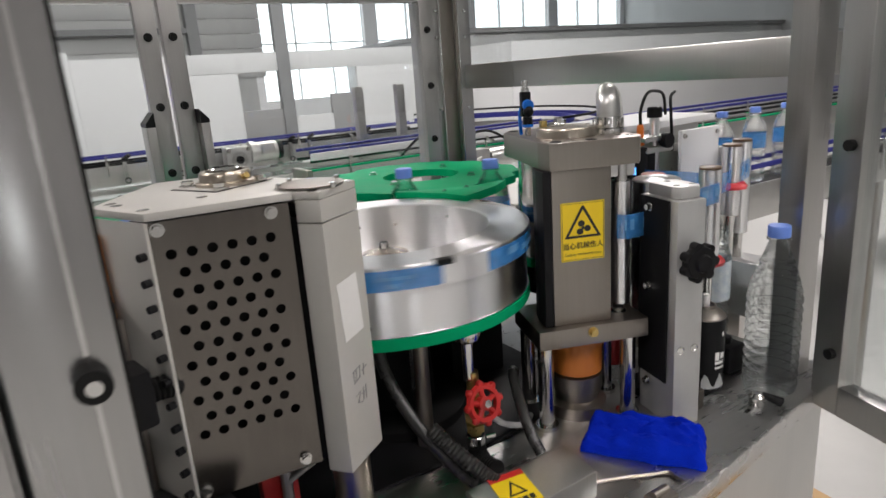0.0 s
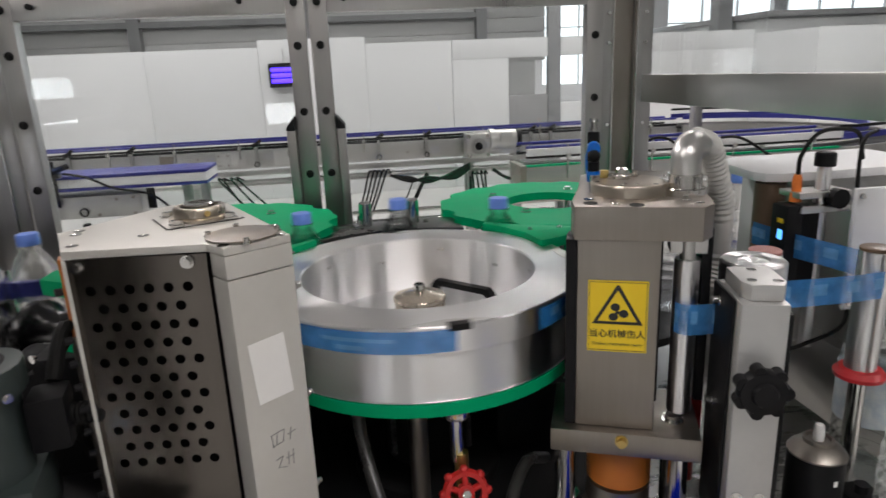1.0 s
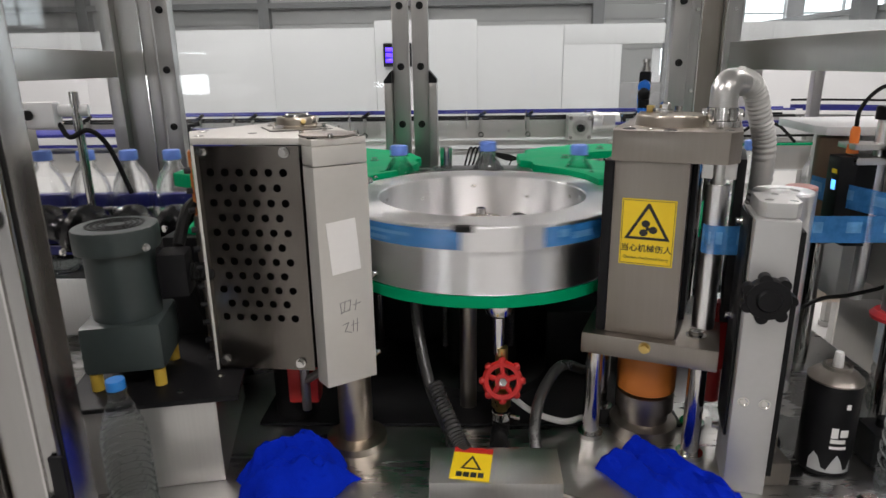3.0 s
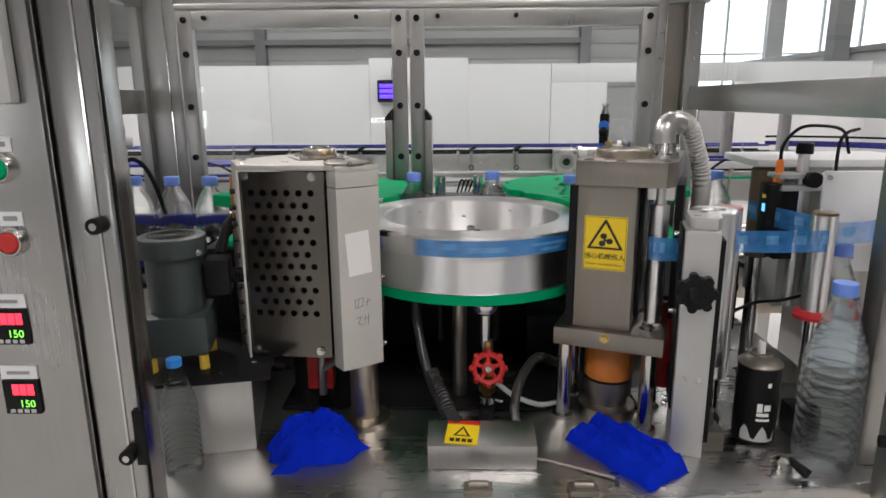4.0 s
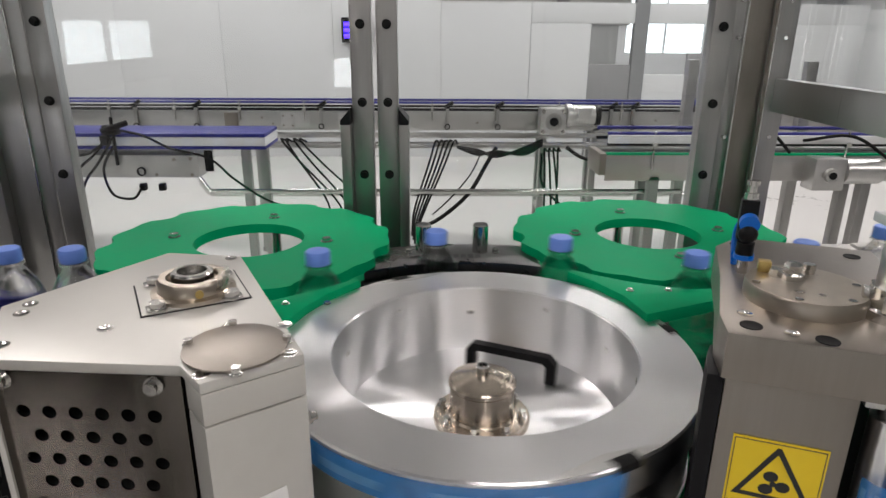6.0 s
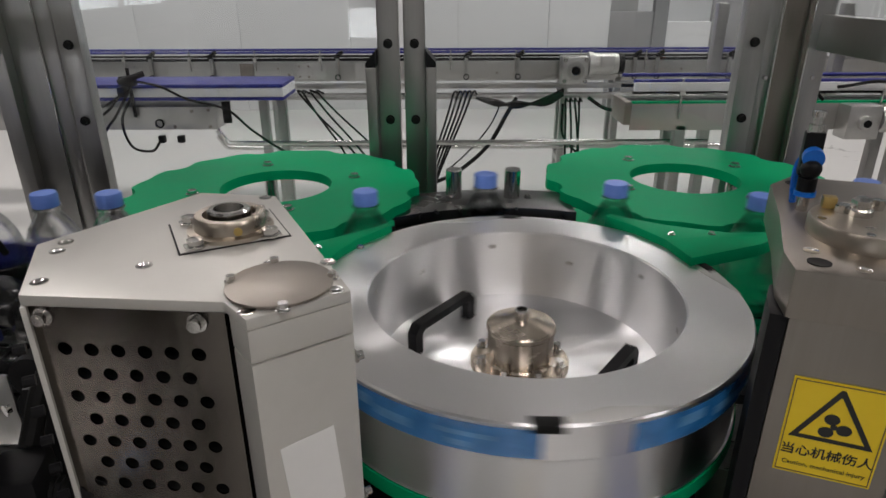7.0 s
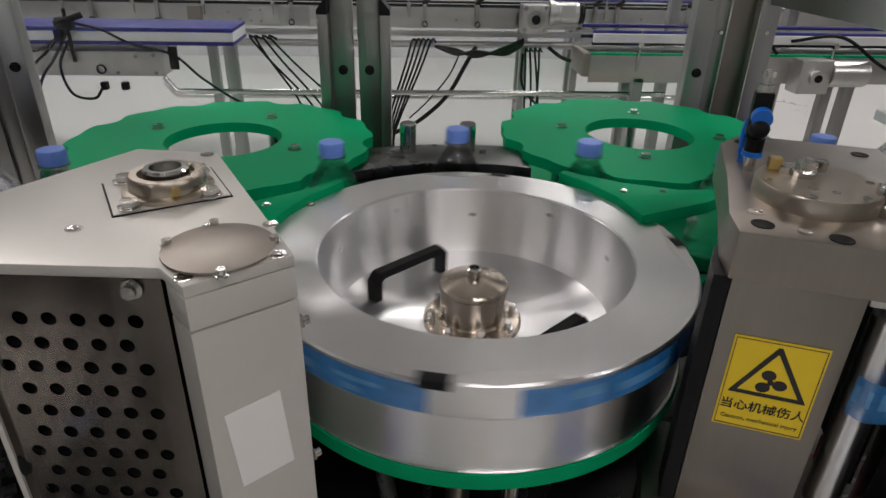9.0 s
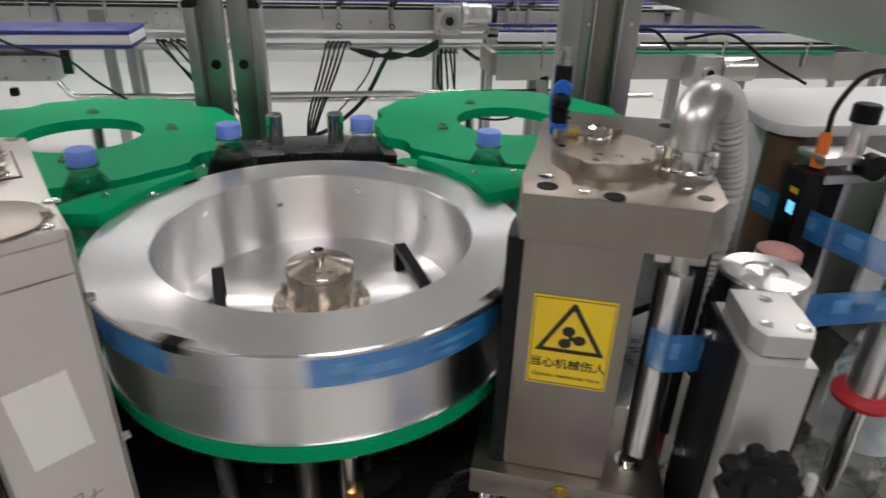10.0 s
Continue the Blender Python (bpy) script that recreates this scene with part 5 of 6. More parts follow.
# black feed screw that spaces the bottles (turns once for each bottle)
SCREW_Y, SCREW_Z = 0.116, 1.108


def infeed_place(x):
    """The place number of a bottle standing at x on the straight infeed."""
    a = radians(ANG_L - ENTRY * STEP)
    return -ENTRY - (WL[0] + RP * math.cos(a) - x) / 0.075


def feed_screw(x0, x1):
    o = thing("feed_screw", "glossy black plastic feed screw beside the infeed bottles", "feed screw", (0, SCREW_Y, SCREW_Z))
    b = B()
    n, seg, rings = 190, 40, []
    for k in range(n + 1):
        x = x0 + (x1 - x0) * k / n
        p = infeed_place(x)
        ring = []
        for j in range(seg):
            a = 2 * math.pi * j / seg
            g = (p + j / seg) % 1.0
            d = min(g, 1 - g)
            r = 0.040 - 0.021 * max(0.0, 1 - (d / 0.40) ** 2) ** 0.6
            ring.append(b.verts.new((x, r * math.cos(a), r * math.sin(a))))
        rings.append(ring)
    for r0, r1 in zip(rings, rings[1:]):
        for j in range(seg):
            b.faces.new((r0[j], r0[(j + 1) % seg], r1[(j + 1) % seg], r1[j]))
    b.faces.new(rings[0])
    b.faces.new(rings[-1])
    bmesh.ops.recalc_face_normals(b, faces=b.faces)
    part("screw_body", b, SCREWPL, o)
    b = B()
    rod(b, (x0 - 0.05, 0, 0), (x0, 0, 0), 0.012, 20)
    rod(b, (x1, 0, 0), (x1 + 0.05, 0, 0), 0.012, 20)
    part("shaft", b, CHROME, o)
    return o


screw = feed_screw(-1.06, -0.465)
# added black sheet, darkens what is seen behind and through the infeed bottles
b = B()
box(b, -1.2, -0.60, 0.238, 0.25, TZ + 0.0004, 1.115, 0.003)
solid("infeed_dark_backing", b, BLACK, "added black backing in place of the dark conveyors behind the infeed bottles", "cover")
EIN, YIN = along(-ENTRY - 6)
conveyor("infeed_conveyor", "steel infeed conveyor with indigo guide rails full of bottles", -6.2, -0.60, YIN, BZ)
conveyor("outfeed_conveyor", "steel outfeed conveyor with indigo guide rails", 0.62, 12.2, WR[1] + RP * math.sin(radians(300)) + OUT_RISE, BZ)
b = B()
lathe(b, [(0.31, BZ - 0.014), (0.31, BZ - 0.001), (0.0, BZ - 0.001)], 40, (WL[0], WL[1], 0))
solid("slide_plate", b, BLACK, "round black slide plate under the bottles", "plate", group="slide plates")
b = B()
lathe(b, [(0.31, BZ - 0.014), (0.31, BZ - 0.001), (0.0, BZ - 0.001)], 40, (WR[0], WR[1], -0.0005))
solid("slide_plate", b, BLACK, "round black slide plate under the bottles", "plate", group="slide plates")


# ---- label feed beside the cutting unit ----
bar = thing("feed_bracket", "upright aluminium bracket with black side plate and star knob", "bracket", (0.298, -0.240, TZ), rz=-15)
b = B()
box(b, -0.020, 0.022, -0.042, 0.033, 0.0, 0.312, 0.002)
part("upright", b, ALU_MATTE, bar)
b = B()
box(b, -0.0232, -0.0205, -0.028, 0.033, 0.06, 0.311, 0.001)
part("side_plate", b, BLACK, bar, "black anodised side plate")
b = B()
box(b, 0.0225, 0.029, -0.034, 0.033, 0.02, 0.30, 0.001)
part("side_plate", b, BLACK, bar)
b = B()
prism(b, [(-0.016, -0.022), (-0.010, -0.034), (0.018, -0.034), (0.024, -0.022), (0.024, 0.024), (-0.016, 0.024)], 0.3125, 0.328, 0.0015)
part("top_block", b, ALU_MATTE, bar)
for x, y in ((-0.006, -0.020), (0.016, -0.022), (0.004, 0.012)):
    b = B()
    lathe(b, [(0.0045, 0.328), (0.0045, 0.3285), (0.003, 0.3285), (0.0, 0.328)], 12, (x, y, 0))
    part("screw", b, CHROME, bar)
for x, z in ((-0.010, 0.112), (0.011, 0.112)):
    b = B()
    lathe(b, [(0.0058, 0.0), (0.0058, 0.0008), (0.004, 0.001), (0.0035, 0.0005), (0.0, 0.0005)], 16, m=pose(x, -0.042, z, 90))
    part("screw", b, CHROME, bar)
for z in (0.05, 0.19, 0.298):
    b = B()
    hexbolt(b, (-0.0232, 0.01, z), 0.004, 0.007, (-1, 0, 0))
    part("side_bolt", b, CHROME, bar)
b = B()
km = pose(-0.004, -0.058, 0.238, 90)
prof = [(0.0, 0.017), (0.010, 0.017), (0.012, 0.013), (0.020, 0.012), (0.0215, 0.008), (0.0215, 0.001), (0.0195, -0.002), (0.0, -0.002)]
lathe(b, prof, 32, m=km)
knob = part("star_knob", b, BLACK, bar, "black plastic star knob")
for k in range(7):
    a = radians(360 / 7 * k)
    c, s = 0.020 * math.cos(a), 0.020 * math.sin(a)
    part("knob_lobe", rod(B(), km @ Vector((c, s, -0.001)), km @ Vector((c, s, 0.011)), 0.0062, 12), BLACK, knob)
b = B()
rod(b, (-0.004, -0.058, 0.238), (-0.004, -0.04, 0.238), 0.006, 12)
part("knob_stem", b, CHROME, bar)

fr = thing("feed_roller", "thick aluminium feed roller with recessed top", "roller", (0.336, -0.186, TZ))
b = B()
lathe(b, [(0.0, 0.10), (0.031, 0.10), (0.0325, 0.102), (0.0325, 0.322), (0.0305, 0.324), (0.016, 0.324), (0.015, 0.322), (0.006, 0.322), (0.0, 0.318)], 40)
part("sleeve", b, ALU, fr)
b = B()
rod(b, (0, 0, 0.0), (0, 0, 0.10), 0.020, 24)
lathe(b, [(0.0, 0.0003), (0.034, 0.0003), (0.034, 0.012), (0.0, 0.012)], 24)
part("spindle", b, BLACK, fr)


def roller(name, label, x, y, z0, z1, r, mat, top=None, base=True, ring=None, group="label rollers"):
    o = thing(name, label, "roller", (x, y, TZ), group=group)
    b = B()
    lathe(b, [(0.0, z0 - TZ), (r - 0.001, z0 - TZ), (r, z0 - TZ + 0.001), (r, z1 - TZ - 0.001), (r - 0.0015, z1 - TZ), (0.0, z1 - TZ)], 28)
    part("sleeve", b, mat, o)
    if top:
        b = B()
        lathe(b, [(r - 0.0002, z1 - TZ), (r - 0.0002, z1 - TZ + 0.003), (r - 0.002, z1 - TZ + 0.0042), (0.0, z1 - TZ + 0.0042)], 28)
        part("end_cap", b, top, o)
    if base:
        b = B()
        rod(b, (0, 0, 0), (0, 0, z0 - TZ), r * 0.55, 18)
        part("spindle", b, CHROME, o)
    if ring:
        b = B()
        lathe(b, [(r - 0.001, ring - TZ), (r + 0.010, ring - TZ - 0.001), (r + 0.011, ring - TZ + 0.004), (r + 0.006, ring - TZ + 0.010), (r - 0.001, ring - TZ + 0.011)], 32)
        part("stop_ring", b, REDPLASTIC, o, "red plastic stop ring")
    return o


roller("label_roller", "slim aluminium label roller with pink end cap", 0.374, -0.150, 0.96, 1.218, 0.0175, ALU, PINK)
roller("label_roller", "aluminium label roller with red stop ring", 0.511, -0.150, 1.055, 1.210, 0.0172, ALU, BROWNROLL, ring=1.055)
roller("label_roller", "aluminium label roller with red stop ring", 0.665, -0.086, 1.10, 1.225, 0.0172, ALU, BROWNROLL, ring=1.15)
roller("label_roller", "aluminium label roller outside the guard", 0.735, -0.06, 1.05, 1.225, 0.0172, ALU, BROWNROLL)
roller("registration_roller", "dark brown roller under a white plate", 0.513, 0.049, 1.10, 1.256, 0.0205, BROWNROLL, None, group="")


def web(name, pts, z0, z1, label):
    """A run of label film standing on edge through the given plan points, with printed blocks."""
    b = B()
    run = spline([(x, y, 0) for x, y in pts], 6)
    lo = [b.verts.new((p.x, p.y, z0 + 0.0)) for p in run]
    hi = [b.verts.new((p.x, p.y, z1)) for p in run]
    for k in range(len(run) - 1):
        b.faces.new((lo[k], lo[k + 1], hi[k + 1], hi[k]))
    bmesh.ops.solidify(b, geom=b.faces[:], thickness=0.0003)
    o = solid(name, b, LABEL_THIN, label, "label web", group="label web")
    n = len(run) - 1
    for k in range(1, n - 1, 5):
        p, q = run[k], run[min(k + 2, n)]
        d = (q - p).normalized()
        side = Vector((d.y, -d.x, 0)) * 0.0007
        for s in (1, -1):
            b = B()
            vs = [b.verts.new((v.x + s * side.x, v.y + s * side.y, z)) for v, z in ((p, z0 + 0.012), (q, z0 + 0.012), (q, z1 - 0.007), (p, z1 - 0.007))]
            b.faces.new(vs)
            part("print_block", b, LABEL_PALE, o)
    return o


web("label_web", [(0.2465, -0.196), (0.2505, -0.2058), (0.26, -0.2097), (0.29, -0.2115), (0.318, -0.2145)], 1.156, 1.189, "blue printed label film running from roller to cutting unit")
web("label_web", [(0.368, -0.168), (0.42, -0.171), (0.47, -0.171), (0.509, -0.1685)], 1.158, 1.190, "blue printed label film stretched between rollers")
web("label_web", [(0.525, -0.14), (0.515, -0.09), (0.50, -0.03), (0.492, 0.05)], 1.168, 1.200, "blue printed label film slanting to the brown roller")
web("label_web", [(0.528, -0.155), (0.59, -0.135), (0.648, -0.092)], 1.165, 1.198, "blue printed label film stretched between rollers")
web("label_web", [(0.665, -0.104), (0.70, -0.092), (0.735, -0.078)], 1.160, 1.195, "blue printed label film stretched between rollers")

# registration unit: sensor, white plates, clamp
reg = thing("registration_unit", "white label registration unit with plates and clamp", "label unit", (0, 0, 0))
b = B()
prism(b, [(0.485, 0.05), (0.492, 0.03), (0.512, 0.021), (0.60, 0.02), (0.78, 0.03), (0.78, 0.20), (0.50, 0.19)], 1.2595, 1.272, 0.002)
part("top_plate", b, WHITEPAINT, reg)
b = B()
box(b, 0.56, 0.77, 0.06, 0.19, 1.0, 1.259, 0.003)
part("housing", b, GREYPAINT, reg)
b = B()
box(b, 0.555, 0.66, -0.062, -0.054, 1.10, 1.262, 0.003)
face = part("face_plate", b, WHITEPAINT, reg, "pale painted face plate")
for x, z in ((0.562, 1.252), (0.652, 1.252), (0.562, 1.11), (0.652, 1.11)):
    b = B()
    hexbolt(b, (x, -0.062, z), 0.003, 0.004, (0, -1, 0))
    part("screw", b, CHROME, face)
b = B()
box(b, 0.60, 0.70, -0.05, 0.055, 1.03, 1.22, 0.003)
part("support_block", b, ALU_PLATE, reg)
b = B()
for z0, z1 in ((1.226, 1.236), (1.246, 1.254)):
    box(b, 0.50, 0.575, -0.03, 0.012, z0, z1, 0.0015)
part("clamp", b, ALU_PLATE, reg)
b = B()
rod(b, (0.545, -0.012, 1.03), (0.545, -0.012, 1.285), 0.009, 18)
part("clamp_post", b, ALU, reg)
b = B()
lathe(b, [(0.0, 0.0), (0.013, 0.0), (0.013, 0.016), (0.011, 0.018), (0.0, 0.018)], 18, (0.545, -0.012, 1.285))
part("clamp_knob", b, BLACK, reg)
b = B()
lathe(b, [(0.0, 0.0), (0.013, 0.0), (0.013, 0.014), (0.0, 0.014)], 16, m=pose(0.552, -0.026, 1.245, 90))
part("side_knob", b, BLACK, reg)
b = B()
box(b, 0.509, 0.540, -0.02, 0.01, 1.11, 1.226, 0.002)
part("sensor_backing", b, BLACK, reg)
b = B()
box(b, 0.62, 0.64, -0.19, 0.0, 0.93, 1.03, 0.002)
box(b, 0.63, 0.77, -0.14, 0.16, TZ - 0.04, 1.0, 0.003)
part("side_shelf", b, STEEL_FLAT, reg)

sn = thing("label_sensor", "slim black label sensor with lit blue display", "sensor", (0.495, -0.018, 0))
b = B()
box(b, -0.010, 0.013, -0.012, 0.020, 1.125, 1.238, 0.003)
part("housing", b, BLACK, sn)
b = B()
box(b, -0.0105, -0.0102, -0.006, 0.004, 1.192, 1.205)
part("display", b, BLUELED, sn, "lit blue display")
b = B()
box(b, -0.0106, -0.0102, -0.006, 0.006, 1.214, 1.220)
part("mark", b, YELLOW, sn)
b = B()
lathe(b, [(0.0, 0.0), (0.0075, 0.0), (0.0075, 0.012), (0.006, 0.014), (0.006, 0.03), (0.0045, 0.036), (0.0, 0.036)], 16, (0.012, 0.005, 1.240))
part("plug", b, ORANGE_PL, sn, "orange cable plug")
part("cable", hose(B(), [(0.012, 0.005, 1.275), (0.016, 0.008, 1.30), (0.045, 0.02, 1.325), (0.09, 0.04, 1.328), (0.14, 0.06, 1.318), (0.16, 0.07, 1.28)], 0.0028, 8, 8), RUBBER, sn)
part("cable", hose(B(), [(0.16, 0.05, 1.322), (0.13, 0.035, 1.315), (0.112, 0.02, 1.29), (0.108, 0.01, 1.2), (0.105, 0.0, 1.1), (0.09, -0.01, 1.06), (0.03, -0.02, 1.045), (-0.03, -0.05, 1.05), (-0.09, -0.09, 1.045)], 0.0028, 8, 8), RUBBER, sn)
b = B()
box(b, 0.415, 0.45, -0.035, 0.02, 0.99, 1.11, 0.004)
rod(b, (0.432, -0.036, 1.07), (0.432, -0.05, 1.07), 0.012, 16)
solid("drive_block", b, BLACK, "black drive block under the label sensor", "drive")
b = B()
RCX, RCY = 0.298, -0.142
box(b, RCX - 0.014, RCX + 0.014, RCY - 0.012, RCY + 0.012, 0.985, 1.05, 0.006)
rod(b, (RCX, RCY, 0.94), (RCX, RCY, 0.985), 0.011, 16)
rod(b, (RCX, RCY, 1.05), (RCX, RCY, 1.075), 0.009, 16)
solid("red_coupling", b, RED, "red cast coupling behind the cutting unit", "coupling")
solid("blue_tube", hose(B(), [(0.20, -0.17, 0.95), (0.215, -0.165, 1.0), (0.24, -0.14, 1.02), (0.262, -0.11, 1.06)], 0.004), BLUETUBE, "blue air tube below the cutting unit", "tube")
b = B()
box(b, 0.30, 0.345, -0.27, -0.215, TZ + 0.0002, TZ + 0.03, 0.003)
rod(b, (0.325, -0.24, TZ + 0.03), (0.325, -0.24, TZ + 0.05), 0.014, 18)
solid("foot_clamp", b, STEEL_DARK, "steel foot clamp of the label feed", "clamp")

# ---- loose things on the table ----
def big_bottle(x, y, cap_mat, label, scale=1.0, tag=None):
    b = B()
    prof = [(0.0, 0.008), (0.018, 0.006), (0.031, 0.0), (0.036, 0.004), (0.0385, 0.014)]
    for k in range(9):
        z = 0.018 + 0.0145 * k
        prof += [(0.0385, z), (0.0375, z + 0.0025), (0.0352, z + 0.0045), (0.0352, z + 0.0065), (0.0375, z + 0.0085), (0.0385, z + 0.011)]
    for k in range(4):
        z = 0.150 + 0.0145 * k
        r = (0.0382, 0.0352, 0.031, 0.0258)[k]
        prof += [(r, z), (r - 0.001, z + 0.003), (r - 0.0028, z + 0.005), (r - 0.0028, z + 0.0075), (r - 0.0016, z + 0.010)]
    prof += [(0.0215, 0.2085), (0.0180, 0.218), (0.0150, 0.227), (0.0125, 0.233), (0.0125, 0.236), (0.0165, 0.237), (0.0165, 0.2395), (0.0125, 0.240), (0.0125, 0.252), (0.0, 0.252)]
    lathe(b, [(r * scale, z * scale) for r, z in prof], 32)
    o = solid("large_water_bottle", b, WATER, label, "bottle", (x, y, TZ + 0.0003))
    b = B()
    lathe(b, [(0.0150 * scale, 0.2405 * scale), (0.0154 * scale, 0.242 * scale), (0.0154 * scale, 0.2545 * scale), (0.0145 * scale, 0.257 * scale), (0.0, 0.2572 * scale)], 28)
    part("cap", b, cap_mat, o, "blue screw cap")
    if tag:
        b = B()
        lathe(b, [(0.0391, tag[0]), (0.0391, tag[1])], 40)
        part("label", b, LABEL_WHITE, o, "blue printed label sleeve")
    return o


big_bottle(0.464, -0.294, CAP, "large clear water bottle with blue cap, no label, on the table", 0.97)
big_bottle(0.563, -0.115, CAP, "large clear water bottle with blue label beside the rollers", 1.0, (0.075, 0.145))
big_bottle(-0.378, -0.322, CAP_SKY, "small clear water bottle with sky-blue cap beside the post", 0.62)

can = thing("spray_can", "black aerosol spray can with pale nozzle and scuffed label", "spray can", (0.404, -0.225, TZ + 0.0003), rz=-10)
can.scale = (0.92, 0.92, 0.92)
b = B()
lathe(b, [(0.0, 0.003), (0.027, 0.002), (0.030, 0.0), (0.0312, 0.004), (0.0312, 0.118), (0.030, 0.1215)], 36)
part("body", b, BLACK, can)
b = B()
lathe(b, [(0.0302, 0.1216), (0.0318, 0.1225), (0.0318, 0.1245), (0.026, 0.131), (0.0165, 0.1365), (0.0165, 0.141), (0.0135, 0.1415), (0.012, 0.138), (0.0, 0.138)], 36)
part("shoulder", b, STEEL_DARK, can)
b = B()
lathe(b, [(0.006, 0.138), (0.006, 0.146), (0.0052, 0.156), (0.0045, 0.158), (0.0, 0.158)], 14)
part("nozzle", b, PAPER, can)
for a0, a1, z0, z1 in ((-102, -88, 0.055, 0.069), (-84, -66, 0.057, 0.067), (-102, -70, 0.048, 0.0535), (-102, -66, 0.040, 0.044), (-80, -70, 0.095, 0.102)):
    b = B()
    vs = [[b.verts.new((0.0315 * math.cos(radians(a0 + (a1 - a0) * q / 4)), 0.0315 * math.sin(radians(a0 + (a1 - a0) * q / 4)), z)) for z in (z0, z1)] for q in range(5)]
    for r0, r1 in zip(vs, vs[1:]):
        b.faces.new((r0[0], r1[0], r1[1], r0[1]))
    part("print_bar", b, PAPER, can, "white print bar")
b = B()
vs = [[b.verts.new((0.0314 * math.cos(radians(-140 + 95 * q / 10)), 0.0314 * math.sin(radians(-140 + 95 * q / 10)), z)) for z in (0.006, 0.02 + 0.012 * math.sin(q * 1.3))] for q in range(11)]
for r0, r1 in zip(vs, vs[1:]):
    b.faces.new((r0[0], r1[0], r1[1], r0[1]))
part("pale_band", b, GREYPAINT, can)

lever = thing("clamp_lever", "black clamping lever with steel hub on the table", "lever", (0.405, -0.312, TZ))
b = B()
lathe(b, [(0.0, 0.0003), (0.011, 0.0003), (0.011, 0.016), (0.007, 0.02), (0.0, 0.02)], 18)
part("hub", b, CHROME, lever)
b = B()
rod(b, (0.004, -0.004, 0.018), (0.018, -0.026, 0.009), 0.0045, 12, 0.007)
part("grip", b, BLACK, lever)

solid("hex_key", hose(B(), [(0.086, -0.292, 0.9032), (0.126, -0.310, 0.9032), (0.167, -0.331, 0.9032), (0.178, -0.336, 0.9032), (0.181, -0.342, 0.9032), (0.179, -0.359, 0.9032)], 0.0026, 6, 6), STEEL_DARK, "bent steel hex key lying on the table", "hex key")


def cloth(name, label, x, y, rz, lx, ly, h, seed, fold=3.0, soft=(7, 4), ragged=0.1):
    """A folded cloth: a thick rounded slab with layered edges and creases."""
    b = B()
    nx, ny = 44, 28
    grid = {}
    for s in (0, 1):
        for i in range(nx + 1):
            for j in range(ny + 1):
                u, v = i / nx * 2 - 1, j / ny * 2 - 1
                edge = min(1.0, (1 - abs(u)) * soft[0]) ** 0.5 * min(1.0, (1 - abs(v)) * soft[1]) ** 0.5
                wob = noise.noise(Vector((u * 2.1 + seed, v * 2.1, s * 3.0)))
                px = u * lx / 2 * (1 + ragged * noise.noise(Vector((v * 2, seed, 1.0))))
                py = v * ly / 2 * (1 + 1.5 * ragged * noise.noise(Vector((u * 2, seed, 5.0))))
                crease = noise.noise(Vector((u * 4 + v * fold + seed, v * 5 - u, 2.0)))
                layers = 0.10 * math.sin(v * 9 + 1.5 * u) + 0.16 * (1 if v > 0.15 + 0.12 * u else 0)
                top = h * edge * (0.70 + 0.25 * wob + 0.28 * crease + layers)
                if s and (i in (0, nx) or j in (0, ny)):
                    grid[s, i, j] = grid[0, i, j]
                    continue
                grid[s, i, j] = b.verts.new((px, py, 0.0006 + (top if s else 0.0)))
    for s in (0, 1):
        for i in range(nx):
            for j in range(ny):
                q = [grid[s, i, j], grid[s, i + 1, j], grid[s, i + 1, j + 1], grid[s, i, j + 1]]
                b.faces.new(q if s else q[::-1])
    return solid(name, b, CLOTH, label, "cloth", (x, y, TZ), rz)


cloth("blue_cloth", "folded bright blue microfibre cloth on the table", 0.207, -0.279, -56, 0.150, 0.078, 0.031, 3.1, ragged=0.06)
cloth("blue_cloth", "crumpled bright blue microfibre cloth by the column", -0.220, -0.266, 30, 0.118, 0.088, 0.050, 8.4, 5.0, (2.2, 1.8), 0.28)
for x in (0.005, 0.135):
    b = B()
    box(b, x - 0.018, x + 0.018, -0.374, -0.352, TZ + 0.0002, TZ + 0.008, 0.002)
    rod(b, (x - 0.012, -0.362, TZ + 0.010), (x + 0.012, -0.362, TZ + 0.010), 0.005, 12)
    solid("latch", b, STEEL_DARK, "small steel latch at the table edge", "latch", group="table latches")
b = B()
box(b, 0.455, 0.495, -0.235, -0.195, TZ + 0.0003, 0.945, 0.003)
rod(b, (0.475, -0.215, 0.945), (0.475, -0.215, 0.955), 0.008, 12)
solid("mount_block", b, BLACK, "black mounting block beside the spray can", "block")
# cardboard on the floor beside the machine
b = B()
box(b, 0.25, 1.5, -0.95, 0.3, 0.002, 0.012, 0.002)
solid("cardboard_sheet", b, CARD, "flat brown cardboard sheet on the floor", "cardboard", rz=-6)


# ---- drive motor at the infeed ----
gm = thing("gear_motor", "grey-green geared motor on a steel pedestal", "motor", (-0.414, -0.214, TZ), rz=12)
b = B()
box(b, -0.05, 0.10, -0.075, 0.12, 0.0003, 0.104, 0.002)
part("pedestal", b, STEEL_FLAT, gm)
b = B()
box(b, -0.065, 0.125, -0.08, 0.16, 0.1045, 0.111, 0.002)
part("black_plate", b, BLACK, gm)
for x, y in ((0.0, -0.065), (0.06, -0.06), (0.1, -0.03), (0.1, 0.08)):
    b = B()
    lathe(b, [(0.004, 0.111), (0.004, 0.1125), (0.0, 0.113)], 10, (x, y, 0))
    part("screw", b, CHROME, gm)
b = B()
box(b, -0.044, 0.044, -0.044, 0.044, 0.132, 0.19, 0.008)
part("gearbox", b, MOTOR, gm)
b = B()
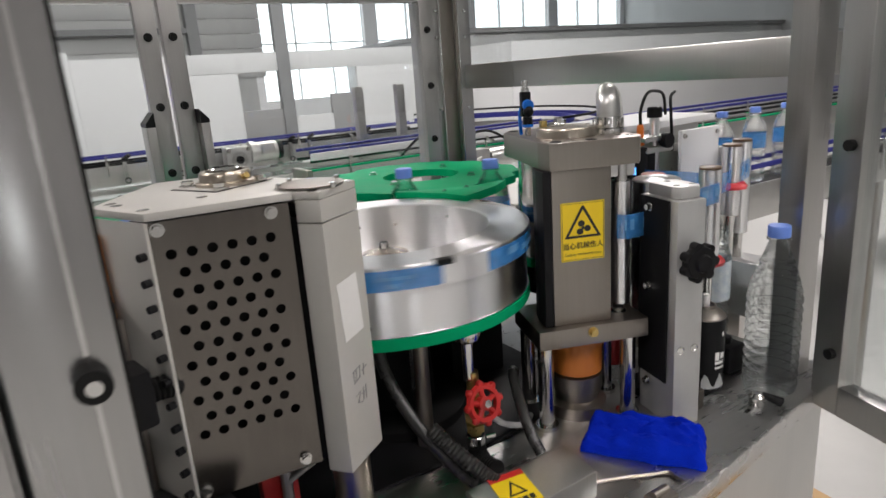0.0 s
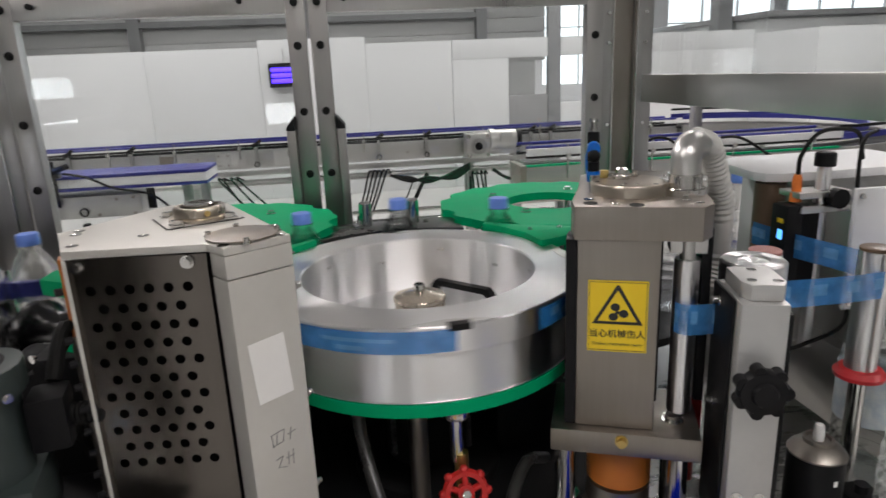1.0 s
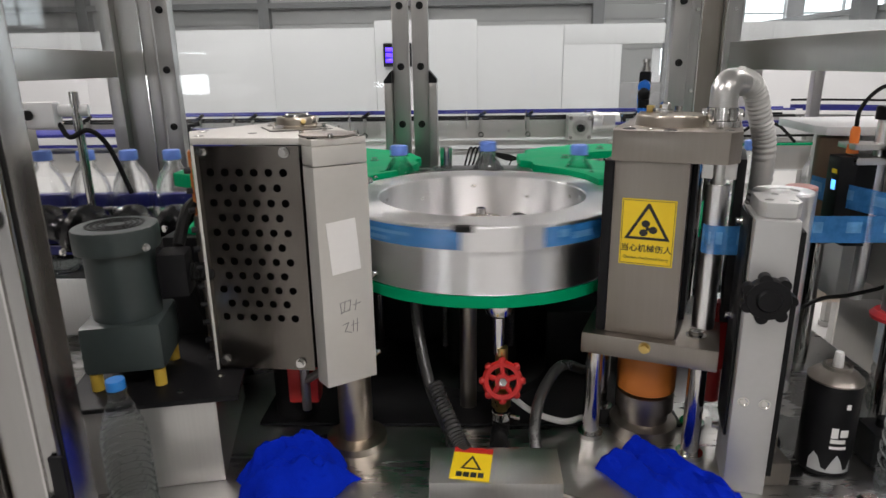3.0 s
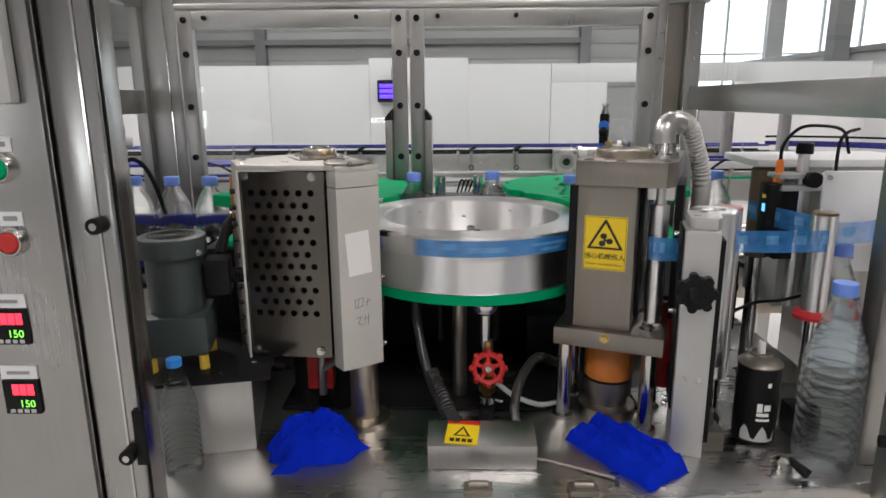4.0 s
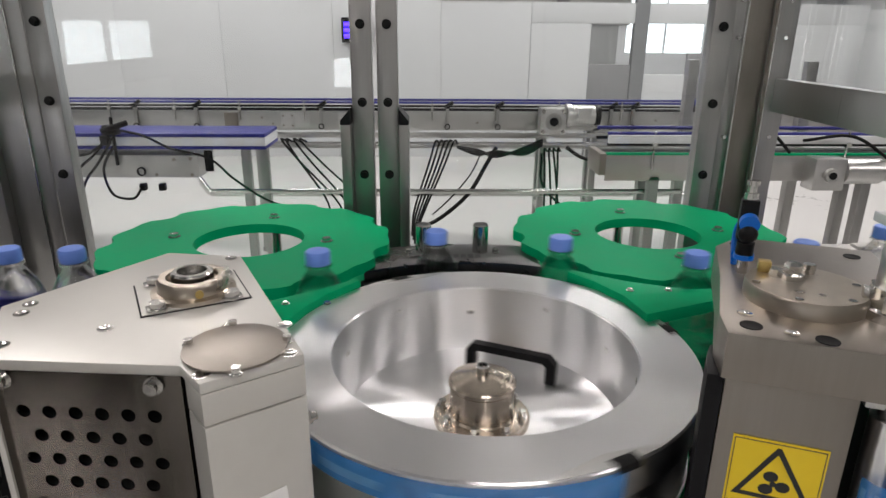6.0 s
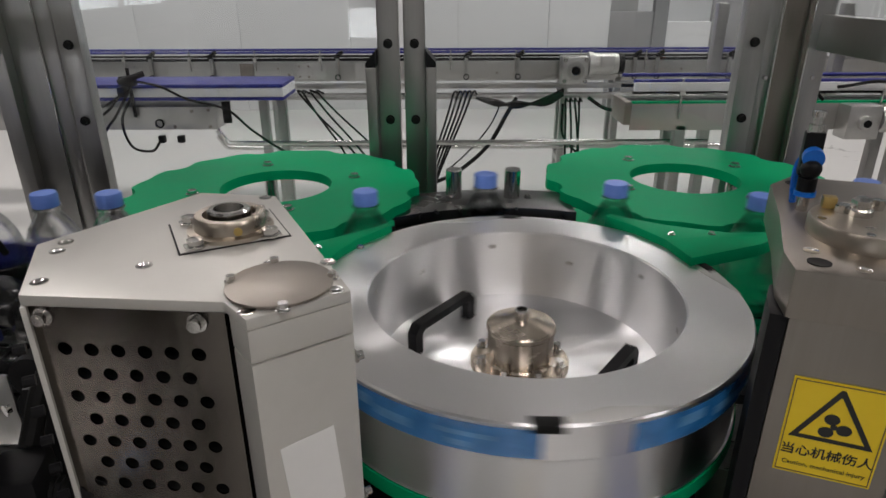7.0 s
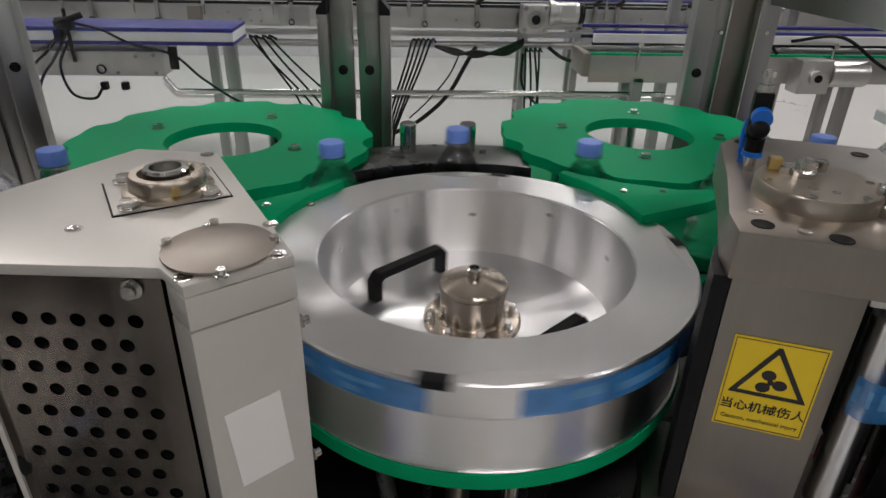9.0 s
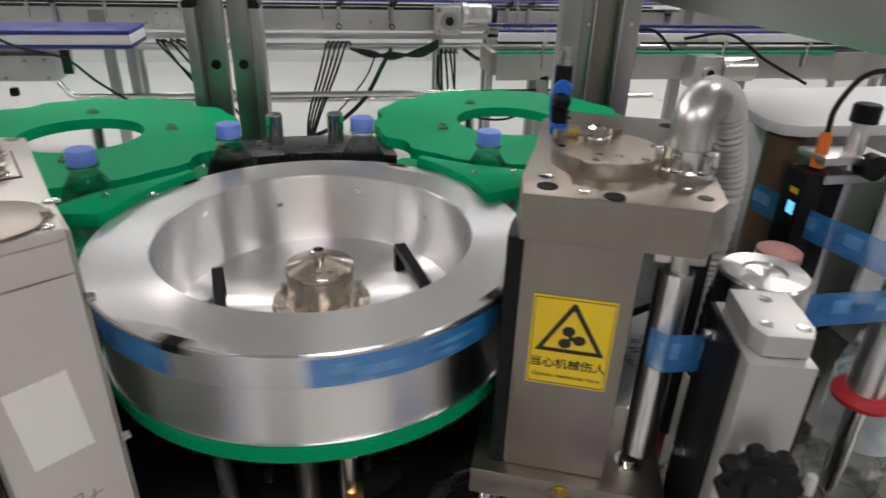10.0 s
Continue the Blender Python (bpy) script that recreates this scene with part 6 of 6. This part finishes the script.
lathe(b, [(0.0, 0.188), (0.037, 0.188), (0.0375, 0.192), (0.0375, 0.268), (0.0, 0.268)], 40)
part("motor_body", b, MOTOR, gm)
b = B()
prism(b, [(0.0415 * math.cos(a) + 0.0035 * math.copysign(1, math.cos(a)), 0.0415 * math.sin(a) + 0.0035 * math.copysign(1, math.sin(a))) for a in [radians(7.5 + 15 * k) for k in range(24)]], 0.268, 0.296, 0.004)
hood = part("fan_hood", b, MOTOR, gm)
b = B()
for r in (0.012, 0.018, 0.024, 0.03):
    lathe(b, [(r - 0.0015, 0.2962), (r + 0.0015, 0.2962), (r + 0.0015, 0.2968), (r - 0.0015, 0.2968)], 28, close=True)
part("grille", b, BLACK, hood)
for x, y in ((-0.034, -0.034), (0.034, -0.034), (0.034, 0.034), (-0.034, 0.034)):
    b = B()
    rod(b, (x, y, 0.1112), (x, y, 0.132), 0.0068, 12)
    part("spacer", b, YELLOWPLUG, gm, "yellow plug")
    b = B()
    hexbolt(b, (x * 1.2, y * 1.2, 0.278), 0.003, 0.004, (x, y, 0))
    part("screw", b, CHROME, gm)
b = B()
box(b, 0.042, 0.075, -0.02, 0.02, 0.21, 0.262, 0.005)
part("terminal_box", b, BLACK, gm)
part("cable", hose(B(), [(0.074, 0.0, 0.235), (0.10, 0.0, 0.232), (0.125, 0.02, 0.21), (0.14, 0.05, 0.18)], 0.010, 12, 12, 0.0014), RUBBER, gm)
part("cable", hose(B(), [(0.06, 0.02, 0.262), (0.07, 0.05, 0.30), (0.085, 0.09, 0.30), (0.09, 0.13, 0.25)], 0.007, 10, 8), RUBBER, gm)

drive = thing("infeed_drive", "black infeed drive block with green guides", "drive", (0, 0, 0))
b = B()
box(b, -0.42, -0.36, -0.10, 0.02, TZ + 0.0004, 1.15, 0.004)
box(b, -0.47, -0.35, -0.06, 0.06, 1.0, 1.06, 0.004)
part("block", b, BLACK, drive)
for z, x in ((1.222, -0.375), (1.150, -0.372)):
    b = B()
    prism(b, [(x - 0.03, -0.075), (x + 0.012, -0.10), (x + 0.03, -0.085), (x + 0.03, -0.03), (x - 0.01, -0.02), (x - 0.03, -0.045)], z - 0.009, z + 0.009, 0.002)
    part("green_guide", b, GREEN, drive)
b = B()
rod(b, (-0.37, -0.06, TZ), (-0.37, -0.06, 1.213), 0.007, 12)
part("post", b, CHROME, drive)
for k, (x, y) in enumerate(((-0.45, -0.02), (-0.49, 0.03))):
    b = B()
    rod(b, (x, y - 0.02, 1.085), (x, y + 0.03, 1.085), 0.024, 20)
    part("pulley", b, BLACK, drive)
b = B()
box(b, -0.352, -0.344, -0.15, -0.04, 1.0, 1.19, 0.002)
part("bracket_plate", b, STEEL_DARK, drive)
part("cable", hose(B(), [(-0.35, -0.13, 1.2), (-0.37, -0.16, 1.16), (-0.36, -0.15, 1.08), (-0.345, -0.12, 1.02)], 0.006, 10, 8), RUBBER, drive)

# counting sensor over the infeed
cs = thing("bottle_sensor", "white bottle sensor on a bracket over the infeed bottles", "sensor", (-0.70, 0.16, 0))
b = B()
box(b, -0.05, 0.03, -0.05, -0.03, 1.275, 1.315, 0.003)
rod(b, (0.03, -0.035, 1.3), (0.07, -0.02, 1.3), 0.010, 14)
part("head", b, WHITEPAINT, cs)
b = B()
box(b, -0.12, -0.03, -0.055, -0.01, 1.235, 1.27, 0.002)
part("plate", b, STEEL_DARK, cs)
b = B()
rod(b, (-0.01, -0.052, 1.295), (-0.01, -0.056, 1.295), 0.008, 14)
part("lens", b, BLACK, cs)
b = B()
rod(b, (0.055, -0.03, 1.0), (0.055, -0.03, 1.33), 0.007, 12)
part("post", b, CHROME, cs)
part("cable", hose(B(), [(0.03, -0.04, 1.28), (0.05, -0.05, 1.26), (0.08, -0.045, 1.27), (0.1, -0.03, 1.24), (0.11, 0.0, 1.16)], 0.004, 10, 8), RUBBER, cs)


# ---- bottle conveyors in the hall behind ----
def hall_conveyor(name, label, x0, x1, y, z, plate=(-0.13, 0.0), rails=(0.055, 0.10), legs=(), strip=None, rail_mat=None):
    """A straight chain conveyor: plate sides, round side rails on brackets, legs with feet."""
    c = thing(name, label, "conveyor")
    for s in (-0.09, 0.09):
        b = B()
        box(b, x0, x1, y + s - 0.002, y + s + 0.002, z + plate[0], z + plate[1], 0.001)
        part("side_plate", b, STEEL_FLAT, c)
        for k, h in enumerate(rails):
            b = B()
            rod(b, (x0, y + s, z + h), (x1, y + s, z + h), 0.008, 10)
            part("rail", b, BLACK if k == 0 else (rail_mat or BLACK), c, "dark guide rail")
    b = B()
    box(b, x0, x1, y - 0.08, y + 0.08, z - 0.02, z - 0.004)
    part("belt", b, DARKSHEET, c)
    if strip:
        b = B()
        box(b, x0, x1, y - 0.094, y - 0.08, z + 0.002, z + 0.012)
        part("wear_strip", b, strip, c)
    x = x0 + 0.2
    while x < x1:
        b = B()
        rod(b, (x, y - 0.10, z - 0.06), (x, y - 0.10, z + rails[-1] + 0.01), 0.005, 8)
        rod(b, (x, y - 0.115, z + rails[0]), (x, y - 0.085, z + rails[0]), 0.012, 10)
        part("rail_bracket", b, CHROME, c)
        x += 0.42
    for x in legs:
        b = B()
        for s in (-0.07, 0.07):
            box(b, x - 0.022, x + 0.022, y + s - 0.022, y + s + 0.022, 0.03, z + plate[0] + 0.02, 0.002)
            rod(b, (x, y + s, 0), (x, y + s, 0.03), 0.035, 12)
        box(b, x - 0.02, x + 0.02, y - 0.05, y + 0.05, 0.30, 0.34, 0.002)
        part("leg", b, STEEL, c)
    return c


far = hall_conveyor("hall_conveyor", "long steel bottle conveyor with dark side rails in the hall", -6.5, 2.3, 3.82, 0.975, (-0.125, 0.0), (0.012, 0.055), (-4.0, -1.16, 0.75, 1.1), rail_mat=INDIGO)
b = B()
rod(b, (-6.5, 3.7, 0.755), (2.3, 3.7, 0.755), 0.022, 14)
part("tube", b, STEEL, far)
b = B()
box(b, -6.5, 2.3, 3.715, 3.73, 0.80, 0.835, 0.002)
part("cable_tray", b, STEEL_FLAT, far)
b = B()
rod(b, (-1.5, 3.7, 0.42), (2.3, 3.7, 0.42), 0.018, 12)
rod(b, (-1.5, 3.7, 0.42), (-1.56, 3.7, 0.5), 0.018, 12)
part("pipe", b, CHROME, far)
for x in (-0.92, -0.62):
    b = B()
    box(b, x, x + 0.11, 3.722, 3.727, 0.86, 0.965, 0.002)
    part("joint_plate", b, ALU_PLATE, far)
b = B()
rod(b, (-0.48, 3.725, 0.94), (-0.48, 3.72, 0.94), 0.045, 20)
part("joint_plate", b, STEEL_DARK, far)

for x in (-1.32, -0.95):
    b = B()
    box(b, x - 0.045, x + 0.045, 3.717, 3.7265, 0.862, 0.962, 0.002)
    pl = part("joint_plate", b, STEEL_DARK if x < -1 else ALU_PLATE, far)
    for dx in (-0.03, 0.03):
        for dz in (0.88, 0.945):
            part("bolt", rod(B(), (x + dx, 3.717, dz), (x + dx, 3.711, dz), 0.007, 8), STEEL_DARK, pl)
for x in (-2.75, -1.93, -1.54, -0.73, 0.10, 0.434, 1.19, 1.335, 1.8):
    b = B()
    box(b, x - 0.010, x + 0.010, 3.700, 3.7265, 0.872, 1.01, 0.001)
    bk = part("rail_hanger", b, STEEL, far)
    b = B()
    rod(b, (x, 3.716, 1.012), (x + 0.035, 3.70, 1.035), 0.013, 10)
    box(b, x - 0.018, x + 0.018, 3.695, 3.7, 0.995, 1.02, 0.003)
    part("rail_clip", b, BLACK, bk)
    b = B()
    lathe(b, [(0.013, -0.004), (0.019, -0.004), (0.019, 0.004), (0.013, 0.004)], 16, close=True, m=pose(x, 3.694, 0.878, 90))
    part("eye_bolt", b, RUBBER, bk)
for x, z in ((-1.12, 0.93), (-1.05, 0.89), (-0.5, 0.94), (0.3, 0.9), (1.05, 0.93), (1.1, 0.88), (1.5, 0.92), (1.62, 0.88)):
    part("bolt", rod(B(), (x, 3.729, z), (x, 3.722, z), 0.008, 8), STEEL_DARK, far)

gmt = thing("conveyor_motor", "cast aluminium worm gear motor on the hall conveyor", "motor", (0.78, 3.62, 0.93))
b = B()
box(b, -0.085, 0.085, -0.05, 0.06, -0.085, 0.085, 0.012)
part("gearbox", b, ALU_PLATE, gmt)
b = B()
lathe(b, [(0.0, 0.0), (0.05, 0.0), (0.055, 0.004), (0.055, 0.012), (0.03, 0.014), (0.028, 0.006), (0.0, 0.006)], 24, m=pose(0, -0.05, 0, 90))
part("hub_cover", b, STEEL, gmt)
b = B()
rod(b, (0, -0.066, 0), (0, -0.056, 0), 0.026, 18)
part("shaft_end", b, BLACK, gmt)
b = B()
rod(b, (0.085, 0, 0.035), (0.115, 0, 0.035), 0.075, 24)
rod(b, (0.115, 0, 0.035), (0.27, 0, 0.035), 0.062, 24)
for k in range(7):
    rod(b, (0.125 + 0.02 * k, 0, 0.035), (0.133 + 0.02 * k, 0, 0.035), 0.068, 24)
part("motor_body", b, ALU_PLATE, gmt)
b = B()
rod(b, (0.27, 0, 0.035), (0.305, 0, 0.035), 0.064, 24)
part("fan_cover", b, BLACK, gmt)
b = B()
box(b, 0.15, 0.23, -0.09, -0.05, 0.02, 0.09, 0.006)
part("terminal_box", b, ALU_PLATE, gmt)
for x, z in ((-0.065, -0.065), (0.065, -0.065), (0.065, 0.065), (-0.065, 0.065)):
    b = B()
    hexbolt(b, (x, -0.05, z), 0.01, 0.012, (0, -1, 0))
    part("bolt", b, CHROME, gmt)

# nearer conveyor ending behind the left wheel, white profile with indigo lips
near = thing("accumulation_conveyor", "white-sided conveyor with indigo lips ending behind the machine", "conveyor")
for z0, z1, mt, d in ((0.995, 1.008, INDIGO, 0.0), (1.009, 1.046, WHITEPAINT, 0.004), (1.047, 1.062, INDIGO, 0.0)):
    b = B()
    box(b, -5.2, -0.725, 2.16 + d, 2.40 - d, z0, z1, 0.003)
    part("profile", b, mt, near)
b = B()
box(b, -5.2, -1.02, 2.17, 2.38, 0.872, 0.968, 0.002)
bx = part("side_box", b, STEEL_FLAT, near)
for x, z in ((-1.05, 0.955), (-1.12, 0.95), (-1.05, 0.885), (-1.2, 0.885)):
    b = B()
    rod(b, (x, 2.17, z), (x, 2.164, z), 0.007, 10)
    part("bolt", b, STEEL_DARK, bx)
b = B()
box(b, -0.99, -0.955, 2.165, 2.172, 0.90, 0.99, 0.001)
part("strap", b, DARKSHEET, near)
for x in (-0.84, -0.76, -2.4, -3.8):
    b = B()
    box(b, x - 0.018, x + 0.018, 2.25, 2.29, 0.02, 0.994, 0.002)
    part("leg", b, STEEL, near)
b = B()
rod(b, (-1.0, 2.22, 0.80), (1.1, 2.22, 0.80), 0.011, 12)
rod(b, (-1.04, 2.22, 0.86), (-1.0, 2.22, 0.80), 0.011, 12)
part("pipe", b, CHROME, near)
for x in (-1.35, -2.6):
    b = B()
    rod(b, (x, 2.15, 0.93), (x, 2.15, 1.13), 0.007, 10)
    box(b, x - 0.03, x + 0.03, 2.12, 2.16, 1.06, 1.10, 0.004)
    box(b, x - 0.035, x - 0.005, 2.10, 2.14, 1.02, 1.06, 0.004)
    rod(b, (x - 0.02, 2.09, 1.08), (x + 0.07, 2.14, 1.11), 0.012, 10)
    part("sensor_mount", b, BLACK, near)
    b = B()
    lathe(b, [(0.014, -0.004), (0.019, -0.004), (0.019, 0.004), (0.014, 0.004)], 16, close=True, m=pose(x + 0.09, 2.16, 0.9, 90))
    part("reflector", b, RUBBER, near)
for p in ([(-1.36, 2.12, 1.05), (-1.42, 2.1, 0.98), (-1.5, 2.1, 0.9), (-1.56, 2.1, 0.7)],
          [(-1.34, 2.12, 1.05), (-1.40, 2.09, 0.95), (-1.47, 2.09, 0.86), (-1.55, 2.1, 0.66)],
          [(-1.36, 2.12, 1.04), (-1.45, 2.1, 0.985), (-1.56, 2.1, 0.985), (-1.66, 2.1, 1.02)],
          [(-1.33, 2.12, 1.03), (-1.38, 2.09, 0.93), (-1.36, 2.09, 0.82), (-1.28, 2.09, 0.80), (-1.24, 2.09, 0.84)],
          [(-1.3, 2.12, 1.08), (-1.2, 2.1, 1.06), (-1.1, 2.1, 1.01), (-0.95, 2.1, 0.97), (-0.85, 2.1, 0.88), (-0.72, 2.1, 0.79), (-0.6, 2.1, 0.75)]):
    part("cable", hose(B(), p, 0.0055, 8, 8), RUBBER, near)
for x in (-1.24, -1.16):
    b = B()
    box(b, x - 0.012, x + 0.012, 2.1, 2.13, 0.83, 0.86, 0.003)
    part("connector", b, BLACK, near)

# conveyor to the right, with green wear strip and a bend joining the two
rgt = hall_conveyor("outlet_conveyor", "steel conveyor with green wear strip behind the machine", 0.73, 2.35, 2.24, 0.975, (-0.11, 0.005), (0.05, 0.095), (0.95, 1.9), GREEN, INDIGO)
b = B()
box(b, 0.73, 2.35, 2.13, 2.15, 1.03, 1.065, 0.003)
part("white_rail", b, WHITEPAINT, rgt)
b = B()
box(b, 0.70, 0.73, 2.14, 2.34, 0.89, 0.985, 0.003)
part("end_plate", b, STEEL_DARK, rgt)
b = B()
box(b, 1.60, 1.74, 2.06, 2.15, 0.84, 0.98, 0.01)
rod(b, (1.67, 2.06, 0.91), (1.67, 2.04, 0.91), 0.03, 18)
rod(b, (1.74, 2.1, 0.92), (1.90, 2.1, 0.92), 0.055, 20)
part("drive_motor", b, ALU_PLATE, rgt)
b = B()
rod(b, (1.67, 2.04, 0.91), (1.67, 2.035, 0.91), 0.016, 14)
part("shaft_end", b, BLACK, rgt)
for p in ([(1.2, 2.1, 1.0), (1.3, 2.08, 1.08), (1.4, 2.08, 1.08), (1.5, 2.1, 1.0)], [(1.55, 2.1, 1.05), (1.75, 2.08, 1.07), (1.95, 2.08, 0.96), (2.2, 2.1, 0.85)]):
    part("cable", hose(B(), p, 0.007, 8, 8), RUBBER, rgt)

bend = thing("conveyor_bend", "curved conveyor bend with indigo side rails", "conveyor", (2.35, 3.03, 0))
for r, z0, z1, mt, nm in ((0.70, 1.02, 1.05, INDIGO, "rail"), (0.88, 1.02, 1.05, INDIGO, "rail"), (0.70, 0.85, 0.98, STEEL_FLAT, "side_plate"), (0.88, 0.85, 0.98, STEEL_FLAT, "side_plate"), (0.88, 1.075, 1.09, BLACK, "rail")):
    b = B()
    pts = [(r * math.cos(radians(a)), r * math.sin(radians(a))) for a in range(-90, 91, 6)]
    ins = [((r - 0.012) * math.cos(radians(a)), (r - 0.012) * math.sin(radians(a))) for a in range(90, -91, -6)]
    prism(b, pts + ins, z0, z1)
    part(nm, b, mt, bend)
b = B()
pts = [(0.875 * math.cos(radians(a)), 0.875 * math.sin(radians(a))) for a in range(-90, 91, 6)]
ins = [(0.705 * math.cos(radians(a)), 0.705 * math.sin(radians(a))) for a in range(90, -91, -6)]
prism(b, pts + ins, 0.95, 0.965)
part("belt", b, DARKSHEET, bend)
for a in (-45, 0, 45):
    b = B()
    x, y = 0.79 * math.cos(radians(a)), 0.79 * math.sin(radians(a))
    rod(b, (x, y, 0), (x, y, 0.95), 0.022, 14)
    part("leg", b, STEEL, bend)

# a farther line with white frames to the right, where finished bottles run
out2 = hall_conveyor("hall_conveyor", "long steel bottle conveyor with dark side rails in the hall", 2.2, 8.0, 1.6, 1.0, (-0.12, 0.0), (0.05, 0.1), (2.8, 4.5, 6.0), GREEN, INDIGO)
for k, (x, y) in enumerate(((1.3, 2.75), (1.55, 2.7), (1.85, 2.65))):
    b = B()
    box(b, x - 0.025, x + 0.025, y - 0.025, y + 0.025, 0.0, 1.35, 0.003)
    solid("stanchion", b, STEEL, "upright steel stanchion of the conveyor line", "post", group="stanchions")
b = B()
for z in (0.62, 0.74):
    box(b, 1.2, 2.6, 1.5, 1.56, z, z + 0.03, 0.002)
for x in (1.25, 1.45, 1.65, 1.9, 2.2, 2.5):
    box(b, x, x + 0.05, 1.5, 1.54, 0.0, 0.78, 0.002)
solid("steel_rack", b, STEEL_FLAT, "low rack of steel uprights behind the machine", "rack")

# cable bundles hanging from the far conveyor
bundle = thing("cable_bundle", "black cable bundles hanging below the hall conveyor", "cables")
starts = [(-0.98, 3.62, 0.80, -0.62, 0.36), (-0.95, 3.62, 0.80, -0.70, 0.38), (-0.90, 3.62, 0.80, -0.55, 0.34), (-0.86, 3.62, 0.80, -0.42, 0.33),
          (0.02, 3.62, 0.79, -0.12, 0.33), (0.05, 3.62, 0.79, -0.11, 0.30), (0.08, 3.62, 0.79, -0.10, 0.27), (0.11, 3.62, 0.79, -0.09, 0.25), (0.14, 3.62, 0.79, -0.09, 0.22),
          (0.74, 3.62, 0.74, 0.76, 0.30), (0.77, 3.62, 0.74, 0.81, 0.26), (0.80, 3.62, 0.74, 0.86, 0.28), (0.83, 3.62, 0.74, 0.84, 0.22)]
for x, y, z, x1, z1 in starts:
    part("cable", hose(B(), [(x + 0.03, y + 0.06, z - 0.02), (x, y, z), (x + 0.3 * (x1 - x), y - 0.02, z - 0.3 * (z - z1)), (x1, y, z1), (x1 - 0.02, y + 0.05, z1 - 0.2)], 0.007, 8, 6), RUBBER, bundle)
for k in range(4):
    part("cable", hose(B(), [(0.72, 3.6, 0.81 - 0.012 * k), (0.6, 3.58, 0.76 - 0.015 * k), (0.42, 3.58, 0.70 + 0.012 * k), (0.30, 3.6, 0.74 - 0.01 * k), (0.16, 3.6, 0.76)], 0.009, 8, 6), RUBBER, bundle)
part("cable", hose(B(), [(0.42, 3.6, 0.76), (0.36, 3.58, 0.66), (0.24, 3.58, 0.45), (0.05, 3.58, 0.28), (-0.1, 3.6, 0.2)], 0.014, 10, 6), RUBBER, bundle)
part("cable", hose(B(), [(0.32, 3.6, 0.72), (0.25, 3.58, 0.58), (0.12, 3.58, 0.42), (0.0, 3.6, 0.3)], 0.005, 8, 6), RUBBER, bundle)
part("cable", hose(B(), [(0.88, 3.6, 0.76), (1.0, 3.58, 0.69), (1.2, 3.58, 0.665), (1.45, 3.6, 0.66)], 0.012, 8, 6), RUBBER, bundle)
part("cable", hose(B(), [(0.72, 3.6, 0.72), (0.74, 3.58, 0.5), (0.95, 3.58, 0.33), (1.2, 3.58, 0.3), (1.4, 3.6, 0.4)], 0.008, 8, 6), RUBBER, bundle)


# ---- what moves ----
def motions():
    tenths = [k / 10 for k in range(101)]
    walk(drum, [(t, pose(*DC, 1.08, 0, 0, -drum_turn(t))) for t in tenths])
    for w, c, a in ((wheel_l, WL, ANG_L), (wheel_r, WR, ANG_R)):
        walk(w, [(t, pose(*c, WZ, 0, 0, a - STEP / 2 + places(t) * STEP)) for t in tenths])
    turns = [k / 25 for k in range(251)]
    walk(screw, [(t, pose(0, SCREW_Y, SCREW_Z, 360 * places(t), 0, 0)) for t in turns])
    for ob, off in LINE:
        rows = []
        for k, t in enumerate(tenths):
            p = places(t) + off
            if -4.5 < p < 4.0 or k % 5 == 0:
                x, y = along(p)
                rows.append((t, pose(x, y, BZ, 0, 0, 0)))
        walk(ob, rows)


motions()
